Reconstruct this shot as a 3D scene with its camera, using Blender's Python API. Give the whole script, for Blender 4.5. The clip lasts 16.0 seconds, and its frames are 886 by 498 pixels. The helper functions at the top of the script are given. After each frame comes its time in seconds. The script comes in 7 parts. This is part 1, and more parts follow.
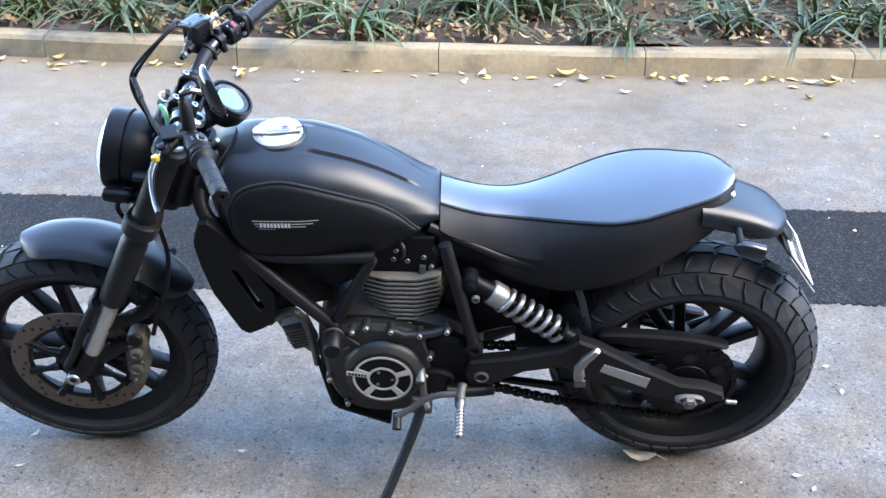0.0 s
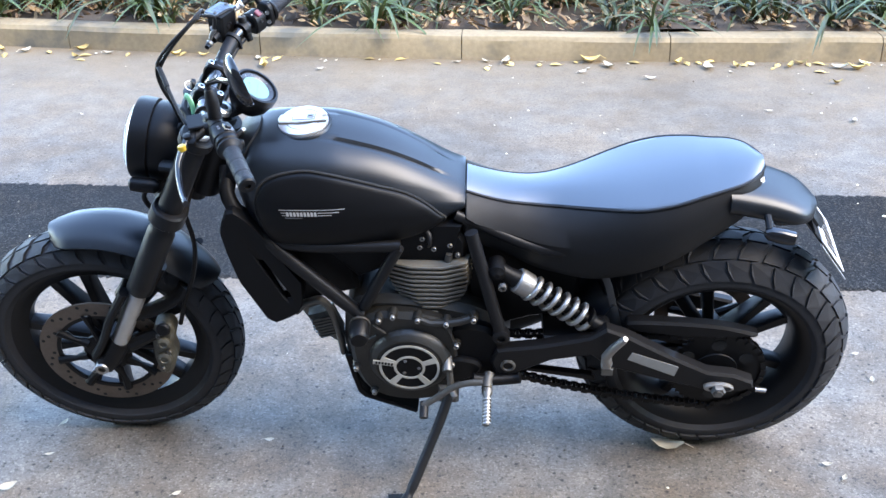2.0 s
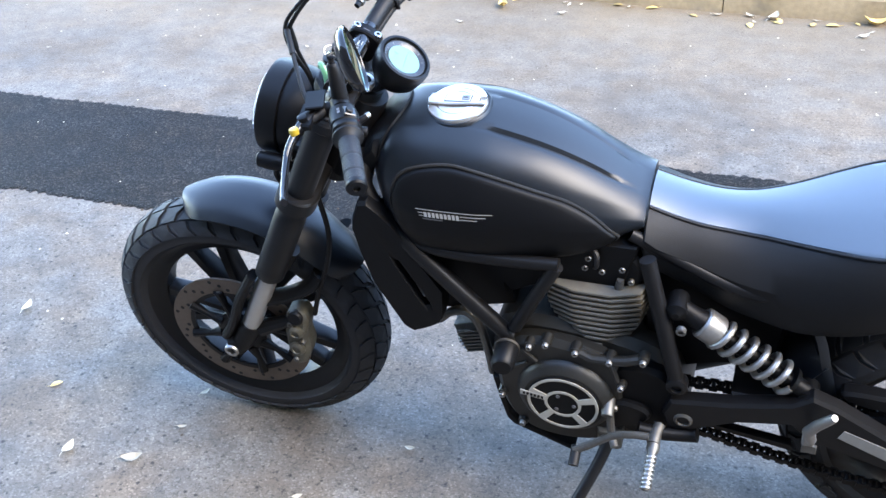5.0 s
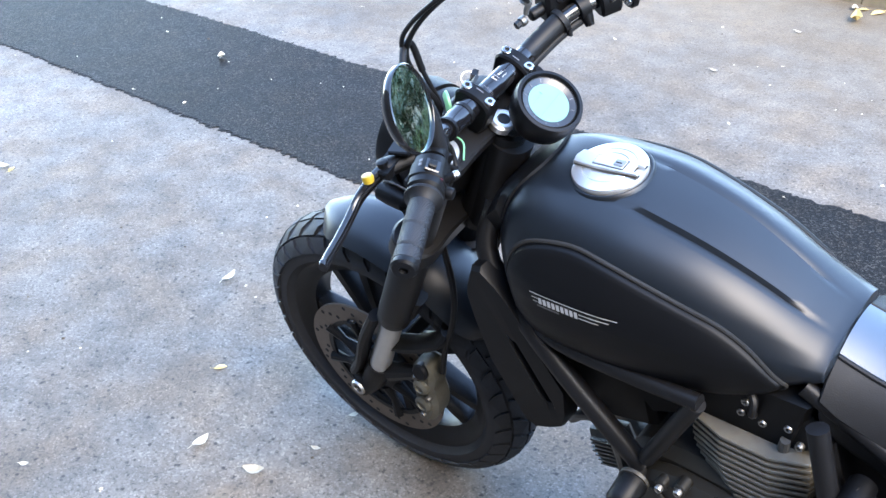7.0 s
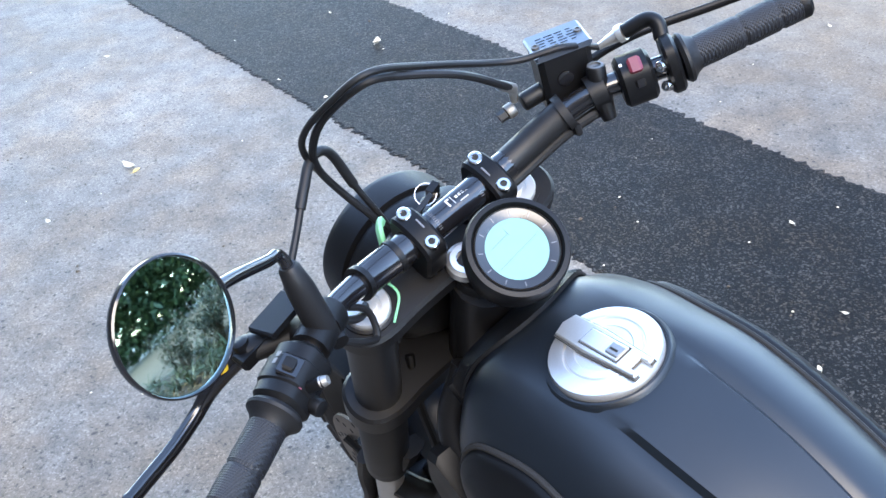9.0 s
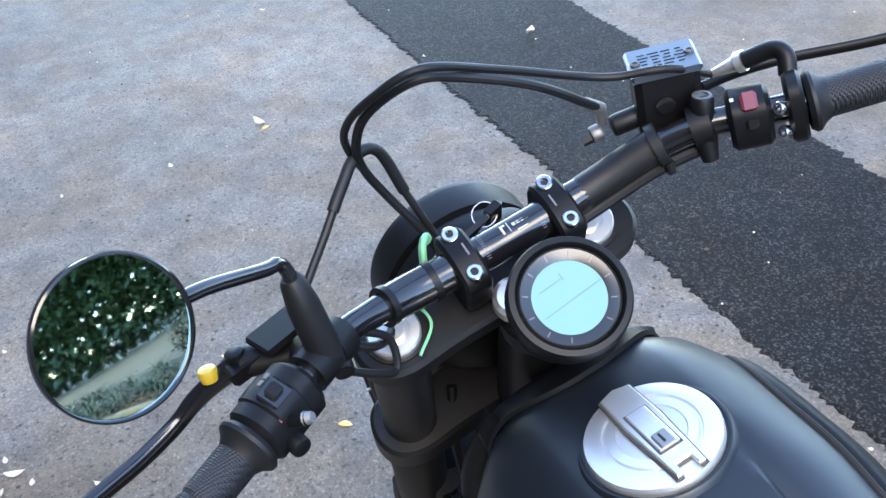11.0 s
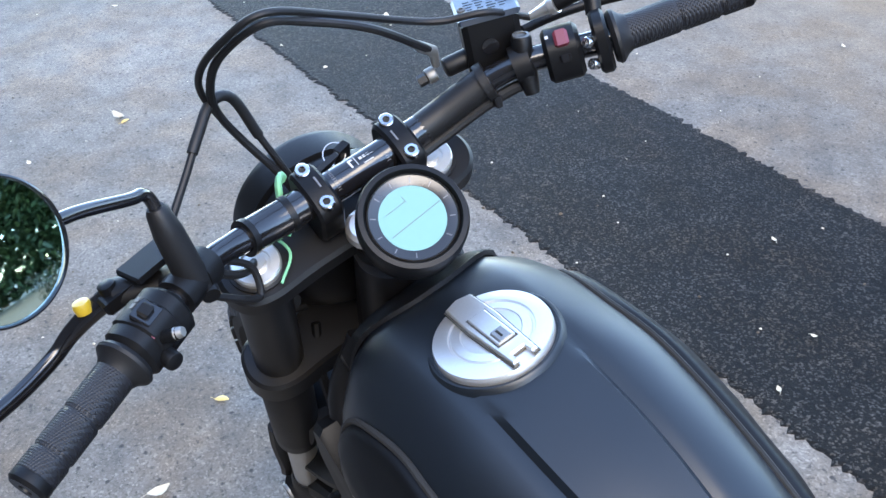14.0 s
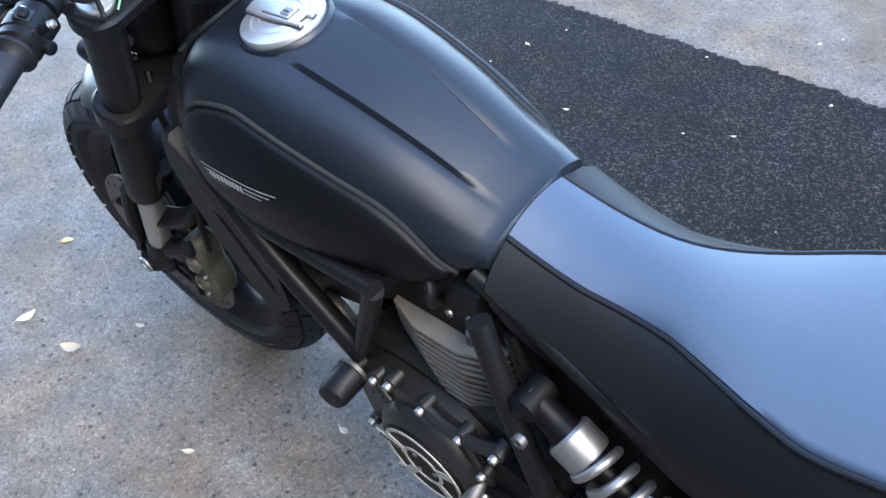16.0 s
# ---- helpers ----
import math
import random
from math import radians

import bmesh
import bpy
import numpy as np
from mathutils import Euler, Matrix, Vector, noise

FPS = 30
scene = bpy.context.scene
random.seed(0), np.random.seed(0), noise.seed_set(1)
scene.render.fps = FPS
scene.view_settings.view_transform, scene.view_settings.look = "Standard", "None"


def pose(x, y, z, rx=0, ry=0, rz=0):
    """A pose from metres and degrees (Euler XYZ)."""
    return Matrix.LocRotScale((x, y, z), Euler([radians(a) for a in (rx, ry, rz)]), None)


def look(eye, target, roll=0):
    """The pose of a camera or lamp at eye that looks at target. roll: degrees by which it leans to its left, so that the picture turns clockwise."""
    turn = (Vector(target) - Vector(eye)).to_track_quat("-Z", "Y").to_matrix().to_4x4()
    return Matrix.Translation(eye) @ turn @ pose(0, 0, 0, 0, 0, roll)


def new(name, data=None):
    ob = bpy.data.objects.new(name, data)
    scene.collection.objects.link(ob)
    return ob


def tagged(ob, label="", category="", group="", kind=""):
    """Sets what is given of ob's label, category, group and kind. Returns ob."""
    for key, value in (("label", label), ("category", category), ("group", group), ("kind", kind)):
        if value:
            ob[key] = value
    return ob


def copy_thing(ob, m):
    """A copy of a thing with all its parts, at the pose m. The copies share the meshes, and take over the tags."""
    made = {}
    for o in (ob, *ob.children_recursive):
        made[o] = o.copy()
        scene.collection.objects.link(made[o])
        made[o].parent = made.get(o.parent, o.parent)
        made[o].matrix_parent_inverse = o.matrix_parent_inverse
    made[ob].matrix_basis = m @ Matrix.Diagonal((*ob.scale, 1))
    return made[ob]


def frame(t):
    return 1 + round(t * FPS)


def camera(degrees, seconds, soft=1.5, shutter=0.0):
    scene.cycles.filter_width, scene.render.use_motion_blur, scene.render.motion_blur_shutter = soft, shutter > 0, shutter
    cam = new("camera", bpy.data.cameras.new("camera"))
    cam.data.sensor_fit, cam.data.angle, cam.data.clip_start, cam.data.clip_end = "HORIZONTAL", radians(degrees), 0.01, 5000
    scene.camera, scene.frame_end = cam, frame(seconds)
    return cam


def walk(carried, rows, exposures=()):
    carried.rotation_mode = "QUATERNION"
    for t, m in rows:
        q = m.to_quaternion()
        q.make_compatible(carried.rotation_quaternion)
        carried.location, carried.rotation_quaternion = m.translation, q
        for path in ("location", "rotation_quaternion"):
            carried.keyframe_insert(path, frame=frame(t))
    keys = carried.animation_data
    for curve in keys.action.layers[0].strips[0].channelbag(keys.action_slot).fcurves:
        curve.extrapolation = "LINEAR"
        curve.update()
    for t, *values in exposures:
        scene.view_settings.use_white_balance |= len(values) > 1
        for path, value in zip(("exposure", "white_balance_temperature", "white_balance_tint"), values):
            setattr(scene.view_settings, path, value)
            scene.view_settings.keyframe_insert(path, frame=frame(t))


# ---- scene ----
cam = camera(45.6, 16.0)
PATH = [
    (0, (0.224, 0.064, 1.7), (0.153, 1.846, 0.796), 0.2),
    (0.5, (0.216, 0.067, 1.706), (0.144, 1.847, 0.797), 0.2),
    (1, (0.219, 0.063, 1.701), (0.138, 1.842, 0.79), -0.1),
    (1.5, (0.216, 0.068, 1.694), (0.123, 1.843, 0.776), -0.4),
    (2, (0.215, 0.072, 1.697), (0.102, 1.842, 0.772), -0.7),
    (2.5, (0.217, 0.069, 1.693), (0.086, 1.837, 0.768), -0.7),
    (3, (0.213, 0.073, 1.693), (0.068, 1.833, 0.754), -0.9),
    (3.5, (0.218, 0.114, 1.679), (0.037, 1.858, 0.717), -1.7),
    (4, (0.304, 0.229, 1.659), (-0.031, 1.954, 0.703), -2.0),
    (4.2, (0.341, 0.293, 1.657), (-0.091, 1.995, 0.7), -1.9),
    (6.3, (0.341, 0.855, 1.59), (-0.459, 2.306, 0.47), -5.0),
    (6.5, (0.372, 0.906, 1.582), (-0.57, 2.306, 0.51), -4.2),
    (7, (0.475, 1.063, 1.576), (-0.675, 2.318, 0.526), -3.1),
    (7.5, (0.467, 1.201, 1.557), (-0.719, 2.431, 0.516), -3.7),
    (8, (0.381, 1.368, 1.536), (-0.886, 2.533, 0.517), -3.3),
    (8.2, (0.339, 1.44, 1.536), (-0.939, 2.563, 0.484), -5.7),
    (10.3, (0.35, 1.818, 1.469), (-1.232, 2.398, 0.392), -6.2),
    (10.5, (0.322, 1.815, 1.467), (-1.254, 2.42, 0.395), -5.7),
    (11, (0.271, 1.806, 1.466), (-1.285, 2.434, 0.377), -5.0),
    (11.5, (0.245, 1.789, 1.457), (-1.296, 2.394, 0.334), -5.1),
    (12, (0.234, 1.781, 1.454), (-1.306, 2.369, 0.321), -5.2),
    (12.5, (0.237, 1.779, 1.455), (-1.294, 2.4, 0.328), -5.0),
    (13, (0.248, 1.789, 1.453), (-1.243, 2.498, 0.323), -4.1),
    (13.5, (0.29, 1.787, 1.454), (-1.177, 2.561, 0.336), -3.4),
    (14, (0.375, 1.773, 1.463), (-1.066, 2.61, 0.356), -3.8),
    (14.5, (0.509, 1.737, 1.456), (-0.873, 2.641, 0.327), -5.4),
    (15, (0.624, 1.678, 1.448), (-0.723, 2.604, 0.297), -6.6),
    (15.5, (0.694, 1.623, 1.45), (-0.598, 2.633, 0.305), -6.1),
    (16, (0.741, 1.508, 1.446), (-0.421, 2.558, 0.202), -6.1),
]
walk(cam, [(t, look(eye, target, roll)) for t, eye, target, roll in PATH],
     ((0, 4.46, 7600, 10), (6.5, 4.46, 7600, 10), (8.2, 4.42, 7650, 10), (10.4, 3.90, 7700, 10), (13, 3.88, 7700, 10), (15, 3.98, 7450, 10), (16, 4.10, 7400, 10)))
# ---- light ----
world = bpy.data.worlds.new("sky")
scene.world = world
world.use_nodes = True
wn = world.node_tree.nodes
sky = wn.new("ShaderNodeTexSky")
sky.sky_type = "NISHITA"
sky.sun_disc = False
SUN_ELEV, SUN_TURN = 41, 108
sky.sun_elevation, sky.sun_rotation = radians(SUN_ELEV), radians(SUN_TURN)
sky.altitude, sky.air_density, sky.dust_density, sky.ozone_density = 2000, 1.0, 0.1, 3.2
wn["Background"].inputs["Strength"].default_value = 0.15
world.node_tree.links.new(sky.outputs[0], wn["Background"].inputs["Color"])
sun_data = bpy.data.lights.new("sun", "SUN")
sun_data.energy, sun_data.angle, sun_data.color = 0.52, radians(40), (1.0, 0.9, 0.76)
sun = new("sun", sun_data)
sun.matrix_world = look((6 * math.sin(radians(SUN_TURN)), 6 * math.cos(radians(SUN_TURN)), 6 * math.tan(radians(SUN_ELEV))), (0, 0, 0))


# ---- materials ----
def material(name, colour, rough=0.5, metal=0.0, vary=0.15, scale=6.0, fine=90.0, bump=0.0, bump_scale=220.0, second=None, patch=0.0, spec=0.5, rough_vary=0.12, per_object=0.0, coat=0.0):
    """A surface with variation at two scales: broad patches and fine grain, and a fine relief."""
    m = bpy.data.materials.new(name)
    m.use_nodes = True
    nt = m.node_tree
    n, k = nt.nodes, nt.links
    b = n["Principled BSDF"]
    tc = n.new("ShaderNodeTexCoord")
    big, small = n.new("ShaderNodeTexNoise"), n.new("ShaderNodeTexNoise")
    big.inputs["Scale"].default_value, big.inputs["Detail"].default_value = scale, 5
    small.inputs["Scale"].default_value, small.inputs["Detail"].default_value = fine, 4
    k.new(tc.outputs["Object"], big.inputs["Vector"])
    k.new(tc.outputs["Object"], small.inputs["Vector"])
    lo = [max(0.0, c * (1 - vary)) for c in colour]
    hi = [min(1.0, c * (1 + vary)) for c in colour]
    ramp = n.new("ShaderNodeMix")
    ramp.data_type = "RGBA"
    ramp.inputs[6].default_value, ramp.inputs[7].default_value = (*lo, 1), (*hi, 1)
    k.new(small.outputs[0], ramp.inputs[0])
    col = ramp.outputs[2]
    if second:
        st = n.new("ShaderNodeMapRange")
        st.inputs[1].default_value, st.inputs[2].default_value = 0.62 - patch, 0.78 - patch
        k.new(big.outputs[0], st.inputs[0])
        mx = n.new("ShaderNodeMix")
        mx.data_type = "RGBA"
        mx.inputs[7].default_value = (*second, 1)
        k.new(st.outputs[0], mx.inputs[0])
        k.new(col, mx.inputs[6])
        col = mx.outputs[2]
    if per_object:
        oi = n.new("ShaderNodeObjectInfo")
        mr = n.new("ShaderNodeMapRange")
        mr.inputs[3].default_value, mr.inputs[4].default_value = 1 - per_object, 1 + per_object
        k.new(oi.outputs["Random"], mr.inputs[0])
        hs = n.new("ShaderNodeHueSaturation")
        k.new(mr.outputs[0], hs.inputs["Value"])
        k.new(col, hs.inputs["Color"])
        col = hs.outputs[0]
    k.new(col, b.inputs["Base Color"])
    rr = n.new("ShaderNodeMapRange")
    rr.inputs[1].default_value, rr.inputs[2].default_value = 0.3, 0.7
    rr.inputs[3].default_value, rr.inputs[4].default_value = max(0.03, rough * (1 - rough_vary)), min(1, rough * (1 + rough_vary))
    k.new(big.outputs[0], rr.inputs[0])
    k.new(rr.outputs[0], b.inputs["Roughness"])
    b.inputs["Metallic"].default_value = metal
    b.inputs["Specular IOR Level"].default_value = spec
    b.inputs["Coat Weight"].default_value = coat
    b.inputs["Coat Roughness"].default_value = 0.12
    if bump:
        bt = n.new("ShaderNodeTexNoise")
        bt.inputs["Scale"].default_value, bt.inputs["Detail"].default_value = bump_scale, 3
        k.new(tc.outputs["Object"], bt.inputs["Vector"])
        bp = n.new("ShaderNodeBump")
        bp.inputs["Strength"].default_value, bp.inputs["Distance"].default_value = bump, 0.002
        k.new(bt.outputs[0], bp.inputs["Height"])
        k.new(bp.outputs[0], b.inputs["Normal"])
    return m


# matte black paint, its base tinted blue to add to the sky's reflection
M_TANK = material("matte_black_paint", (0.0036, 0.0055, 0.0082), 0.38, spec=0.38, vary=0.1, bump=0.03, bump_scale=900)
M_PANEL = material("black_satin_panel", (0.0030, 0.0032, 0.0038), 0.46, spec=0.13, vary=0.1, bump=0.03, bump_scale=700)
M_FRAME = material("black_powder_coat", (0.0058, 0.0058, 0.0064), 0.42, spec=0.19, vary=0.15, bump=0.06, bump_scale=600)
M_PLASTIC = material("black_plastic", (0.0029, 0.0030, 0.0035), 0.44, spec=0.17, vary=0.2, bump=0.1, bump_scale=800)
M_GLOSS = material("gloss_black", (0.005, 0.005, 0.006), 0.15, vary=0.1)
M_RUBBER = material("tyre_rubber", (0.0150, 0.0156, 0.0178), 0.66, vary=0.25, second=(0.0145, 0.0138, 0.0138), patch=0.02, bump=0.15, bump_scale=300, spec=0.3)
M_GRIP = material("grip_rubber", (0.0048, 0.0049, 0.0056), 0.52, vary=0.2, bump=0.08, bump_scale=500, spec=0.22)
M_KNURL = material("knurled_grip_rubber", (0.0052, 0.0057, 0.0078), 0.5, vary=0.2, spec=0.32)
kn = M_KNURL.node_tree.nodes
waves = []
for turn in (35, -35):
    wv, mp, tc = kn.new("ShaderNodeTexWave"), kn.new("ShaderNodeMapping"), kn.new("ShaderNodeTexCoord")
    wv.inputs["Scale"].default_value = 150
    mp.inputs["Rotation"].default_value = (0, 0, radians(27 + turn))
    M_KNURL.node_tree.links.new(tc.outputs["Object"], mp.inputs[0])
    M_KNURL.node_tree.links.new(mp.outputs[0], wv.inputs[0])
    waves.append(wv)
mn = kn.new("ShaderNodeMath")
mn.operation = "MINIMUM"
kb = kn.new("ShaderNodeBump")
kb.inputs["Strength"].default_value, kb.inputs["Distance"].default_value = 0.45, 0.002
for i, wv in enumerate(waves):
    M_KNURL.node_tree.links.new(wv.outputs["Fac"], mn.inputs[i])
M_KNURL.node_tree.links.new(mn.outputs[0], kb.inputs["Height"])
M_KNURL.node_tree.links.new(kb.outputs[0], kn["Principled BSDF"].inputs["Normal"])
# black vinyl with the sky's blue sheen mixed into its base colour
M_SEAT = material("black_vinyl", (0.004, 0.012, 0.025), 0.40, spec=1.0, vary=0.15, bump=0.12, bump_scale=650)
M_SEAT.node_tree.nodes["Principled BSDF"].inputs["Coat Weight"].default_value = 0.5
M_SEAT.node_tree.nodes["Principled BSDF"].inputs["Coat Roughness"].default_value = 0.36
# the same vinyl for the sides, without the blue and duller
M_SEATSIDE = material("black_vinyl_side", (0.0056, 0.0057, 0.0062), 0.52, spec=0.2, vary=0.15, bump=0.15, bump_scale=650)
M_ENGINE = material("grey_engine_paint", (0.0125, 0.0122, 0.011), 0.42, vary=0.2, second=(0.026, 0.023, 0.018), patch=0.0, bump=0.12, bump_scale=400, metal=0.2)
M_FIN = material("machined_fin", (0.15, 0.142, 0.122), 0.5, metal=0.3, vary=0.2, second=(0.05, 0.044, 0.035), patch=0.05)
M_SILVER = material("brushed_aluminium", (0.27, 0.266, 0.258), 0.46, metal=0.9, vary=0.12, fine=300, second=(0.22, 0.21, 0.19), patch=-0.05)
M_CAP = material("satin_aluminium", (0.66, 0.66, 0.65), 0.38, metal=0.9, vary=0.05, fine=400)
M_STEEL = material("dirty_steel", (0.13, 0.127, 0.12), 0.5, metal=0.85, vary=0.3, second=(0.07, 0.058, 0.046), patch=0.08)
M_DISC = material("brake_disc_steel", (0.115, 0.092, 0.075), 0.5, metal=0.75, vary=0.2, second=(0.06, 0.05, 0.042), patch=0.08)
M_CALIPER = material("grimy_caliper", (0.085, 0.08, 0.062), 0.55, metal=0.4, vary=0.35, second=(0.025, 0.024, 0.021), patch=0.12, bump=0.3, bump_scale=300)
M_CHROME = material("bright_metal", (0.42, 0.42, 0.425), 0.25, metal=1.0, vary=0.05)
M_STANCHION = material("grey_fork_tube", (0.4, 0.4, 0.39), 0.34, metal=0.8, vary=0.06, second=(0.3, 0.3, 0.29))
# near-black that paints the shade inside holes, slots and gaps
M_HOLE = material("dark_hollow", (0.004, 0.004, 0.004), 0.9, vary=0.2)
M_PRINT = material("grey_print", (0.36, 0.36, 0.35), 0.5, vary=0.1)
M_FAINT = material("faint_grey_print", (0.08, 0.08, 0.085), 0.5, vary=0.1)
M_RED = material("red_switch", (0.09, 0.01, 0.018), 0.45, vary=0.2)
M_YELLOW = material("yellow_knob", (0.42, 0.27, 0.02), 0.35, vary=0.2)
M_GREEN = material("green_connector", (0.12, 0.34, 0.19), 0.4, vary=0.15)
M_AMBER = material("smoked_lens", (0.01, 0.009, 0.009), 0.3, vary=0.1)
M_LABEL = material("silver_sticker", (0.2, 0.2, 0.19), 0.4, vary=0.12, second=(0.15, 0.15, 0.145))
M_WHITE = material("white_print", (0.45, 0.45, 0.45), 0.5, vary=0.06)
M_BLUE = material("blue_anodised", (0.03, 0.07, 0.22), 0.35, metal=0.6, vary=0.15)
M_LCD = material("pale_lcd", (0.11, 0.215, 0.21), 0.6, vary=0.03, spec=0.1)
M_LCDLINE = material("lcd_segment", (0.07, 0.12, 0.12), 0.4, vary=0.05)


def clear_glass(name, tint=(1, 1, 1), rough=0.02):
    m = bpy.data.materials.new(name)
    m.use_nodes = True
    b = m.node_tree.nodes["Principled BSDF"]
    b.inputs["Base Color"].default_value = (*tint, 1)
    b.inputs["Roughness"].default_value = rough
    b.inputs["Transmission Weight"].default_value = 1.0
    b.inputs["IOR"].default_value = 1.45
    return m


M_GLASS = clear_glass("clear_glass")
M_MIRROR = material("mirror_glass", (0.55, 0.74, 0.72), 0.02, metal=1.0, vary=0.01, rough_vary=0.0)
M_REFLECT = material("lamp_reflector", (0.85, 0.85, 0.85), 0.2, metal=1.0, vary=0.03)
M_EMBLEM = material("pale_emblem_paint", (0.4, 0.385, 0.34), 0.45, metal=0.2, vary=0.12, second=(0.3, 0.285, 0.25))


# ---- building tools ----
def part(name, bm, mat, parent=None, label="", smooth=True, m=None):
    """Links a bmesh as one mesh object, under a thing or a part."""
    me = bpy.data.meshes.new(name)
    if smooth:
        for f in bm.faces:
            f.smooth = True
        for e in bm.edges:
            if len(e.link_faces) == 2 and e.calc_face_angle(0) > 0.6:
                e.smooth = False
    bm.to_mesh(me)
    bm.free()
    me.materials.append(mat)
    ob = new(name, me)
    if parent:
        ob.parent = parent
    if m:
        ob.matrix_basis = m
    if label:
        ob["label"] = label
    return ob


def again(ob, m, parent=None, name=None):
    """One more object on the same mesh."""
    o = new(name or ob.name.split(".")[0], ob.data)
    o.parent = parent or ob.parent
    o.matrix_basis = m
    return o


def spline(pts, n=8, closed=False):
    """A smooth line through the points."""
    p = [Vector(q) for q in pts]
    out = []
    count = len(p)
    for i in range(count if closed else count - 1):
        if closed:
            a, b, c, d = p[i - 1], p[i], p[(i + 1) % count], p[(i + 2) % count]
        else:
            b, c = p[i], p[i + 1]
            a = p[i - 1] if i else b * 2 - c
            d = p[i + 2] if i + 2 < count else c * 2 - b
        for j in range(n):
            t = j / n
            out.append(0.5 * ((2 * b) + (c - a) * t + (2 * a - 5 * b + 4 * c - d) * t * t + (3 * b - a - 3 * c + d) * t ** 3))
    if not closed:
        out.append(p[-1])
    return out


def rings(bm, loops, closed=True, cap=True):
    """Skins loops of points with faces."""
    vs = [[bm.verts.new(p) for p in lp] for lp in loops]
    n = len(vs[0])
    for a, b in zip(vs, vs[1:]):
        for i in range(n if closed else n - 1):
            j = (i + 1) % n
            bm.faces.new((a[i], a[j], b[j], b[i]))
    if cap and closed:
        bm.faces.new(vs[0][::-1])
        bm.faces.new(vs[-1])
    return vs


def tidy(bm):
    bmesh.ops.recalc_face_normals(bm, faces=bm.faces)
    return bm


def tube(pts, r, seg=12, bm=None, flat=1.0, cap=True):
    """A round bar along a line; r may be a list; flat squeezes it sideways."""
    bm = bm or bmesh.new()
    pts = [Vector(p) for p in pts]
    rs = r if isinstance(r, (list, tuple)) else [r] * len(pts)
    if len(rs) != len(pts):
        rs = [rs[0] + (rs[-1] - rs[0]) * i / (len(pts) - 1) for i in range(len(pts))]
    up = None
    loops = []
    for i, p in enumerate(pts):
        d = (pts[min(i + 1, len(pts) - 1)] - pts[max(i - 1, 0)]).normalized()
        if up is None:
            up = Vector((0, 0, 1)) if abs(d.z) < 0.9 else Vector((0, 1, 0))
        side = d.cross(up).normalized()
        up = side.cross(d).normalized()
        loops.append([p + (side * math.cos(2 * math.pi * k / seg) * flat + up * math.sin(2 * math.pi * k / seg)) * rs[i] for k in range(seg)])
    rings(bm, loops, cap=cap)
    return tidy(bm)


def rod(a, b, r, seg=16, bm=None, bevel=0.0):
    """A straight bar with softened ends."""
    a, b = Vector(a), Vector(b)
    if bevel:
        d = (b - a).normalized() * bevel
        return tube([a, a + d * 0.3, a + d, b - d, b - d * 0.3, b], [r - bevel, r - bevel * 0.3, r, r, r - bevel * 0.3, r - bevel], seg, bm)
    return tube([a, b], r, seg, bm)


def frame_of(origin, axis, hint=(0, 0, 1)):
    """A pose whose z runs along axis."""
    z = Vector(axis).normalized()
    h = Vector(hint)
    if abs(z.dot(h)) > 0.95:
        h = Vector((1, 0, 0))
    x = h.cross(z).normalized()
    y = z.cross(x)
    m = Matrix((x, y, z)).transposed().to_4x4()
    m.translation = Vector(origin)
    return m


def lathe(profile, m=None, seg=32, bm=None, closed=False, cap=True):
    """Turns (radius, height) pairs round the z of m."""
    bm = bm or bmesh.new()
    m = m or Matrix.Identity(4)
    loops = []
    for r, h in profile:
        loops.append([m @ Vector((max(r, 1e-5) * math.cos(2 * math.pi * k / seg), max(r, 1e-5) * math.sin(2 * math.pi * k / seg), h)) for k in range(seg)])
    if closed:
        loops.append(loops[0])
    rings(bm, loops, cap=cap and not closed)
    if closed:
        bmesh.ops.remove_doubles(bm, verts=bm.verts, dist=1e-6)
    return tidy(bm)


def slab(outline, y0, y1, bevel=0.003, bm=None, m=None):
    """A plate: an outline of (x, z) pairs between two depths, its edges broken."""
    bm = bm or bmesh.new()
    m = m or Matrix.Identity(4)
    c = Vector((sum(p[0] for p in outline) / len(outline), sum(p[1] for p in outline) / len(outline)))

    def ring(y, inset):
        pts = []
        n = len(outline)
        for i in range(n):
            p = Vector(outline[i])
            e1 = (p - Vector(outline[i - 1])).normalized()
            e2 = (Vector(outline[(i + 1) % n]) - p).normalized()
            nrm = Vector((e1.y + e2.y, -(e1.x + e2.x)))
            nrm = nrm.normalized() if nrm.length > 1e-6 else Vector((0, 0))
            q = p - nrm * inset * turn
            pts.append(m @ Vector((q.x, y, q.y)))
        return pts
    area = sum(outline[i - 1][0] * outline[i][1] - outline[i][0] * outline[i - 1][1] for i in range(len(outline)))
    turn = 1 if area > 0 else -1
    s = 1 if y1 > y0 else -1
    loops = [ring(y0, bevel), ring(y0 + s * bevel, 0), ring(y1 - s * bevel, 0), ring(y1, bevel)] if bevel else [ring(y0, 0), ring(y1, 0)]
    rings(bm, loops)
    return tidy(bm)


def box(centre, size, bevel=0.004, m=None, bm=None):
    """A block with broken edges."""
    bm = bm or bmesh.new()
    x, y, z = (s / 2 for s in size)
    mm = (m or Matrix.Identity(4)) @ Matrix.Translation(centre)
    return slab([(-x, -z), (x, -z), (x, z), (-x, z)], -y, y, min(bevel, x, y, z) * 0.98 if bevel else 0, bm, mm)


def round_outline(pts, n=6):
    return [(p.x, p.y) for p in (Vector((q.x, q.y)) for q in spline([(a, b, 0) for a, b in pts], n, True))]


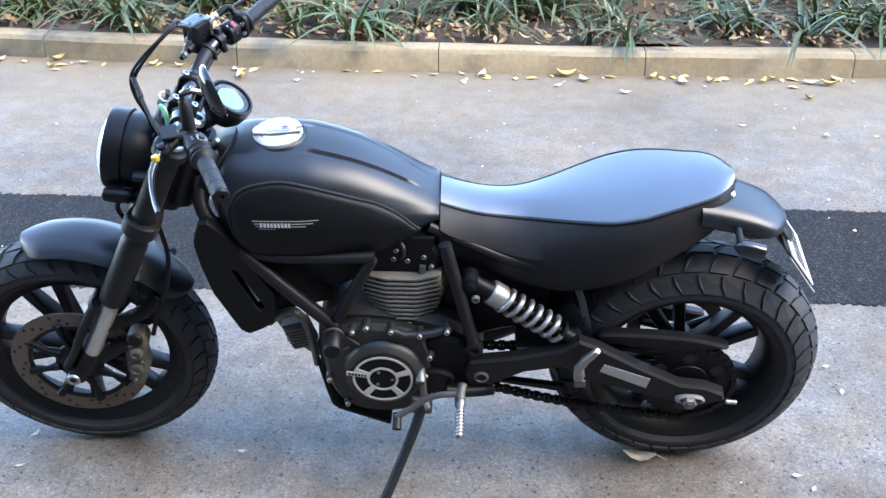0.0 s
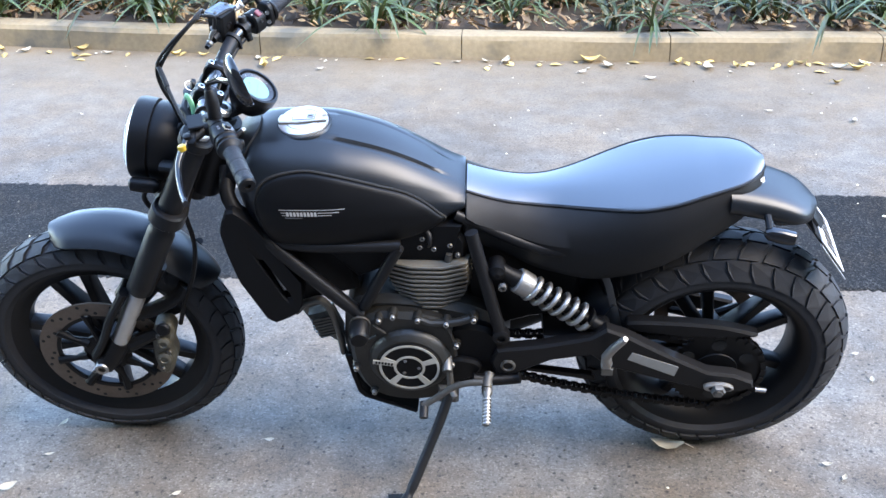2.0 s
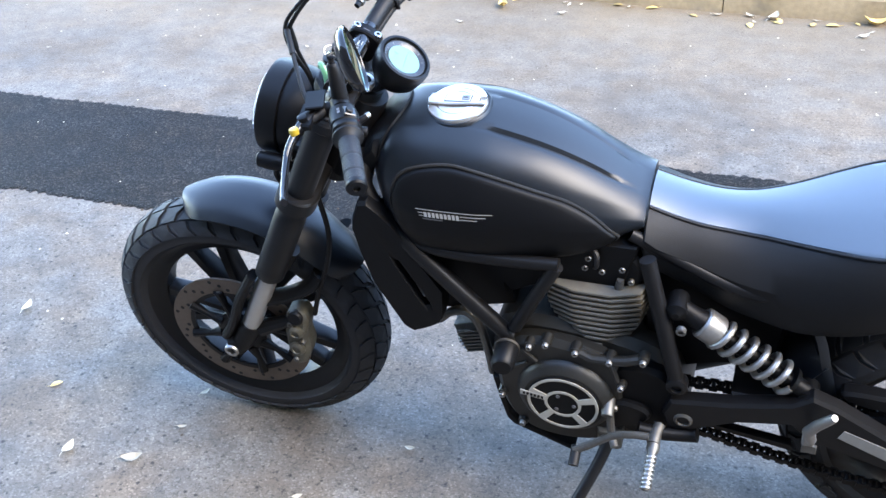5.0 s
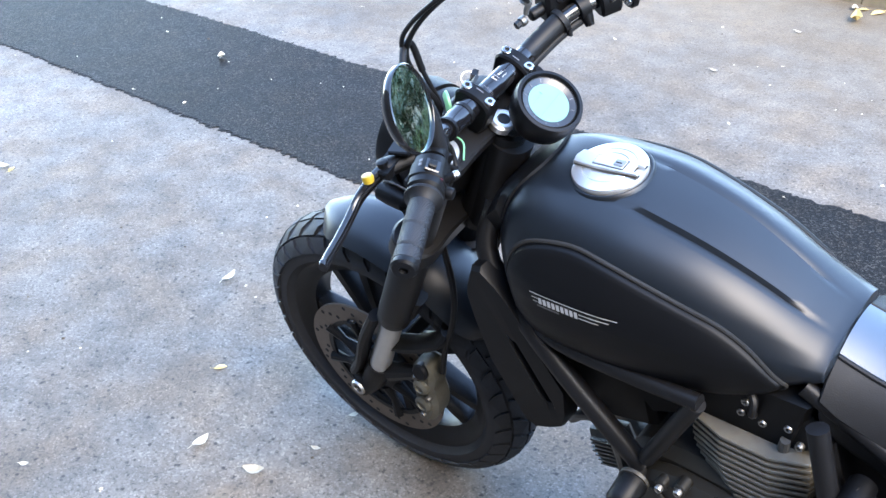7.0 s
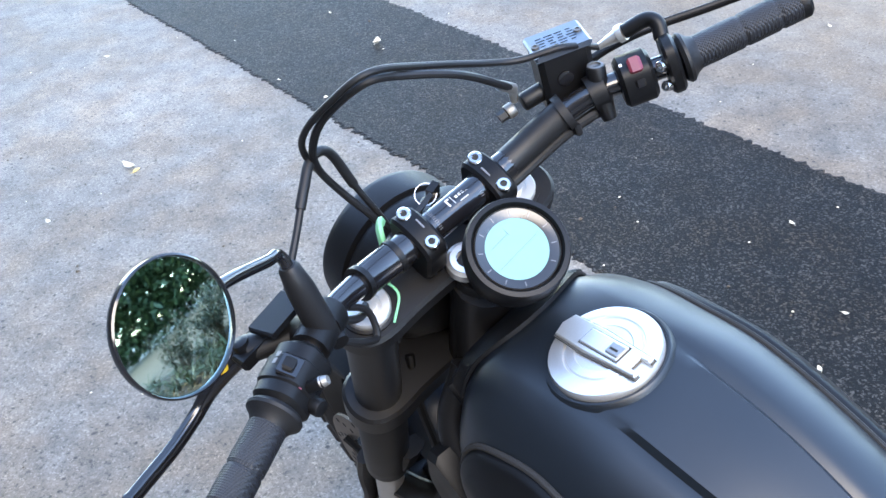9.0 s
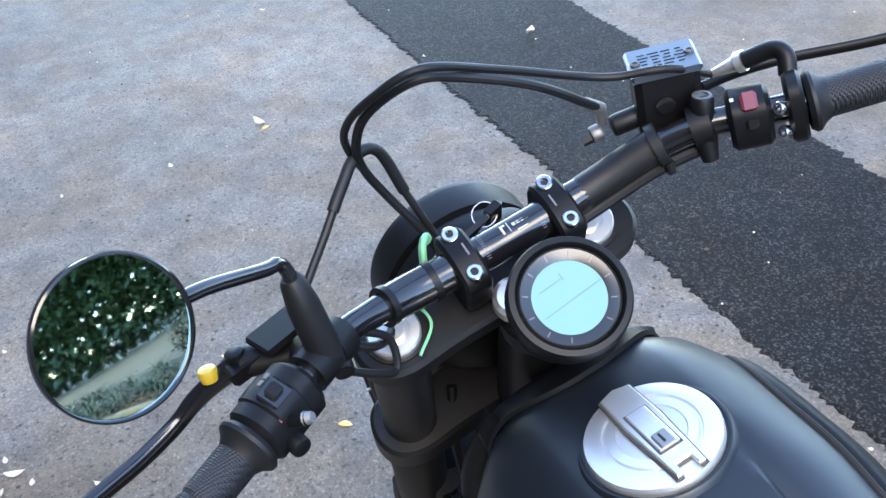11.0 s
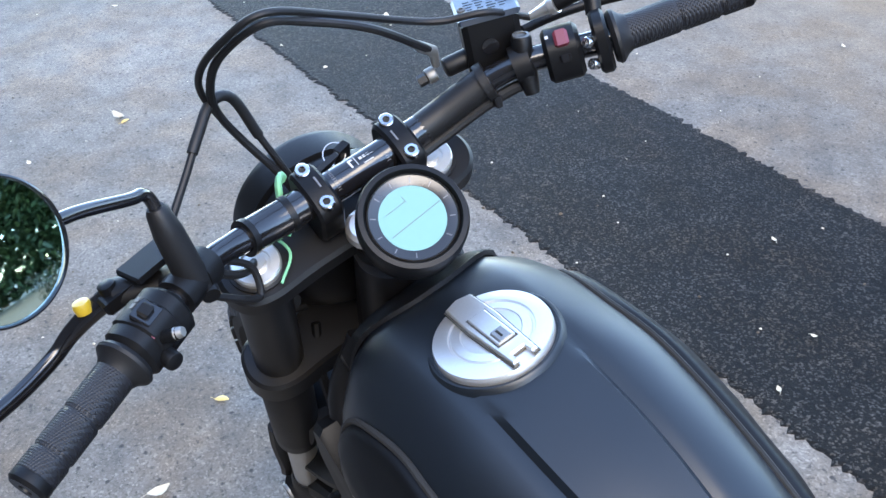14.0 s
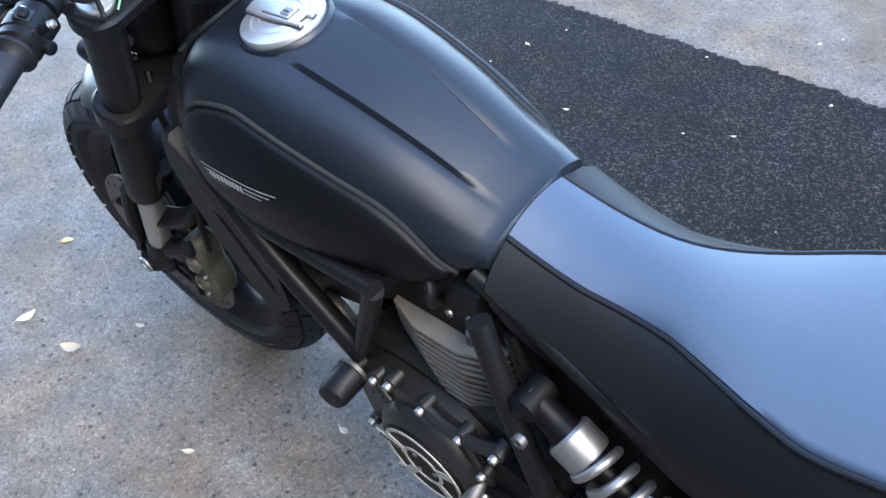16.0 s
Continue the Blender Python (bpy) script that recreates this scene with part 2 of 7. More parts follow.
def lerp(table, x):
    """A smooth value from (x, value) pairs in falling or rising order."""
    t = sorted(table)
    if x <= t[0][0]:
        return t[0][1]
    if x >= t[-1][0]:
        return t[-1][1]
    for i in range(len(t) - 1):
        if t[i][0] <= x <= t[i + 1][0]:
            (x0, a), (x1, b) = t[i], t[i + 1]
            m0 = (b - t[i - 1][1]) / (x1 - t[i - 1][0]) if i else (b - a) / (x1 - x0)
            m1 = (t[i + 2][1] - a) / (t[i + 2][0] - x0) if i + 2 < len(t) else (b - a) / (x1 - x0)
            h = x1 - x0
            s = (x - x0) / h
            return (2 * s ** 3 - 3 * s * s + 1) * a + (s ** 3 - 2 * s * s + s) * h * m0 + (3 * s * s - 2 * s ** 3) * b + (s ** 3 - s * s) * h * m1
    return t[-1][1]


def bolt(at, axis, r, h, parent, mat, name="bolt", hollow=True):
    """A cap screw with a socket in its head."""
    prof = [(r * 0.9, -h), (r, -h * 0.8), (r, h * 0.75), (r * 0.86, h)]
    if hollow:
        prof += [(r * 0.5, h), (r * 0.48, h * 0.2), (0, h * 0.2)]
    else:
        prof += [(0, h)]
    return part(name, lathe(prof, frame_of(at, axis), 16), mat, parent)


# ---- ground ----
KERB = 5.475                                      # the kerb's foot, across the road, which runs along x
STRIP0, STRIP1 = 3.092, 3.802                     # the two edges of the dark strip


def bow(x):
    """How far the kerb curves away from the road."""
    d = abs(x - 0.9)
    return 0.017 * d * d if d < 4 else 0.017 * 16 + 0.136 * (d - 4)


def asphalt(name, stone, binder, light, grain=330.0, tint=None, gloss=0.32, pale=0.93, pit=(33.0, 0.10, 0.20, 0.58)):
    m = bpy.data.materials.new(name)
    m.use_nodes = True
    n, k = m.node_tree.nodes, m.node_tree.links
    b = n["Principled BSDF"]
    tc = n.new("ShaderNodeTexCoord")
    vor = n.new("ShaderNodeTexVoronoi")
    vor.inputs["Scale"].default_value = grain * 0.7
    warp = n.new("ShaderNodeTexNoise")
    warp.inputs["Scale"].default_value, warp.inputs["Detail"].default_value = grain * 0.9, 2
    k.new(tc.outputs["Object"], warp.inputs["Vector"])
    push = n.new("ShaderNodeVectorMath")
    push.operation = "SCALE"
    push.inputs[3].default_value = 0.006
    k.new(warp.outputs["Color"], push.inputs[0])
    bent = n.new("ShaderNodeVectorMath")
    k.new(tc.outputs["Object"], bent.inputs[0])
    k.new(push.outputs[0], bent.inputs[1])
    k.new(bent.outputs[0], vor.inputs["Vector"])
    fine = n.new("ShaderNodeTexNoise")
    fine.inputs["Scale"].default_value, fine.inputs["Detail"].default_value, fine.inputs["Roughness"].default_value = grain * 0.2, 7, 0.72
    k.new(tc.outputs["Object"], fine.inputs["Vector"])
    big = n.new("ShaderNodeTexNoise")
    big.inputs["Scale"].default_value, big.inputs["Detail"].default_value = 1.3, 6
    k.new(tc.outputs["Object"], big.inputs["Vector"])
    mid = n.new("ShaderNodeTexNoise")
    mid.inputs["Scale"].default_value, mid.inputs["Detail"].default_value = 11, 6
    k.new(tc.outputs["Object"], mid.inputs["Vector"])
    hue = n.new("ShaderNodeValToRGB")
    dark = [c * 0.7 for c in stone]
    for pos, col in ((0.0, dark), (0.3, stone), (pale - 0.2, [c * 1.12 for c in stone]), (pale, light), (1.0, [c * 1.25 for c in light])):
        el = hue.color_ramp.elements.new(pos) if 0 < pos < 1 else hue.color_ramp.elements[0 if pos == 0 else -1]
        el.position, el.color = pos, (*col, 1)
    sep = n.new("ShaderNodeSeparateColor")
    k.new(vor.outputs["Color"], sep.inputs[0])
    k.new(sep.outputs[0], hue.inputs[0])
    pits = n.new("ShaderNodeMapRange")
    pits.inputs[1].default_value, pits.inputs[2].default_value = 0.34, 0.46
    k.new(fine.outputs[0], pits.inputs[0])
    mx = n.new("ShaderNodeMix")
    mx.data_type = "RGBA"
    mx.inputs[6].default_value = (*binder, 1)
    k.new(pits.outputs[0], mx.inputs[0])
    k.new(hue.outputs[0], mx.inputs[7])
    # lost stones leave small dark holes
    dots = n.new("ShaderNodeTexVoronoi")
    dots.inputs["Scale"].default_value = pit[0]
    push2 = n.new("ShaderNodeVectorMath")
    push2.operation = "SCALE"
    push2.inputs[3].default_value = 0.012
    k.new(mid.outputs["Color"], push2.inputs[0])
    bent2 = n.new("ShaderNodeVectorMath")
    k.new(bent.outputs[0], bent2.inputs[0])
    k.new(push2.outputs[0], bent2.inputs[1])
    k.new(bent2.outputs[0], dots.inputs["Vector"])
    near = n.new("ShaderNodeMapRange")
    near.inputs[1].default_value, near.inputs[2].default_value, near.inputs[3].default_value, near.inputs[4].default_value = pit[1], pit[2], 1.0, 0.0
    k.new(dots.outputs["Distance"], near.inputs[0])
    sep2 = n.new("ShaderNodeSeparateColor")
    k.new(dots.outputs["Color"], sep2.inputs[0])
    some = n.new("ShaderNodeMapRange")
    some.inputs[1].default_value, some.inputs[2].default_value = pit[3], pit[3] + 0.1
    k.new(sep2.outputs[1], some.inputs[0])
    both = n.new("ShaderNodeMath")
    both.operation = "MULTIPLY"
    k.new(near.outputs[0], both.inputs[0])
    k.new(some.outputs[0], both.inputs[1])
    holes = n.new("ShaderNodeMix")
    holes.data_type = "RGBA"
    holes.inputs[7].default_value = (*binder, 1)
    k.new(both.outputs[0], holes.inputs[0])
    k.new(mx.outputs[2], holes.inputs[6])
    tone = n.new("ShaderNodeMapRange")
    tone.inputs[1].default_value, tone.inputs[2].default_value = 0.3, 0.7
    tone.inputs[3].default_value, tone.inputs[4].default_value = 0.7, 1.3
    k.new(big.outputs[0], tone.inputs[0])
    tone2 = n.new("ShaderNodeMapRange")
    tone2.inputs[1].default_value, tone2.inputs[2].default_value = 0.3, 0.7
    tone2.inputs[3].default_value, tone2.inputs[4].default_value = 0.74, 1.26
    k.new(mid.outputs[0], tone2.inputs[0])
    mul = n.new("ShaderNodeMath")
    mul.operation = "MULTIPLY"
    k.new(tone.outputs[0], mul.inputs[0])
    k.new(tone2.outputs[0], mul.inputs[1])
    hs = n.new("ShaderNodeHueSaturation")
    k.new(mul.outputs[0], hs.inputs["Value"])
    k.new(holes.outputs[2], hs.inputs["Color"])
    out = hs.outputs[0]
    # brown dirt worked into the surface in patches
    soil = n.new("ShaderNodeTexNoise")
    soil.inputs["Scale"].default_value, soil.inputs["Detail"].default_value = 4.5, 9
    k.new(tc.outputs["Object"], soil.inputs["Vector"])
    amount = n.new("ShaderNodeMapRange")
    amount.inputs[1].default_value, amount.inputs[2].default_value, amount.inputs[4].default_value = 0.40, 0.62, 0.95
    k.new(soil.outputs[0], amount.inputs[0])
    dirt = n.new("ShaderNodeMix")
    dirt.data_type, dirt.blend_type = "RGBA", "MULTIPLY"
    dirt.inputs[7].default_value = (1.0, 0.85, 0.69, 1)
    k.new(amount.outputs[0], dirt.inputs[0])
    k.new(out, dirt.inputs[6])
    out = dirt.outputs[2]
    if tint:
        # tan tint that grows stronger towards the gutter
        sx = n.new("ShaderNodeSeparateXYZ")
        k.new(tc.outputs["Object"], sx.inputs[0])
        edge = n.new("ShaderNodeMapRange")
        edge.inputs[1].default_value, edge.inputs[2].default_value, edge.inputs[4].default_value = KERB - 1.7, KERB + 0.1, 0.6
        k.new(sx.outputs[1], edge.inputs[0])
        dm = n.new("ShaderNodeMath")
        dm.operation = "MULTIPLY"
        k.new(edge.outputs[0], dm.inputs[0])
        k.new(tone.outputs[0], dm.inputs[1])
        tan_mix = n.new("ShaderNodeMix")
        tan_mix.data_type = "RGBA"
        tan_mix.inputs[7].default_value = (*tint, 1)
        k.new(dm.outputs[0], tan_mix.inputs[0])
        k.new(out, tan_mix.inputs[6])
        out = tan_mix.outputs[2]
    k.new(out, b.inputs["Base Color"])
    b.inputs["Roughness"].default_value = 0.68
    b.inputs["Specular IOR Level"].default_value = gloss
    bp = n.new("ShaderNodeBump")
    bp.inputs["Strength"].default_value, bp.inputs["Distance"].default_value = 0.75, 0.0025
    add = n.new("ShaderNodeMath")
    k.new(fine.outputs[0], add.inputs[0])
    add.inputs[1].default_value = 0.0
    k.new(add.outputs[0], bp.inputs["Height"])
    k.new(bp.outputs[0], b.inputs["Normal"])
    return m


M_ROAD = asphalt("worn_grey_asphalt", (0.0905, 0.0785, 0.0645), (0.017, 0.0148, 0.0122), (0.128, 0.113, 0.095), tint=(0.155, 0.115, 0.07))
M_PATCH = asphalt("fresh_dark_asphalt", (0.0046, 0.0042, 0.0037), (0.0018, 0.0017, 0.0016), (0.036, 0.033, 0.029), 330, gloss=0.10, pale=0.9, pit=(70.0, 0.14, 0.28, 0.5))
M_KERB = material("weathered_concrete_kerb", (0.195, 0.146, 0.083), 0.9, vary=0.3, scale=4, fine=45, second=(0.085, 0.078, 0.06), patch=0.1, bump=0.5, bump_scale=160, per_object=0.1)
M_NEARKERB = material("blue_grey_concrete_kerb", (0.16, 0.16, 0.165), 0.85, vary=0.3, scale=7, fine=60, second=(0.09, 0.09, 0.095), patch=0.12, bump=0.5, bump_scale=180, per_object=0.08)
M_PAVE = material("grey_pavement", (0.06, 0.056, 0.051), 0.85, vary=0.35, scale=3, fine=110, second=(0.052, 0.048, 0.044), patch=0.08, bump=0.5, bump_scale=240)
M_SOIL = material("leaf_litter_soil", (0.05, 0.035, 0.023), 0.95, vary=0.5, scale=9, fine=70, second=(0.085, 0.06, 0.037), patch=0.08, bump=0.9, bump_scale=60)
M_LEAF = material("strap_leaf", (0.042, 0.062, 0.017), 0.45, vary=0.3, scale=4, second=(0.10, 0.078, 0.032), patch=0.08, per_object=0.4)
M_DRYLEAF = material("dry_fallen_leaf", (0.38, 0.27, 0.09), 0.7, vary=0.3, scale=20, second=(0.17, 0.105, 0.045), per_object=0.45)
M_PALELEAF = material("pale_dry_leaf", (0.38, 0.33, 0.24), 0.7, vary=0.2, scale=20, second=(0.3, 0.24, 0.13), per_object=0.2)
M_BUSH = material("bush_leaf", (0.03, 0.05, 0.016), 0.5, vary=0.35, scale=3, second=(0.02, 0.035, 0.012), patch=0.1, per_object=0.2)
M_BARK = material("rough_bark", (0.11, 0.08, 0.055), 0.9, vary=0.35, bump=0.8, bump_scale=40)

# one sheet of road and land out to the horizon, finer near the bike
bm = bmesh.new()
cuts = [-400, -60, -12, -6, -3, 0, 3, 6, 12, 60, 400]
grid = [[bm.verts.new((x, y, 0)) for y in cuts] for x in cuts]
for i in range(len(cuts) - 1):
    for j in range(len(cuts) - 1):
        bm.faces.new((grid[i][j], grid[i + 1][j], grid[i + 1][j + 1], grid[i][j + 1]))
ground = part("ground", bm, M_ROAD, smooth=False)
tagged(ground, "worn light grey asphalt road with fine stones", "road", kind="structure")

# the darker strip where a trench was closed, with ragged edges
rnd = random.Random(4)
bm = bmesh.new()
lo, hi = [], []
steps = 2600
for i in range(steps + 1):
    x = -14 + 28 * i / steps
    wob = 0.016 * noise.noise((x * 0.9, 0, 3)) + 0.010 * noise.noise((x * 5, 0, 7)) + 0.006 * noise.noise((x * 13, 0, 1)) + 0.004 * noise.noise((x * 75, 0, 1)) + rnd.uniform(-0.007, 0.007)
    wob2 = 0.016 * noise.noise((x * 0.8, 5, 3)) + 0.010 * noise.noise((x * 4.6, 5, 7)) + 0.006 * noise.noise((x * 12, 9, 1)) + 0.004 * noise.noise((x * 70, 9, 1)) + rnd.uniform(-0.007, 0.007)
    lo.append((x, STRIP0 + wob, 0))
    hi.append((x, STRIP1 + wob2, 0))
top = [[bm.verts.new((p[0], p[1], 0.0035)) for p in side] for side in (lo, hi)]
foot = [[bm.verts.new((p[0], p[1] + s * rnd.uniform(0.006, 0.02), 0.0005)) for p in side] for side, s in ((lo, -1), (hi, 1))]
for i in range(steps):
    bm.faces.new((top[0][i], top[0][i + 1], top[1][i + 1], top[1][i]))
    bm.faces.new((foot[0][i], foot[0][i + 1], top[0][i + 1], top[0][i]))
    bm.faces.new((top[1][i], top[1][i + 1], foot[1][i + 1], foot[1][i]))
patch_ob = part("asphalt_strip", tidy(bm), M_PATCH, smooth=False)
tagged(patch_ob, "dark newer asphalt strip with ragged edges across the road", "road patch", kind="structure")

# kerb stones, each its own piece
kerb = new("kerb")
tagged(kerb, "weathered concrete kerb stained grey along the planted bed", "kerb", kind="structure")
KH = 0.125
edge = -13.0 - 0.10
rnd = random.Random(9)
while edge < 14:
    length = 1.09
    sec = [(KERB, -0.05), (KERB + 0.012, KH - 0.025), (KERB + 0.03, KH - 0.004), (KERB + 0.05, KH), (KERB + 0.14, KH - 0.002), (KERB + 0.155, KH - 0.012), (KERB + 0.155, -0.05)]
    bm = bmesh.new()
    loops = []
    n = 10
    for i in range(n + 1):
        x = edge + 0.0025 + (length - 0.005) * i / n
        loops.append([(x, y + bow(x) + 0.006 * noise.noise((x * 3, y * 9, z * 9)), z + 0.006 * noise.noise((x * 2.5, y * 7, 4 + z))) for y, z in sec])
    rings(bm, loops)
    part("kerb_stone", tidy(bm), M_KERB, kerb)
    edge += length

# the near kerb and the pavement that the walk starts on
near_kerb = new("near_kerb")
tagged(near_kerb, "grey concrete kerb along the near pavement, leaves at its foot", "kerb", kind="structure")
edge = -9.0
while edge < 7:
    sec = [(1.515, -0.05), (1.505, 0.085), (1.492, 0.108), (1.47, 0.116), (1.375, 0.118), (1.37, -0.05)]
    bm = bmesh.new()
    loops = []
    for i in range(11):
        x = edge + 0.003 + 0.994 * i / 10
        loops.append([(x, y + 0.006 * noise.noise((x * 3, y * 9, z * 9)), z + 0.005 * noise.noise((x * 2.5, y * 7, 4 + z))) for y, z in sec])
    rings(bm, loops)
    part("kerb_stone", tidy(bm), M_NEARKERB, near_kerb)
    edge += 1.0
bm = bmesh.new()
xs, ys = [-9 + 0.4 * i for i in range(41)], [1.372 - 0.35 * j for j in range(12)]
g = [[bm.verts.new((x, y, 0.112 + 0.004 * noise.noise((x * 1.3, y * 1.3, 6)))) for y in ys] for x in xs]
for i in range(len(xs) - 1):
    for j in range(len(ys) - 1):
        bm.faces.new((g[i][j + 1], g[i + 1][j + 1], g[i + 1][j], g[i][j]))
pavement = part("pavement", bm, M_PAVE)
tagged(pavement, "plain grey pavement behind the near kerb", "pavement", kind="structure")

# the planted bed behind it
bm = bmesh.new()
xs = [-14 + 0.2 * i for i in range(141)]
ys = [KERB + 0.15 + 0.1 * j for j in range(18)]
g = [[bm.verts.new((x, y + bow(x), KH - 0.02 + 0.05 * noise.noise((x * 1.5, y * 1.5, 2)) + 0.025 * noise.noise((x * 7, y * 7, 5)) + 0.10 * min(1, (y - KERB - 0.15)))) for y in ys] for x in xs]
for i in range(len(xs) - 1):
    for j in range(len(ys) - 1):
        bm.faces.new((g[i][j], g[i + 1][j], g[i + 1][j + 1], g[i][j + 1]))
bed = part("planting_bed", bm, M_SOIL)
tagged(bed, "brown earth bed covered in dry leaf litter", "flower bed", kind="structure")


# ---- motorcycle: local x ahead, y to its left, z up, leaning on its stand ----
bike = new("motorcycle")
bike.matrix_basis = pose(0.751, 2.3305, 0.0055, -11.3, 0, -180)
tagged(bike, "matte black retro roadster motorcycle leaning on its side stand", "motorcycle")


def P(name, bm, mat, parent=None, label="", smooth=True):
    return part(name, bm, mat, parent or bike, label, smooth)


WB, AX, RX = 1.487, 0.318, 0.035   # front axle, axle height, rear axle
RAKE = radians(26.3)
DOWN = Vector((math.sin(RAKE), 0, -math.cos(RAKE)))   # down the fork
FWD = Vector((math.cos(RAKE), 0, math.sin(RAKE)))     # square to the fork, ahead
TOPX, TOPZ, FORKY = 1.153, 0.957, 0.102


def fork_at(d, y=FORKY, f=0.0):
    return Vector((TOPX, y, TOPZ)) + DOWN * d + FWD * f


def wheel(name, cx, R, half, lip, rim_half, blocks, label):
    """A cast wheel with its tyre, ten paired spokes and hub."""
    ax = frame_of((cx, 0, AX), (0, 1, 0), (1, 0, 0))
    rim = [(lip, -rim_half), (lip + 0.004, -rim_half + 0.004), (lip - 0.006, -rim_half + 0.008), (lip - 0.016, -rim_half + 0.014), (lip - 0.026, -rim_half * 0.45), (lip - 0.03, 0),
           (lip - 0.026, rim_half * 0.45), (lip - 0.016, rim_half - 0.014), (lip - 0.006, rim_half - 0.008), (lip + 0.004, rim_half - 0.004), (lip, rim_half),
           (lip - 0.006, rim_half - 0.001), (lip - 0.022, rim_half - 0.016), (lip - 0.036, rim_half * 0.5), (lip - 0.04, 0), (lip - 0.036, -rim_half * 0.5), (lip - 0.022, -rim_half + 0.016), (lip - 0.006, -rim_half + 0.001)]
    w = P(name, lathe(rim, ax, 72, closed=True), M_FRAME, None, label)
    # tyre: round crown, sidewalls down to the bead
    prof = []
    for i in range(25):
        a = radians(-78 + 156 * i / 24)
        prof.append((R - half + half * math.cos(a), half * math.sin(a)))
    rs, ys = prof[-1]
    side = [(rs - 0.3 * (rs - lip), half * 1.0), (rs - 0.6 * (rs - lip), half * 0.98), (lip + 0.008, rim_half + 0.007), (lip + 0.001, rim_half + 0.002), (lip - 0.004, rim_half - 0.006)]
    full = [(r, -y) for r, y in reversed(side)] + prof + side
    P("tyre", lathe(full, ax, 96, closed=True), M_RUBBER, w, "black dual-purpose rubber tyre")
    # tread blocks standing on the crown
    bm = bmesh.new()
    n = blocks

    def skin(t, a, lift):
        r = R - half + (half + lift) * math.cos(a)
        y = (half + lift) * math.sin(a)
        return ax @ Vector((r * math.cos(t), r * math.sin(t), y))
    pitch = 2 * math.pi / n
    rows = [(-74, -46, 0.0, 0.35), (-42, -14, 0.5, -0.45), (-10, 10, 0.15, 0.4), (14, 42, 0.5, 0.45), (46, 74, 0.0, -0.35)]
    for a0, a1, shift, skew in rows:
        for i in range(n):
            t0 = pitch * (i + shift)
            gap = 0.16 if abs(a0) < 20 else 0.14
            base, head = [], []
            corners = [(0, gap), (0.5, gap * 0.5), (1, gap), (1, 1 - gap * 0.2), (0.5, 1 - gap * 0.7), (0, 1 - gap * 0.2)]
            for u, v in corners:
                a = radians(a0 + (a1 - a0) * u)
                t = t0 + pitch * (v + skew * (u - 0.5) + (0.18 if u == 0.5 else 0))
                base.append(skin(t, a, -0.002))
                head.append(skin(t - pitch * 0.02 * (v - 0.5), a, 0.0055))
            b = [bm.verts.new(p) for p in base]
            h = [bm.verts.new(p) for p in head]
            bm.faces.new(h)
            for q in range(6):
                bm.faces.new((b[q], b[(q + 1) % 6], h[(q + 1) % 6], h[q]))
    P("tread", tidy(bm), M_RUBBER, w, "chunky zigzag tread blocks", smooth=False)
    # hub and spokes
    P("hub", lathe([(0.028, -0.07), (0.036, -0.066), (0.04, -0.05), (0.036, -0.03), (0.034, 0), (0.036, 0.03), (0.04, 0.05), (0.036, 0.066), (0.028, 0.07)], ax, 32), M_FRAME, w)
    for i in range(5):
        for s in (-1, 1):
            a0 = 2 * math.pi * i / 5 + 0.35 + s * 0.2
            a1 = 2 * math.pi * i / 5 + 0.35 + s * 0.21
            loops = []
            for u in range(7):
                f = u / 6
                r = 0.034 + (lip - 0.034 - 0.034) * f
                a = a0 + (a1 - a0) * f
                wd = 0.011 + 0.004 * f * f
                dp = 0.03 - 0.012 * f
                loops.append([ax @ Matrix.Rotation(a, 4, "Z") @ Vector((r, y * wd, z * dp)) for y, z in ((-1, -0.7), (-0.7, -1), (0.7, -1), (1, -0.7), (1, 0.7), (0.7, 1), (-0.7, 1), (-1, 0.7))])
            bm = bmesh.new()
            rings(bm, loops)
            P("spoke", tidy(bm), M_FRAME, w)
    return w, ax


def annulus(r0, r1, y0, y1, ax, seg=72):
    return lathe([(r0, y0), (r1, y0), (r1, y1), (r0, y1)], ax, seg, closed=True)


rear_wheel, RAXIS = wheel("rear_wheel", RX, 0.318, 0.086, 0.226, 0.075, 34, "black cast ten-spoke rear wheel")
front_wheel, FAXIS = wheel("front_wheel", WB, 0.3145, 0.060, 0.240, 0.046, 36, "black cast ten-spoke front wheel")

# front brake disc on the left, with drilled band and dark carrier
disc = P("brake_disc", annulus(0.122, 0.162, 0.072, 0.077, FAXIS), M_DISC, front_wheel, "drilled steel front brake disc, browned")
hole = None
for i in range(12):
    a = 2 * math.pi * i / 12
    for r, da in ((0.131, 0), (0.142, 0.13), (0.153, 0.26)):
        spot = FAXIS @ Matrix.Translation((r * math.cos(a + da), r * math.sin(a + da), 0))
        # dark raised dots stand for the shaded holes, which are not cut
        hole = hole or P("drill_hole", lathe([(0.0, 0.0765), (0.0046, 0.0765), (0.0046, 0.0774), (0.0, 0.0774)], None, 10), M_HOLE, front_wheel)
        if i + da:
            again(hole, spot)
        else:
            hole.matrix_basis = spot
for i in range(8):
    m = FAXIS @ Matrix.Rotation(2 * math.pi * i / 8 + 0.2, 4, "Z")
    bm = tube([m @ Vector((0.05, 0.0, 0.072)), m @ Vector((0.085, 0.004, 0.074)), m @ Vector((0.126, 0.0, 0.0745))], [0.014, 0.007, 0.013], 10, flat=1.0)
    P("carrier_arm", bm, M_PLASTIC, front_wheel)
    P("carrier_rivet", lathe([(0.0, 0.0), (0.0075, 0.0), (0.0075, 0.006), (0.005, 0.0075), (0, 0.0075)], m @ Matrix.Translation((0.12, 0, 0.0745)), 12), M_STEEL, front_wheel)
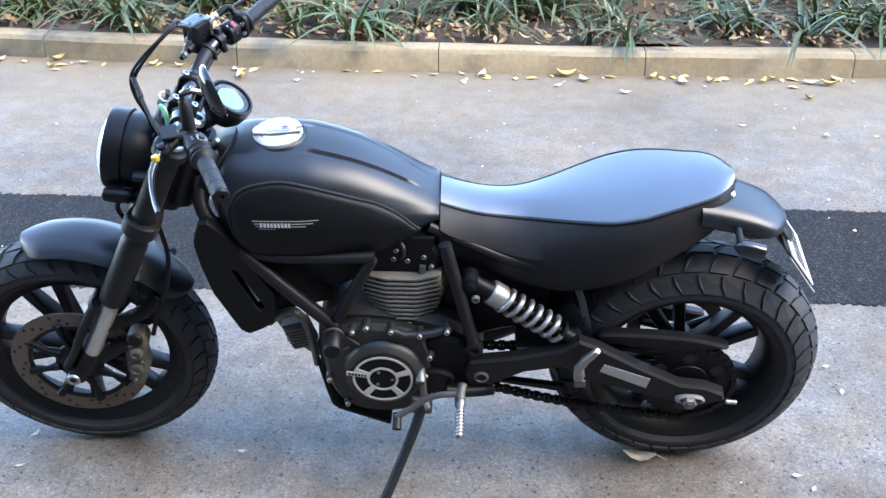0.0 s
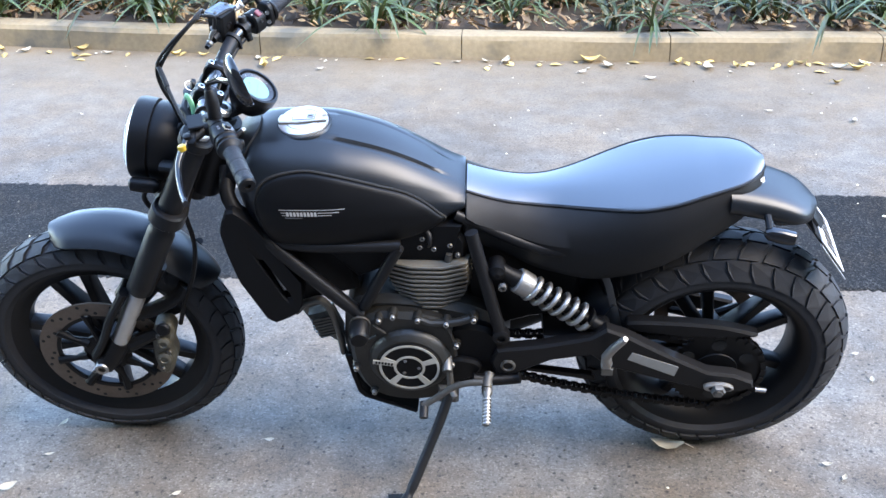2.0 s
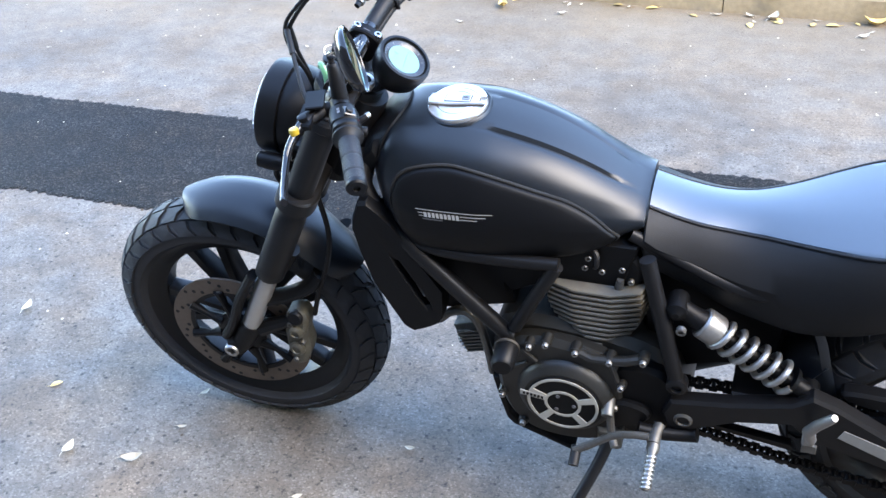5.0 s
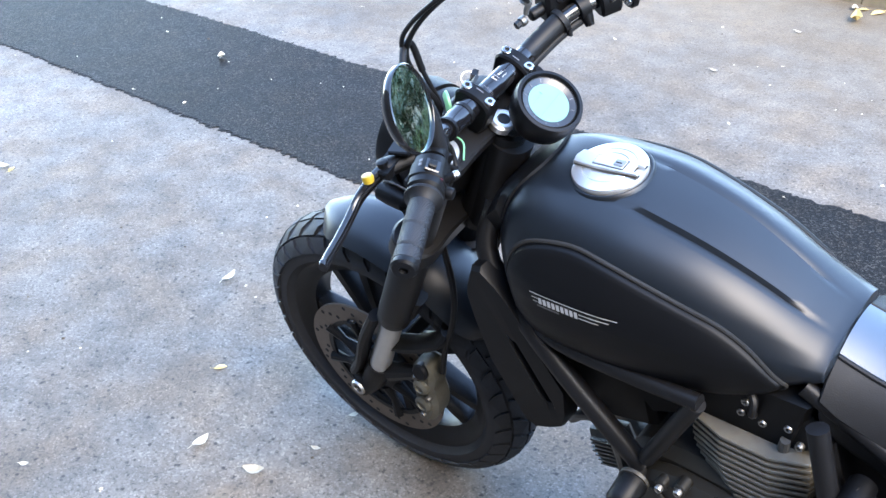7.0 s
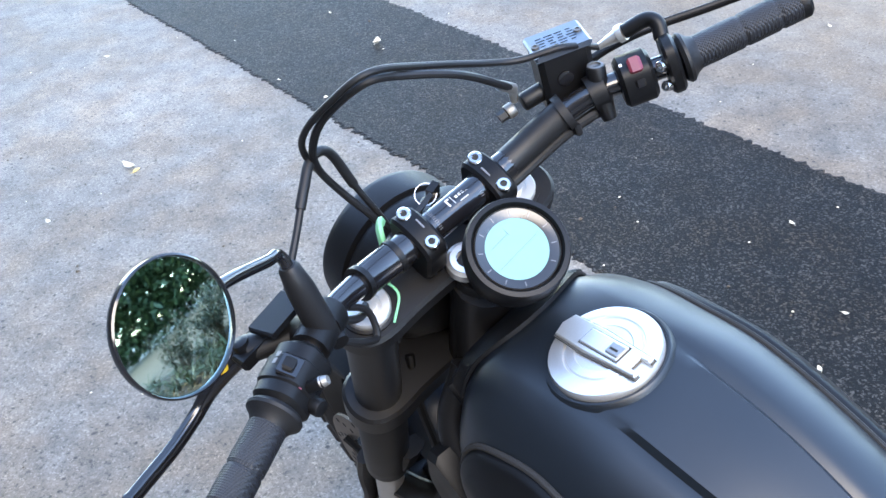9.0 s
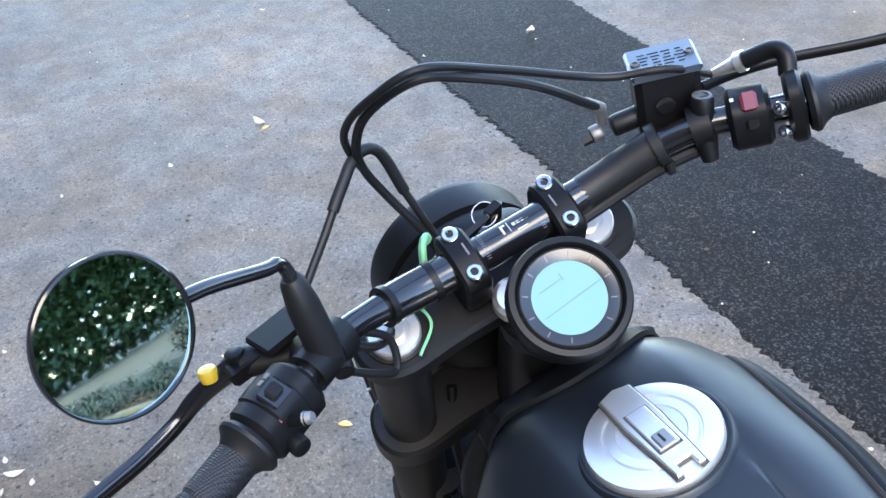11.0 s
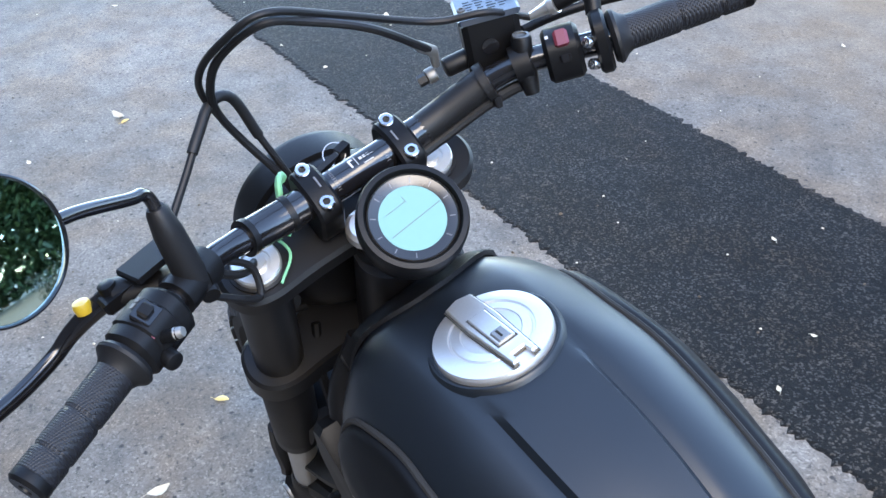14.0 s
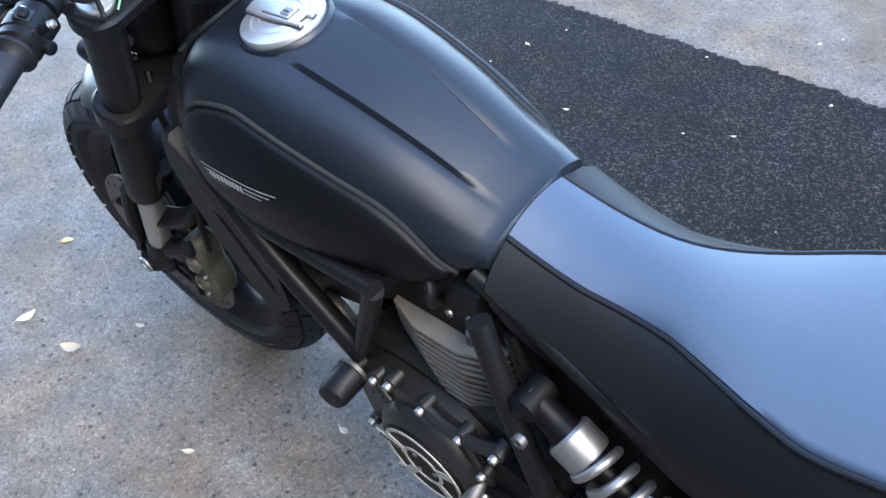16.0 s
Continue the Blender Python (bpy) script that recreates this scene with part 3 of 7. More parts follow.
P("carrier_ring", annulus(0.112, 0.123, 0.0715, 0.0765, FAXIS), M_PLASTIC, front_wheel)
P("disc_carrier", lathe([(0.03, 0.06), (0.056, 0.062), (0.058, 0.074), (0.044, 0.08), (0.03, 0.08)], FAXIS, 32), M_PLASTIC, front_wheel)
# rear sprocket and right-hand disc
teeth = []
for i in range(46 * 2):
    a = 2 * math.pi * i / 92
    r = 0.114 if i % 2 else 0.106
    teeth.append((r * math.cos(a), r * math.sin(a)))
SPX = pose(RX, 0, AX)
P("sprocket", slab(teeth, 0.099, 0.105, 0.001, None, SPX), M_PLASTIC, rear_wheel, "greasy black rear sprocket", smooth=False)
for i in range(6):
    a = 2 * math.pi * i / 6
    # dark discs laid on the sprocket for the shade in its openings
    P("sprocket_window", lathe([(0.0, 0.104), (0.017, 0.104), (0.017, 0.1062), (0.0, 0.1062)], RAXIS @ Matrix.Translation((0.078 * math.cos(a), 0.078 * math.sin(a), 0)), 14), M_HOLE, rear_wheel)
P("cush_drive", lathe([(0.03, 0.06), (0.06, 0.065), (0.062, 0.09), (0.05, 0.107), (0.03, 0.11)], RAXIS, 32), M_PLASTIC, rear_wheel)
P("rear_brake_disc", annulus(0.088, 0.122, -0.086, -0.081, RAXIS), M_DISC, rear_wheel)
for i in range(5):
    m = RAXIS @ Matrix.Rotation(2 * math.pi * i / 5, 4, "Z")
    P("disc_arm", tube([m @ Vector((0.03, 0, -0.08)), m @ Vector((0.092, 0.01, -0.083))], [0.012, 0.009], 8), M_PLASTIC, rear_wheel)
P("rear_caliper", box((RX + 0.05, -0.098, 0.43), (0.09, 0.045, 0.045), 0.01), M_BLUE, None, "small rear brake caliper with blue body")

# inner mudguard between shock and tyre, with a side flange that sweeps down to the swingarm
bm = bmesh.new()
loops = []
for i in range(15):
    z = 0.595 - 0.225 * i / 14
    xe = lerp([(0.37, 0.246), (0.40, 0.255), (0.455, 0.268), (0.50, 0.280), (0.57, 0.298), (0.60, 0.312)], z)
    xc = max(xe + 0.03, RX + math.sqrt(0.339 ** 2 - (z - AX) ** 2))
    out = [(xe, 0.094, z), (xe + 0.012, 0.097, z), (xc - 0.028, 0.092, z), (xc - 0.010, 0.075, z), (xc, 0.04, z), (xc + 0.003, 0.0, z), (xc, -0.04, z), (xc - 0.010, -0.075, z), (xc - 0.028, -0.092, z), (xe + 0.012, -0.097, z)]
    loops.append(out + [(x - 0.004, y * 0.96, zz) for x, y, zz in reversed(out)])
rings(bm, loops)
P("inner_mudguard", tidy(bm), M_TANK, None, "matte black inner mudguard ahead of the rear tyre")

# ---- fork, clamps, front mudguard ----
for s, side in ((1, "left"), (-1, "right")):
    y = FORKY if s > 0 else -0.094
    leg = P("fork_leg", tube([fork_at(d, y) for d in (-0.012, 0.02, 0.25, 0.262, 0.27, 0.43, 0.455, 0.462)], [0.027, 0.027, 0.027, 0.028, 0.0305, 0.0305, 0.03, 0.025], 28), M_FRAME, None, "black upside-down fork tube")
    P("stanchion", rod(fork_at(0.455, y), fork_at(0.65, y), 0.0205, 24), M_STANCHION, leg, "bare grey fork stanchion")
    P("fork_cap", lathe([(0.0235, -0.006), (0.0235, 0.006), (0.022, 0.008), (0.014, 0.008), (0.0135, 0.004), (0.010, 0.004), (0.0095, 0.011), (0, 0.011)], frame_of(fork_at(-0.012, y), -DOWN), 32), M_CAP, leg, "bright aluminium fork cap")
    bm = tube([fork_at(0.635, y), fork_at(0.65, y), fork_at(0.70, y, 0.004), (WB, y * 1.06, AX)], [0.023, 0.026, 0.026, 0.03], 20)
    P("axle_clamp", bm, M_PLASTIC, leg)
    # guard leg ahead of the slider
    P("fork_guard", tube(spline([fork_at(0.47, y * 1.12, 0.03), fork_at(0.56, y * 1.12, 0.038), fork_at(0.65, y * 1.1, 0.035), (WB + 0.012, y * 1.1, AX + 0.03)], 6), 0.011, 10, flat=1.5), M_PLASTIC, leg)
P("front_axle_nut", lathe([(0.012, 0.10), (0.017, 0.112), (0.017, 0.132), (0.015, 0.136), (0.009, 0.136), (0.008, 0.125), (0, 0.125)], FAXIS, 20), M_SILVER, None, "silver front axle end")
bolt((WB + 0.03, 0.125, AX - 0.03), (0, 1, 0), 0.006, 0.006, bike, M_SILVER)


def clamp_plate(name, d, thick, depth, rr):
    """A triple clamp: two round ends joined by a web."""
    outline = round_outline([(0.104, -rr), (0.104 + rr * 0.75, -rr * 0.7), (0.104 + rr, 0), (0.104 + rr * 0.72, rr * 0.72), (0.104, rr), (0.06, rr * 0.82), (0.03, depth), (-0.03, depth), (-0.06, rr * 0.82),
                             (-0.104, rr), (-0.104 - rr * 0.72, rr * 0.72), (-0.104 - rr, 0), (-0.104 - rr * 0.75, -rr * 0.7), (-0.104, -rr), (-0.05, -rr * 0.9), (0.05, -rr * 0.9)], 4)
    m = Matrix((Vector((0, 1, 0)), DOWN, FWD)).transposed().to_4x4()
    m.translation = Vector((TOPX, 0, TOPZ)) + DOWN * d
    return P(name, slab(outline, -thick / 2, thick / 2, 0.004, None, m), M_FRAME)


clamp_plate("top_yoke", 0.004, 0.026, 0.05, 0.036)
clamp_plate("lower_yoke", 0.215, 0.04, 0.045, 0.039)
P("steering_stem", rod(fork_at(0.0, 0, -0.03), fork_at(0.23, 0, -0.03), 0.03, 20), M_FRAME)
P("stem_nut", lathe([(0.02, 0), (0.02, 0.01), (0.016, 0.013), (0.010, 0.013), (0.010, 0.005), (0, 0.005)], frame_of(fork_at(-0.012, -0.0, -0.03), -DOWN), 24), M_CAP, None, "bright steering stem nut")

# front mudguard: a short arched blade over the tyre
bm = bmesh.new()
loops = []
for i in range(33):
    ang = radians(77 + 70 * i / 32)
    f = i / 32
    hw = 0.077 * min(1, 0.72 + 0.28 * math.sin(math.pi * f) ** 0.5)
    if f < 0.12:
        hw *= 0.55 + 0.45 * math.sqrt(f / 0.12)
    if f > 0.9:
        hw *= 0.6 + 0.4 * math.sqrt((1 - f) / 0.1)
    R0 = 0.349 + 0.012 * math.sin(math.pi * min(1, f * 1.2))
    ring_o, ring_i = [], []
    for j in range(13):
        u = -1 + 2 * j / 12
        drop = 0.032 * abs(u) ** 2.6
        ring_o.append(Vector((WB + (R0 - drop) * math.cos(ang), hw * u, AX + (R0 - drop) * math.sin(ang))))
        ring_i.append(Vector((WB + (R0 - drop - 0.004) * math.cos(ang), hw * u * 0.97, AX + (R0 - drop - 0.004) * math.sin(ang))))
    loops.append(ring_o + ring_i[::-1])
rings(bm, loops)
fender = P("front_mudguard", tidy(bm), M_TANK, None, "matte black short front mudguard")
for s in (-1, 1):
    P("mudguard_stay", tube(spline([(1.30, s * 0.078, 0.60), (1.33, s * 0.085, 0.555), (1.39, s * 0.088, 0.50), (1.41, s * 0.096, 0.45)], 5), 0.012, 10, flat=1.8), M_PLASTIC, fender)
    P("mudguard_brace", tube(spline([(1.262, s * 0.076, 0.535), (1.28, s * 0.086, 0.51), (1.34, s * 0.09, 0.475), (1.40, s * 0.096, 0.46)], 5), 0.011, 10, flat=1.8), M_PLASTIC, fender)
# caliper behind the left leg
cm = pose(1.335, 0.084, 0.352, 0, -8, 0)
body = round_outline([(0.020, 0.075), (-0.012, 0.085), (-0.026, 0.06), (-0.020, 0.02), (-0.027, -0.02), (-0.016, -0.07), (0.004, -0.085), (0.022, -0.05), (0.028, 0.0), (0.026, 0.045)], 4)
caliper = P("front_caliper", slab(body, -0.03, 0.022, 0.009, None, cm), M_CALIPER, None, "grimy bronze-grey brake caliper")
for dz, rr in ((0.03, 0.017), (-0.022, 0.018)):
    P("piston_boss", lathe([(rr, 0.0), (rr, 0.010), (rr - 0.004, 0.014), (rr * 0.55, 0.015), (rr * 0.5, 0.012), (0, 0.012)], frame_of(cm @ Vector((0.0, 0.018, dz)), cm.to_3x3() @ Vector((0, 1, 0))), 20), M_CALIPER, caliper)
P("caliper_cap", lathe([(0.017, 0.0), (0.017, 0.012), (0.013, 0.016), (0, 0.016)], frame_of(cm @ Vector((0.0, 0.012, 0.068)), cm.to_3x3() @ Vector((0, 1, 0.3))), 18), M_PLASTIC, caliper)
P("caliper_bracket", tube([(1.310, 0.092, 0.42), (1.35, 0.096, 0.40), (1.415, 0.098, 0.37)], [0.012, 0.014, 0.02], 10), M_PLASTIC, caliper)
for dx, dz in ((0.012, 0.05), (-0.012, 0.0), (0.006, -0.062)):
    bolt(cm @ Vector((dx, 0.022, dz)), cm.to_3x3() @ Vector((0, 1, 0)), 0.0065, 0.006, caliper, M_STEEL)
P("caliper_hose", tube(spline([(1.287, 0.088, 0.425), (1.262, 0.088, 0.50), (1.23, 0.085, 0.58), (1.215, 0.08, 0.66), (1.225, 0.07, 0.74), (1.24, 0.05, 0.79)], 6), 0.0055, 8), M_PLASTIC, caliper)

# the bars stand a touch to the left, and the fork and wheel with them
PIV = fork_at(0, 0, -0.03)
STEER = Matrix.Translation((0.006, 0.015, 0)) @ Matrix.Translation(PIV) @ Matrix.Rotation(radians(2.5), 4, -DOWN) @ Matrix.Translation(-PIV)
for ob in list(bike.children):
    if ob.name.split(".")[0] in ("front_wheel", "fork_leg", "front_axle_nut", "front_mudguard", "front_caliper", "top_yoke", "lower_yoke", "stem_nut"):
        ob.matrix_basis = STEER @ ob.matrix_basis

# ---- headlight ----
HAX = Vector((0.985, 0, 0.17)).normalized()
HM = frame_of((1.233, 0.006, 0.868), HAX) @ Matrix.Scale(0.985, 4)
hl = P("headlight", lathe([(0.0278, -0.035), (0.0574, -0.024), (0.0795, 0.0), (0.0869, 0.03), (0.0879, 0.045), (0.0860, 0.05), (0.0842, 0.05), (0.0842, 0.052), (0.0902, 0.054), (0.0911, 0.085), (0.0888, 0.093), (0.0833, 0.094), (0.0795, 0.088), (0.0648, 0.066), (0.0416, 0.045), (0.0000, 0.036)], HM, 56), M_PLASTIC, None, "round black headlight bucket with rim")
P("reflector", lathe([(0.0805, 0.088), (0.0694, 0.072), (0.0463, 0.05), (0.0185, 0.042), (0, 0.044)], HM @ Matrix.Translation((0, 0, 0.001)), 48, cap=False), M_REFLECT, hl)
gl = P("headlight_lens", lathe([(0.0823, 0.088), (0.0823, 0.093), (0.0694, 0.105), (0.0463, 0.113), (0.0185, 0.117), (0, 0.1175)], HM, 48), M_GLASS, hl, "clear domed headlight glass")
gl.visible_shadow = False
P("light_guide", annulus(0.061, 0.076, 0.09, 0.094, HM, 48), M_WHITE, hl, "white daytime light ring")
for s in (-1, 1):
    P("headlight_bracket", tube([(1.25, s * 0.095, 0.87), (1.22, s * 0.1, 0.87), (1.19, s * 0.1, 0.875)], 0.011, 10, flat=1.6), M_FRAME, hl)
    ind = P("indicator", tube([(1.262, s * 0.10, 0.832), (1.272, s * 0.10, 0.832), (1.30, s * 0.10, 0.835), (1.322, s * 0.10, 0.837), (1.326, s * 0.10, 0.837)], [0.008, 0.016, 0.017, 0.015, 0.01], 18), M_PLASTIC, None, "small black turn indicator")
    P("indicator_stalk", tube([(1.268, s * 0.10, 0.82), (1.262, s * 0.065, 0.815)], 0.007, 10), M_PLASTIC, ind)

# ---- instrument ----
GC = Vector((1.053, -0.012, 1.005))
GAX = Vector((-0.6, 0.0, 0.8)).normalized()
GM = Matrix((Vector((0, -1, 0)), Vector((0.8, 0, 0.6)), GAX)).transposed().to_4x4()   # x to the rider's right, y up the dial
GM = Matrix.Translation(GC) @ GM @ Matrix.Scale(0.905, 4)
gauge = P("instrument", lathe([(0.02, -0.056), (0.04, -0.052), (0.05, -0.036), (0.0545, -0.012), (0.0545, 0.004), (0.0525, 0.009), (0.0475, 0.0095), (0.0455, 0.006), (0.0445, 0.001), (0, 0.001)], GM, 64), M_PLASTIC, None, "round black instrument housing with rubber rim")
P("bezel", lathe([(0.0445, 0.0055), (0.0435, 0.0065), (0.0425, 0.005), (0.0335, 0.0026), (0.0325, 0.0020)], GM, 64, cap=False), M_AMBER, gauge, "dark sloping gauge bezel")
P("screen", lathe([(0.0328, 0.001), (0.0328, 0.0024), (0, 0.0024)], GM, 56), M_LCD, gauge, "pale green-white lit display")
for x, y, w, h, turn in ((0.002, -0.003, 0.060, 0.0007, 6), (-0.009, 0.0165, 0.024, 0.0006, 6), (0.0035, 0.0195, 0.0006, 0.007, 6)):
    P("screen_line", box((0, 0, 0), (w, h, 0.0005), 0, GM @ pose(x, y, 0.0028, 0, 0, turn)), M_LCDLINE, gauge, smooth=False)
for i in range(11):
    a = radians(-150 + 300 * i / 10)
    P("bezel_mark", box((0, 0, 0), (0.0011, 0.0055, 0.0004), 0, GM @ Matrix.Rotation(a, 4, "Z") @ pose(0, 0.038, 0.0039, 17, 0, 0)), M_FAINT, gauge, smooth=False)
P("gauge_bracket", tube([GC - GAX * 0.05, (1.11, -0.006, 0.955), (1.135, 0, 0.965)], 0.012, 12, flat=2.0), M_FRAME, gauge)

# ---- handlebar and controls ----
BL = [(1.140, 0.0, 1.015), (1.139, 0.06, 1.016), (1.135, 0.10, 1.020), (1.116, 0.145, 1.034), (1.088, 0.18, 1.043), (1.050, 0.245, 1.042), (0.998, 0.345, 1.034)]
BR = [(1.140, 0.0, 1.015), (1.140, -0.06, 1.017), (1.137, -0.10, 1.023), (1.125, -0.145, 1.037), (1.109, -0.181, 1.046), (1.088, -0.218, 1.047), (1.060, -0.262, 1.050), (1.010, -0.365, 1.058)]
BARL, BARR = spline(BL, 8), spline(BR, 8)
line = [p for p in reversed(BARR)][:-1] + BARL
radii = [0.016 if abs(p.y) < 0.07 else (0.016 - 0.0045 * min(1, (abs(p.y) - 0.07) / 0.06)) for p in line]
bar = P("handlebar", tube(line, radii, 22), M_GLOSS, None, "glossy black tapered handlebar")


def bar_y(y):
    """Point and outward direction of the bar at a distance y to the left (or, below nought, to the right)."""
    ln = BARL if y > 0 else BARR
    for a, b in zip(ln, ln[1:]):
        if abs(a.y) <= abs(y) <= abs(b.y):
            f = (abs(y) - abs(a.y)) / (abs(b.y) - abs(a.y))
            return a.lerp(b, f), (b - a).normalized()
    return ln[-1], (ln[-1] - ln[-2]).normalized()


def along(y0, y1, n):
    return [bar_y(y0 + (y1 - y0) * i / n)[0] for i in range(n + 1)]


for s in (-1, 1):
    c = Vector((1.140, 0.0455 * s - 0.0095, 1.015))
    m = Matrix((FWD, Vector((0, 1, 0)), -DOWN)).transposed().to_4x4()
    m.translation = c
    riser = P("bar_clamp", slab(round_outline([(-0.029, -0.006), (-0.029, 0.008), (-0.021, 0.017), (0, 0.0215), (0.021, 0.017), (0.029, 0.008), (0.029, -0.006), (0.022, -0.04), (-0.022, -0.04)], 4), -0.0125, 0.0125, 0.003, None, m), M_PANEL, None, "black handlebar clamp with two bright screws")
    for f in (-0.020, 0.020):
        bolt(m @ Vector((f, 0, 0.0175)), -DOWN, 0.0072, 0.0035, riser, M_CHROME)
        # dark hexagon for the shade in the screw's socket
        P("hex_socket", lathe([(0.0, 0.0), (0.0033, 0.0), (0.0033, 0.0012), (0.0, 0.0012)], frame_of(m @ Vector((f, 0, 0.0178)), -DOWN), 6), M_HOLE, riser, smooth=False)
    P("clamp_print", box((0, 0, 0), (0.012, 0.0016, 0.0005), 0, m @ pose(0.001, -0.004 * s, 0.0216)), M_FAINT, riser, smooth=False)
P("bar_sleeve", tube(along(0.064, 0.112, 10), 0.0165, 22), M_GLOSS, bar)
for y in (0.066, 0.110):
    p, d = bar_y(y)
    P("bar_collar", tube([p - d * 0.003, p + d * 0.003], 0.0175, 22), M_PLASTIC, bar)
P("bar_sleeve", tube(along(-0.076, -0.148, 12), 0.0152, 22), M_GRIP, bar, "matte black foam sleeve")
p, d = bar_y(-0.150)
P("cable_tie", tube([p - d * 0.004, p + d * 0.004], 0.019, 20), M_GRIP, bar)
P("tie_head", box(p + Vector((-0.012, 0, -0.016)), (0.01, 0.008, 0.012), 0.002), M_GRIP, bar)
P("cable_under", tube([q + Vector((-0.006, 0, -0.018)) for q in along(-0.066, -0.185, 8)], 0.006, 10), M_GRIP, bar)

for s in (-1, 1):
    y0, y1 = (0.250, 0.344) if s > 0 else (-0.258, -0.362)
    pts = along(y0, y1, 60)
    rad = [0.0153 if i in (29, 30, 48, 49) else 0.0164 for i in range(61)]
    rad[-1] = 0.0145
    grip = P("grip", tube(pts, rad, 28), M_KNURL, None, "black ribbed rubber handlebar grip")
    fl, dl = bar_y(y0)
    P("grip_flange", lathe([(0.012, -0.005), (0.022, -0.005), (0.025, -0.001), (0.0245, 0.002), (0.019, 0.007), (0.0165, 0.012)], frame_of(fl, dl), 30), M_GRIP, grip)
    e, de = bar_y(y1)
    P("bar_end", lathe([(0.0155, -0.004), (0.0165, 0.0), (0.0165, 0.006), (0.014, 0.009), (0.006, 0.009), (0.005, 0.005), (0, 0.005)], frame_of(e, de), 24), M_PLASTIC, grip)

# printed marks between the clamps
MK = Matrix((Vector((0, -1, 0)), FWD, -DOWN)).transposed().to_4x4()
MK.translation = Vector((1.140, -0.0095, 1.015))
for x, a, sx, sy in ((-0.0065, 6, 0.0018, 0.009), (-0.0045, 20, 0.004, 0.0018), (-0.0005, 6, 0.0006, 0.010), (0.0045, 8, 0.0028, 0.0028), (0.0085, 8, 0.0028, 0.0028), (0.0125, 8, 0.0028, 0.0028), (0.0165, 8, 0.0028, 0.0028), (0.010, -14, 0.010, 0.0008)):
    P("bar_print", box((0, 0, 0), (sx, sy, 0.0005), 0, MK @ Matrix.Rotation(radians(-a), 4, "X") @ pose(x, 0, 0.0161)), M_PRINT, bar, smooth=False)
for k in range(12):
    for x in (-0.0265, 0.0265):
        P("scale_tick", box((0, 0, 0), (0.0035, 0.0005, 0.0004), 0, MK @ Matrix.Rotation(radians(48 - 8 * k), 4, "X") @ pose(x, 0, 0.0161)), M_FAINT, bar, smooth=False)


def local(at, d, up=(0, 0, 1)):
    """A pose whose y runs along d, x across it and z as near up as it can be."""
    y = Vector(d).normalized()
    x = y.cross(Vector(up)).normalized()
    z = x.cross(y)
    m = Matrix((x, y, z)).transposed().to_4x4()
    m.translation = Vector(at)
    return m


# left switch block; here x points to the rear or ahead by the bar's direction
p, d = bar_y(0.219)
LM = local(p, d)
BACK = -1 if (LM.to_3x3() @ Vector((1, 0, 0))).x > 0 else 1     # which way along x the rider sits
sw = P("left_switch_block", slab(round_outline([(-0.020, -0.016), (-0.0225, 0.004), (-0.017, 0.018), (0.0, 0.0235), (0.017, 0.018), (0.0225, 0.0), (0.018, -0.02), (0, -0.024)], 4), -0.027, 0.031, 0.005, None, LM), M_PLASTIC, None, "black left handlebar switch block")
P("switch_shell", slab(round_outline([(-0.0215, -0.012), (-0.024, 0.004), (-0.0185, 0.0195), (0.0, 0.025), (0.0185, 0.0195), (0.024, 0.0), (0.019, -0.016), (0, -0.02)], 4), -0.012, 0.018, 0.004, None, LM), M_PLASTIC, sw)
P("switch_frame", box((0, 0, 0), (0.018, 0.020, 0.006), 0.0015, LM @ pose(BACK * 0.010, 0.002, 0.0225, 0, BACK * 30, 0)), M_GLOSS, sw)
P("dip_switch", box((0, 0, 0), (0.010, 0.012, 0.007), 0.002, LM @ pose(BACK * 0.011, 0.002, 0.0255, 0, BACK * 30, 0)), M_PLASTIC, sw)
P("turn_switch", tube([LM @ Vector((BACK * 0.02, 0.008, 0.004)), LM @ Vector((BACK * 0.031, 0.007, 0.008)), LM @ Vector((BACK * 0.037, 0.004, 0.009))], [0.006, 0.005, 0.0055], 12), M_PLASTIC, sw)
P("turn_cap", tube([LM @ Vector((BACK * 0.035, 0.005, 0.009)), LM @ Vector((BACK * 0.041, 0.002, 0.010))], [0.0055, 0.004], 12), M_SILVER, sw, "grey turn signal slider")
P("horn_button", rod(LM @ Vector((BACK * 0.02, 0.014, -0.010)), LM @ Vector((BACK * 0.032, 0.017, -0.012)), 0.008, 16, bevel=0.002), M_PLASTIC, sw)
P("red_mark", box((0, 0, 0), (0.003, 0.003, 0.0008), 0, LM @ pose(BACK * 0.0215, 0.014, 0.0125, 0, BACK * 60, 0)), M_RED, sw, smooth=False)
for dy in (-0.008, -0.001):
    P("switch_symbol", box((0, 0, 0), (0.0045, 0.005, 0.0006), 0, LM @ pose(-BACK * 0.006, dy, 0.0245, 0, -BACK * 15, 0)), M_FAINT, sw, smooth=False)

# clutch perch, lever with yellow knob
p, d = bar_y(0.183)
CM = local(p, d)
perch = P("clutch_perch", tube(along(0.172, 0.190, 4), 0.0175, 22), M_PLASTIC, None, "black clutch lever perch")
P("perch_arm", tube([p + Vector((0.004, 0, -0.002)), p + Vector((0.03, 0.004, -0.004)), (1.132, 0.227, 1.044)], [0.014, 0.012, 0.012], 12, flat=1.3), M_PLASTIC, perch)
P("lever_bracket", box((0, 0, 0), (0.024, 0.052, 0.012), 0.003, local((1.129, 0.217, 1.046), (-0.1, 1, -0.1))), M_PLASTIC, perch)
P("switch_plate", box((0, 0, 0), (0.03, 0.05, 0.006), 0.002, local((1.124, 0.19, 1.06), (-0.35, 1, 0.05))), M_PANEL, perch)
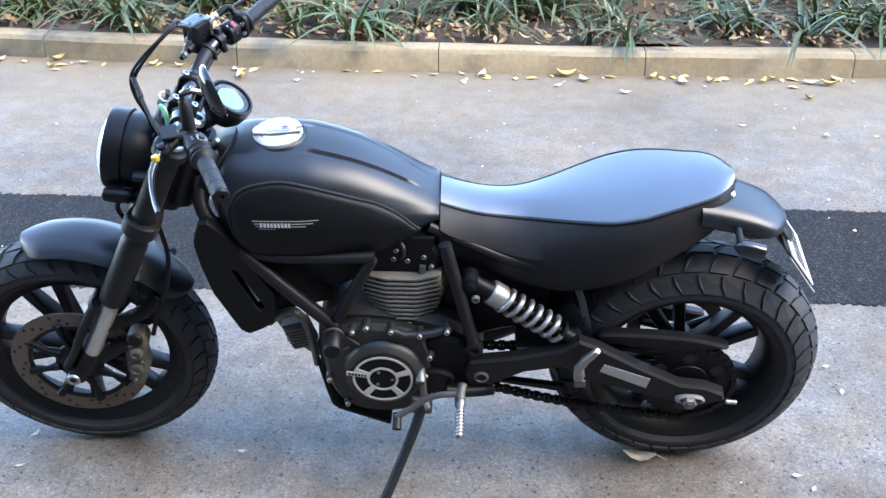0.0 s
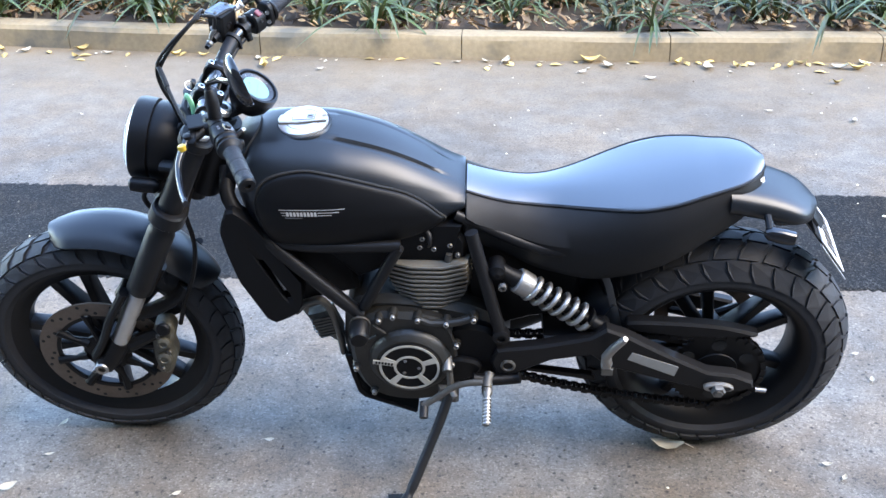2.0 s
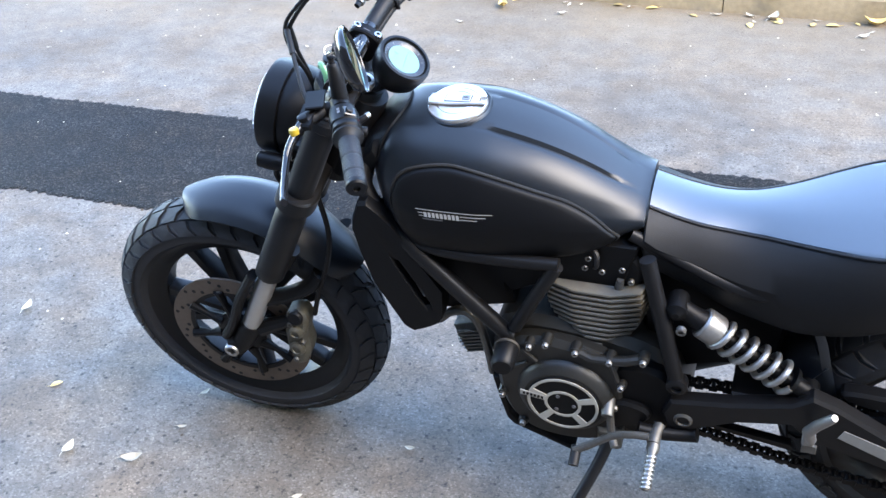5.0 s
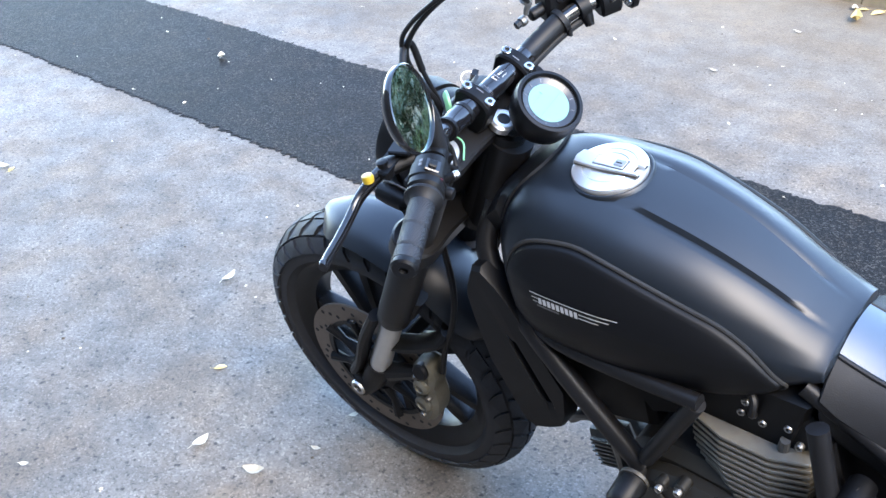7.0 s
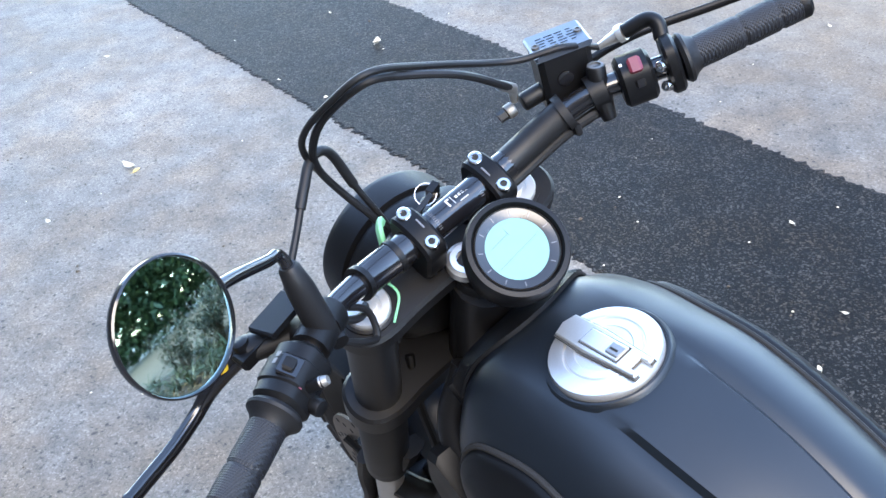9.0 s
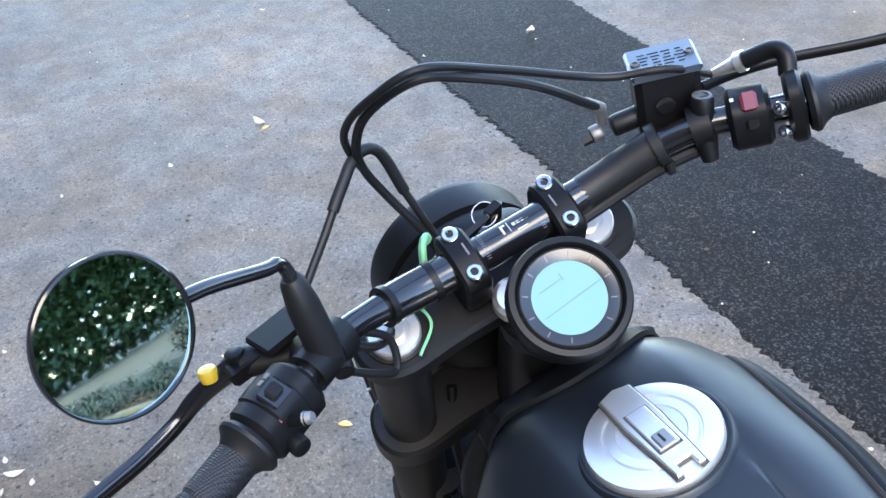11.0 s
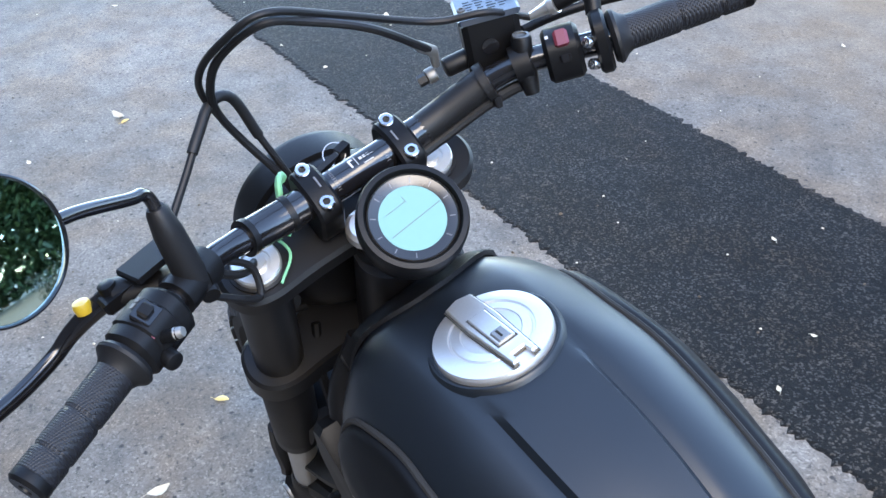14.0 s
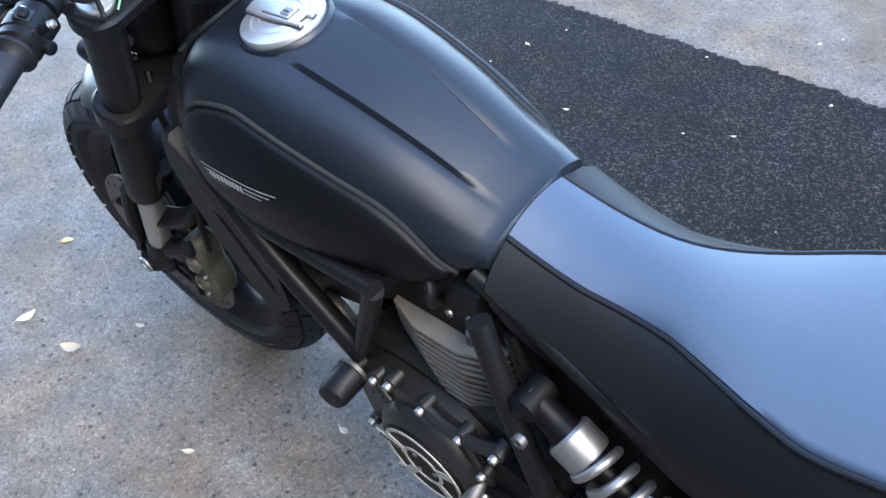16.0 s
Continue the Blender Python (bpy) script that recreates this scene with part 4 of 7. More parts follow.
LV = spline([(1.13, 0.224, 1.045), (1.136, 0.247, 1.038), (1.141, 0.274, 1.026), (1.138, 0.297, 1.016), (1.127, 0.33, 1.012), (1.114, 0.362, 1.014), (1.103, 0.384, 1.017)], 6)
lever = P("clutch_lever", tube(LV, [0.011 - 0.0035 * min(1, i / 16) for i in range(len(LV) - 3)] + [0.0075, 0.0085, 0.007], 14, flat=0.75), M_GLOSS, None, "gloss black clutch lever with ball end")
P("adjuster_knob", lathe([(0.003, -0.006), (0.0072, -0.005), (0.008, 0.002), (0.007, 0.005), (0.002, 0.006)], frame_of((1.136, 0.255, 1.046), (0.15, -0.1, 0.95)), 18), M_YELLOW, lever, "yellow span adjuster knob")
P("lever_pivot", lathe([(0.0, -0.012), (0.008, -0.012), (0.008, 0.011), (0.005, 0.0125), (0, 0.0125)], frame_of((1.13, 0.23, 1.046), (0.1, 0.0, 0.95)), 16), M_PLASTIC, lever)
# mirror on the left with bent stem
ROOT = Vector((1.090, 0.170, 1.050))
MIR = Vector((0.998, 0.275, 1.208))
MAX = Matrix.Rotation(radians(9), 3, "Z") @ Vector((-0.952, -0.285, 0.222)).normalized()
MM = frame_of(MIR, MAX)
mirror = P("mirror", lathe([(0.008, -0.0195), (0.025, -0.018), (0.041, -0.012), (0.0482, -0.004), (0.0495, 0.0), (0.0492, 0.0035), (0.0478, 0.0045), (0.0470, 0.0035), (0.0468, 0.001), (0, 0.001)], MM, 64), M_GLOSS, None, "round black handlebar mirror reflecting trees and road")
CURVE = 0.9
P("mirror_glass", lathe([(0.0469, 0.001)] + [(0.0469 * (1 - i / 12), 0.0014 + (0.0469 ** 2 - (0.0469 * (1 - i / 12)) ** 2) / (2 * CURVE)) for i in range(13)], MM, 64), M_MIRROR, mirror, "round convex mirror glass")
P("mirror_stem", tube(spline([ROOT + Vector((0.0, 0.0, 0.05)), ROOT + Vector((0.003, -0.002, 0.075)), ROOT + Vector((0.001, 0.002, 0.086)), ROOT + Vector((-0.008, 0.012, 0.093)), (1.053, 0.220, 1.172), (1.028, 0.252, 1.190), MIR - MAX * 0.014], 7), 0.0054, 14), M_GLOSS, mirror)
P("stem_boot", tube([ROOT - Vector((0.0, 0, 0.014)), ROOT + Vector((0.0, 0, 0.004)), ROOT + Vector((0.0, -0.001, 0.045)), ROOT + Vector((0.002, -0.002, 0.066)), ROOT + Vector((0.002, -0.002, 0.07))], [0.013, 0.0135, 0.0125, 0.0095, 0.007], 18), M_GRIP, mirror)
P("mirror_clamp", tube(along(0.155, 0.170, 3), 0.0185, 20), M_PLASTIC, mirror)
P("clamp_lug", tube([bar_y(0.163)[0] + Vector((0, 0, -0.006)), bar_y(0.163)[0] + Vector((-0.022, 0.002, -0.012))], [0.010, 0.008], 12), M_PLASTIC, mirror)

# right controls: master cylinder, switch, throttle
p, d = bar_y(-0.216)
RM = local(p, d)
REAR = -1 if (RM.to_3x3() @ Vector((1, 0, 0))).x > 0 else 1
rs = P("right_switch_block", slab(round_outline([(-0.020, -0.018), (-0.0225, 0.004), (-0.017, 0.018), (0.0, 0.0235), (0.018, 0.018), (0.0225, 0.0), (0.018, -0.02), (0, -0.024)], 4), -0.016, 0.018, 0.004, None, RM), M_PLASTIC, None, "black right handlebar switch block with red kill switch")
P("kill_switch", box((0, 0, 0), (0.015, 0.013, 0.010), 0.0025, RM @ pose(REAR * 0.013, 0.002, 0.0205, 0, REAR * 35, 0)), M_RED, rs, "dark red kill switch rocker")
P("starter_button", box((0, 0, 0), (0.008, 0.010, 0.006), 0.002, RM @ pose(REAR * 0.021, 0.002, 0.006, 0, REAR * 75, 0)), M_GLOSS, rs)
for a, dx, dz in ((20, 0.008, 0.0225), (60, 0.0195, 0.0115)):
    P("switch_symbol", box((0, 0, 0), (0.004, 0.003, 0.0006), 0, RM @ pose(REAR * dx, -0.0105, dz, 0, REAR * a, 0)), M_PRINT, rs, smooth=False)
p, d = bar_y(-0.246)
TM = local(p, d)
th = P("throttle_housing", slab(round_outline([(-0.019, -0.026), (-0.022, 0.0), (-0.017, 0.022), (0.0, 0.03), (0.017, 0.024), (0.022, 0.0), (0.018, -0.022), (0, -0.032)], 4), -0.006, 0.008, 0.003, None, TM), M_PLASTIC, None, "black throttle housing")
for dz, dx in ((0.012, 0.0165), (-0.010, 0.0185)):
    at = TM @ Vector((REAR * dx, -0.010, dz))
    bolt(at, TM.to_3x3() @ Vector((REAR * 0.6, -0.6, 0.5)), 0.0052, 0.005, th, M_CHROME)
E1 = TM @ Vector((-REAR * 0.012, 0.0, 0.022))
E2 = TM @ Vector((-REAR * 0.022, 0.001, 0.034))
E3 = TM @ Vector((-REAR * 0.03, -0.008, 0.037))
E4 = TM @ Vector((-REAR * 0.034, -0.03, 0.031))
E5 = TM @ Vector((-REAR * 0.036, -0.036, 0.029))
E6 = TM @ Vector((-REAR * 0.040, -0.058, 0.022))
P("cable_elbow", tube(spline([E1, E2, E3, E4], 6), 0.0075, 14), M_PLASTIC, th)
P("cable_ferrule", tube([E4, E4.lerp(E5, 0.6), E5, E5.lerp(E6, 0.1), E6], [0.009, 0.009, 0.009, 0.0065, 0.0032], 16), M_CAP, th, "bright throttle cable ferrule")
p, d = bar_y(-0.178)
QM = local(p, d)
mc = P("master_cylinder", rod((1.163, -0.132, 1.048), (1.152, -0.178, 1.050), 0.0095, 18, bevel=0.003), M_PLASTIC, None, "black front brake master cylinder with square reservoir")
P("bar_mount", tube(along(-0.176, -0.190, 3), 0.0178, 20), M_PLASTIC, mc)
P("mount_lug", rod(bar_y(-0.183)[0] + Vector((-0.004, 0, 0.0)), bar_y(-0.183)[0] + Vector((0.0, -0.006, 0.026)), 0.0095, 18, bevel=0.002), M_PLASTIC, mc)
P("mirror_socket", lathe([(0.008, 0.0), (0.008, 0.0012), (0.0055, 0.0014), (0.005, -0.006), (0, -0.006)], frame_of(bar_y(-0.183)[0] + Vector((0.0, -0.006, 0.026)), (0, -0.2, 0.97)), 20), M_STEEL, mc, "empty mirror thread socket")
P("mount_tail", tube([bar_y(-0.183)[0] + Vector((-0.004, 0, 0.0)), bar_y(-0.183)[0] + Vector((-0.014, 0.004, -0.026))], [0.012, 0.007], 12), M_PLASTIC, mc)
RZ = Vector((-0.03, -0.05, 0.99)).normalized()
RC = Vector((1.150, -0.182, 1.067))
RESM = local(RC, Vector((-0.40, -0.91, -0.06)), RZ)
P("brake_reservoir", box((0, 0, -0.01), (0.040, 0.054, 0.064), 0.006, RESM), M_PLASTIC, mc)
# takes the seat vinyl too, whose blue base stands for reflected sky
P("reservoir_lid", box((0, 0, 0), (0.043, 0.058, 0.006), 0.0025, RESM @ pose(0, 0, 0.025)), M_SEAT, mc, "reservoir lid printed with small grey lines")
for a, b in ((REAR * 0.002, -0.0225), (-REAR * 0.002, 0.0225)):
    bolt(RESM @ Vector((a, b, 0.0285)), RZ, 0.0042, 0.0015, mc, M_STEEL)
for i in range(5):
    for k in range(4):
        wdt = (0.006, 0.009, 0.0075, 0.005)[(i + k) % 4]
        P("lid_print", box((0, 0, 0), (0.0007, wdt, 0.0004), 0, RESM @ pose(-0.0105 + 0.005 * i, -0.016 + 0.0102 * k + 0.001 * (i % 2), 0.0282)), M_PANEL, mc, smooth=False)
P("sight_glass", lathe([(0.0, 0.0), (0.008, 0.0), (0.008, 0.002), (0.006, 0.0022), (0, 0.0018)], frame_of(RESM @ Vector((REAR * 0.02, -0.004, -0.004)), RESM.to_3x3() @ Vector((REAR, 0, 0))), 20), M_GLOSS, mc)
P("brake_lever", tube(spline([(1.148, -0.215, 1.050), (1.146, -0.245, 1.048), (1.134, -0.285, 1.046), (1.105, -0.335, 1.045), (1.082, -0.372, 1.046)], 6), 0.005, 12, flat=0.75), M_PLASTIC, None, "black brake lever")
P("banjo", rod((1.166, -0.124, 1.047), (1.168, -0.114, 1.046), 0.0078, 14, bevel=0.002), M_STEEL, mc)
P("banjo_bolt", rod((1.168, -0.114, 1.046), (1.170, -0.106, 1.045), 0.0058, 6), M_PLASTIC, mc)

# looping cables and hoses
END = Vector((1.165, -0.126, 1.055))


def hose(name, pts, r, label="black control cable"):
    return P(name, tube(spline(pts, 8), r, 10), M_GRIP, None, label)


hose("throttle_cable", [E6, (1.126, -0.174, 1.099), (1.144, -0.1363, 1.104), (1.152, -0.1057, 1.118), (1.144, -0.0438, 1.160), (1.127, 0.0174, 1.200), (1.148, 0.0531, 1.186), (1.186, 0.07248, 1.154), (1.214, 0.07452, 1.118), (1.225, 0.06228, 1.07), (1.217, 0.0403, 1.001), (1.213, 0.02966, 0.9429)], 0.0034)
hose("brake_hose", [END + Vector((-0.012, 0.004, 0.022)), (1.13, -0.0642, 1.140), (1.135, -0.0132, 1.173), (1.134, 0.0225, 1.190), (1.164, 0.05616, 1.168), (1.196, 0.0684, 1.132), (1.218, 0.0684, 1.094), (1.224, 0.05616, 1.05), (1.215, 0.03267, 0.9814), (1.21, 0.03, 0.93)], 0.0040, "black rubber brake hose")
P("hose_crimp", tube([END, END + Vector((-0.004, 0.001, 0.010)), END + Vector((-0.012, 0.004, 0.022)), END + Vector((-0.014, 0.018, 0.036))], [0.004, 0.0045, 0.0054, 0.0052], 12), M_SILVER, mc)
hose("clutch_cable", [(1.138, 0.1857, 1.038), (1.16, 0.1602, 1.054), (1.184, 0.1235, 1.076), (1.202, 0.0939, 1.096), (1.216, 0.07044, 1.108), (1.223, 0.05004, 1.098), (1.224, 0.04188, 1.05), (1.217, 0.03234, 0.9943), (1.21, 0.02966, 0.9429)], 0.0036)
P("cable_sleeve", tube(spline([(1.193, 0.1092, 1.086), (1.202, 0.0939, 1.096), (1.216, 0.07044, 1.108), (1.223, 0.05004, 1.098), (1.224, 0.04188, 1.05)], 5), 0.0052, 12), M_GRIP, None, "rubber sleeve on the clutch cable")
hose("wiring", [(1.108, 0.15, 1.025), (1.115, 0.1347, 1.007), (1.132, 0.1196, 0.9917), (1.164, 0.0995, 0.975), (1.2, 0.05, 0.93)], 0.004, "black wiring sleeve under the bar")
hose("wiring_loop", [(1.093, 0.1653, 1.02), (1.104, 0.1399, 0.9879), (1.114, 0.1247, 0.975), (1.121, 0.1195, 1.001), (1.113, 0.1398, 1.03)], 0.0035)
# ignition barrel with key, ring and tag; green tie
key_barrel = P("ignition_lock", rod((1.184, -0.01824, 0.9364), (1.187, -0.0205, 0.9969), 0.024, 24, bevel=0.003), M_PLASTIC, None, "ignition lock with key in it")
P("key_head", box((0, 0, 0), (0.008, 0.022, 0.02), 0.004, pose(1.185, -0.01492, 1.011, 0, -20, 20)), M_PLASTIC, key_barrel)
P("key_ring", lathe([(0.0106, -0.0006), (0.0117, -0.0006), (0.0117, 0.0006), (0.0106, 0.0006)], frame_of((1.189, -0.008853, 1.012), (-0.55, 0.3, 0.75)), 28, closed=True), M_CHROME, key_barrel, "bright key ring")
P("key_tag", box((0, 0, 0), (0.005, 0.034, 0.058), 0.002, pose(1.176, 0.01981, 1.007, 10, -42, 20)), M_GRIP, key_barrel, "black fabric key tag")
P("connector", tube(spline([(1.166, 0.0692, 0.975), (1.168, 0.06253, 1.007), (1.174, 0.05616, 1.024), (1.182, 0.05004, 1.026), (1.184, 0.048, 1.02)], 6), 0.0032, 8, flat=1.8), M_GREEN, None, "pale green cable tie")
P("fork_top_wire", tube(spline([fork_at(-0.024, FORKY, -0.024), fork_at(-0.026, FORKY - 0.022, -0.004), fork_at(-0.026, FORKY - 0.016, 0.02), fork_at(-0.024, FORKY + 0.006, 0.026)], 6), 0.0014, 6), M_GREEN, None, "thin green wire")
P("wire_bundle", tube(spline([(1.164, -0.0318, 0.975), (1.187, -0.0008571, 0.9557), (1.208, 0.02966, 0.9429), (1.225, 0.04, 0.915)], 6), 0.009, 10), M_PLASTIC, None)
P("wire_loop", tube(spline([(1.30, 0.075, 0.80), (1.315, 0.07, 0.77), (1.31, 0.06, 0.735), (1.285, 0.055, 0.72), (1.26, 0.055, 0.735)], 6), 0.006, 8), M_GRIP, None, "loop of black wiring under the headlight")

# ---- tank ----
XF, XR = 1.112, 0.623
TT = [(1.112, 0.858), (1.10, 0.886), (1.075, 0.910), (1.035, 0.922), (0.968, 0.9245), (0.90, 0.921), (0.85, 0.909), (0.80, 0.892), (0.75, 0.868), (0.70, 0.838), (0.66, 0.810), (0.632, 0.793), (0.62, 0.786)]
TW = [(1.112, 0.06), (1.10, 0.092), (1.075, 0.126), (1.05, 0.139), (1.03, 0.145), (1.0, 0.149), (0.95, 0.150), (0.90, 0.149), (0.858, 0.144), (0.80, 0.134), (0.75, 0.125), (0.70, 0.110), (0.66, 0.099), (0.632, 0.090), (0.62, 0.086)]
TB = [(1.112, 0.80), (1.08, 0.72), (1.03, 0.684), (0.9, 0.676), (0.75, 0.683), (0.70, 0.70), (0.66, 0.728), (0.632, 0.744), (0.62, 0.75)]
CRY = [(1.05, 0.05), (0.93, 0.047), (0.85, 0.046), (0.8, 0.044), (0.75, 0.040), (0.70, 0.035), (0.632, 0.030)]
SHAPE = [(0.0, 0.80), (0.12, 0.93), (0.3, 1.0), (0.5, 1.0), (0.6, 0.97), (0.68, 0.91), (0.75, 0.845), (0.82, 0.775), (0.88, 0.69), (0.935, 0.58), (0.968, 0.46), (0.988, 0.28), (1.0, 0.0)]


def tank_side(x, z):
    """Half width of the tank at a height."""
    zb, zt = lerp(TB, x), lerp(TT, x)
    s = max(0.0, min(1.0, (z - zb) / (zt - zb)))
    for (s0, g0), (s1, g1) in zip(SHAPE, SHAPE[1:]):
        if s0 <= s <= s1:
            f = (s - s0) / (s1 - s0)
            return lerp(TW, x) * (g0 + (g1 - g0) * f)
    return 0


def tank_top(x, y):
    """Height of the tank's upper skin."""
    zb, zt, w = lerp(TB, x), lerp(TT, x), lerp(TW, x)
    g = min(1.0, abs(y) / w)
    up = [(g1, s1) for s1, g1 in SHAPE if s1 >= 0.5]
    return zb + (zt - zb) * lerp([(a, b) for a, b in up], g)


bm = bmesh.new()
loops = []
NX = 44
for i in range(NX + 1):
    f = i / NX
    x = XF + (XR - XF) * (f ** 1.25)
    zb, zt, w = lerp(TB, x), lerp(TT, x), lerp(TW, x)
    half = []
    for j in range(9):                                  # lower side up to the shoulder
        s = 0.62 * j / 8
        half.append((tank_side(x, zb + (zt - zb) * s), zb + (zt - zb) * s))
    yc = lerp(CRY, x) / w
    depth = 0.0065 * min(1, max(0, (0.955 - x) / 0.08)) * min(1, max(0, (x - 0.643) / 0.05))  # the pressed line fades in behind the cap
    for g in [0.93, 0.87, 0.8, 0.72, yc + 0.12, yc + 0.05, yc + 0.006, yc - 0.03, yc - 0.10, yc * 0.4, 0.0]:
        z = tank_top(x, g * w)
        if g > yc:
            z -= depth * math.exp(-(g - yc) * 9)
        half.append((g * w, z))
    ring = [(x, y, z) for y, z in half] + [(x, -y, z) for y, z in reversed(half[:-1])]
    loops.append(ring)
# the rear end turns in towards the seat
for back, k in ((0.0012, 0.997), (0.0025, 0.985), (0.003, 0.93), (0.008, 0.6)):
    mid = sum((p[2] for p in ring), 0.0) / len(ring)
    loops.append([(XR - back, y * k, mid + (z - mid) * k) for x, y, z in ring])
rings(bm, loops)
tank = P("fuel_tank", tidy(bm), M_TANK, None, "matte black teardrop fuel tank with pressed side panels")
tank.data.set_sharp_from_angle(angle=radians(38))
# side panels, slightly proud, rounded at the edge
PANEL = round_outline([(1.056, 0.785), (1.053, 0.832), (1.034, 0.859), (1.0, 0.873), (0.95, 0.879), (0.90, 0.872), (0.85, 0.857), (0.80, 0.839), (0.75, 0.819), (0.705, 0.789), (0.678, 0.762), (0.666, 0.742), (0.70, 0.716), (0.80, 0.696), (0.90, 0.688), (1.00, 0.688), (1.036, 0.715)], 5)
cx = sum(p[0] for p in PANEL) / len(PANEL)
cz = sum(p[1] for p in PANEL) / len(PANEL)
for s in (1, -1):
    bm = bmesh.new()
    loops = []
    for k, lift in ((1.0, -0.004), (1.0, 0.004), (0.992, 0.0075), (0.975, 0.0095), (0.9, 0.0105), (0.75, 0.011), (0.5, 0.0115), (0.25, 0.0118), (0.04, 0.012)):
        loops.append([(cx + (x - cx) * k, s * (tank_side(cx + (x - cx) * k, cz + (z - cz) * k) + lift), cz + (z - cz) * k) for x, z in PANEL])
    rings(bm, loops)
    P("side_panel", tidy(bm), M_PANEL, tank, "black satin tank side panel")
    gap = [(x, s * (tank_side(x, z) + 0.0012), z) for x, z in [(cx + (p[0] - cx) * 1.012, cz + (p[1] - cz) * 1.03) for p in PANEL]]
    # dark tube laid on the skin for the shade in the panel's gap
    P("panel_groove", tube(gap + [gap[0], gap[1]], 0.0034, 8), M_HOLE, tank)


def on_panel(x, z, lift=0.0125):
    return Vector((x, tank_side(x, z) + lift, z))


def panel_bar(name, x0, x1, z0, z1, mat=M_PRINT, slant=0.0):
    """A flat printed bar lying on the left side panel."""
    bm = bmesh.new()
    n = 6
    for i in range(n):
        a, b = x0 + (x1 - x0) * i / n, x0 + (x1 - x0) * (i + 1) / n
        q = [on_panel(a + slant, z1), on_panel(b + slant, z1), on_panel(b, z0), on_panel(a, z0)]
        bm.faces.new([bm.verts.new(v) for v in q])
    bmesh.ops.recalc_face_normals(bm, faces=bm.faces)
    return P(name, bm, mat, tank, smooth=False)


# winged emblem: a row of short bars between thin lines
panel_bar("emblem_line", 1.006, 0.868, 0.8125, 0.8140)
panel_bar("emblem_line", 0.925, 0.880, 0.8060, 0.8075)
panel_bar("emblem_line", 0.925, 0.895, 0.8000, 0.8014)
panel_bar("emblem_line", 1.002, 0.985, 0.8060, 0.8072)
panel_bar("emblem_line", 1.000, 0.988, 0.8000, 0.8012)
for i in range(9):
    x = 0.990 - i * 0.0073
    panel_bar("emblem_bar", x, x - 0.0052, 0.7985, 0.8085, M_PRINT, 0.001)
panel_bar("emblem_bar", 0.994, 0.957, 0.7925, 0.7955, M_FAINT)

# filler cap
CX = 0.962
CN = Vector((0.06, 0, 1)).normalized()
CC = Vector((CX, -0.002, tank_top(CX, 0.0) - 0.0055))
CMX = frame_of(CC, CN, (0, 1, 0)) @ Matrix.Scale(1.06, 4)
P("cap_seat", lathe([(0.060, -0.010), (0.057, 0.001), (0.055, 0.0032), (0.0535, 0.0034), (0.0527, 0.0026), (0.0525, 0.001), (0.0, 0.001)], CMX, 56), M_TANK, tank)
cap = P("filler_cap", lathe([(0.0505, 0.0), (0.0505, 0.006), (0.0495, 0.0085), (0.040, 0.0105), (0.0365, 0.0105), (0.0355, 0.0085), (0.034, 0.0085), (0.033, 0.0105), (0.026, 0.0112), (0.025, 0.010), (0.012, 0.0098), (0, 0.0098)], CMX, 56), M_CAP, tank, "round satin aluminium filler cap with key flap")


def cap_pose(ax, ay, az, turn=0):
    """On the cap: ax to the rear, ay to the left."""
    u = Vector((-1, 0, 0.06)).normalized()
    v = Vector((0, 1, 0))
    m = Matrix((u, v, CN)).transposed().to_4x4()
    m.translation = CC + (u * ax + v * ay + CN * az) * 1.06
    return m @ Matrix.Rotation(radians(turn), 4, "Z") @ Matrix.Scale(1.06, 4)


FL = [(-0.046, -0.013), (-0.05, 0.0), (-0.046, 0.013), (-0.01, 0.0145), (0.03, 0.0125), (0.048, 0.0115), (0.048, 0.0065), (0.038, 0.006), (0.038, -0.006), (0.048, -0.0065), (0.048, -0.0115), (0.03, -0.0125), (-0.01, -0.0145)]
m = cap_pose(0, 0, 0.0138, 0) @ pose(0, 0, 0, -90, 0, 0)
# darker slab, a little larger, that draws the gap shadow round the flap
P("flap_gap", slab([(x * 1.03, y * 1.13) for x, y in FL], 0.0012, 0.0030, 0.0003, None, m), M_STEEL, cap)
P("cap_flap", slab(FL, -0.0018, 0.0030, 0.0012, None, m), M_CAP, cap, "key flap across the filler cap")
# darker plate that shows as a border round the lock plate
P("lock_recess", box((0, 0, 0), (0.046, 0.0195, 0.0010), 0, cap_pose(0.003, 0, 0.0156)), M_STEEL, cap, smooth=False)
P("lock_plate", box((0, 0, 0), (0.043, 0.017, 0.0022), 0.0009, cap_pose(0.003, 0, 0.0163)), M_CAP, cap)
P("lock_latch", box((0, 0, 0), (0.014, 0.0125, 0.003), 0.0012, cap_pose(0.017, 0, 0.0176)), M_SILVER, cap)
# dark bar for the shade in the key slot
P("keyhole", box((0, 0, 0), (0.0085, 0.0018, 0.0008), 0, cap_pose(0.0165, 0.001, 0.0193)), M_HOLE, cap, smooth=False)
# cowl that laps over the front of the tank
bm = bmesh.new()
loops = []
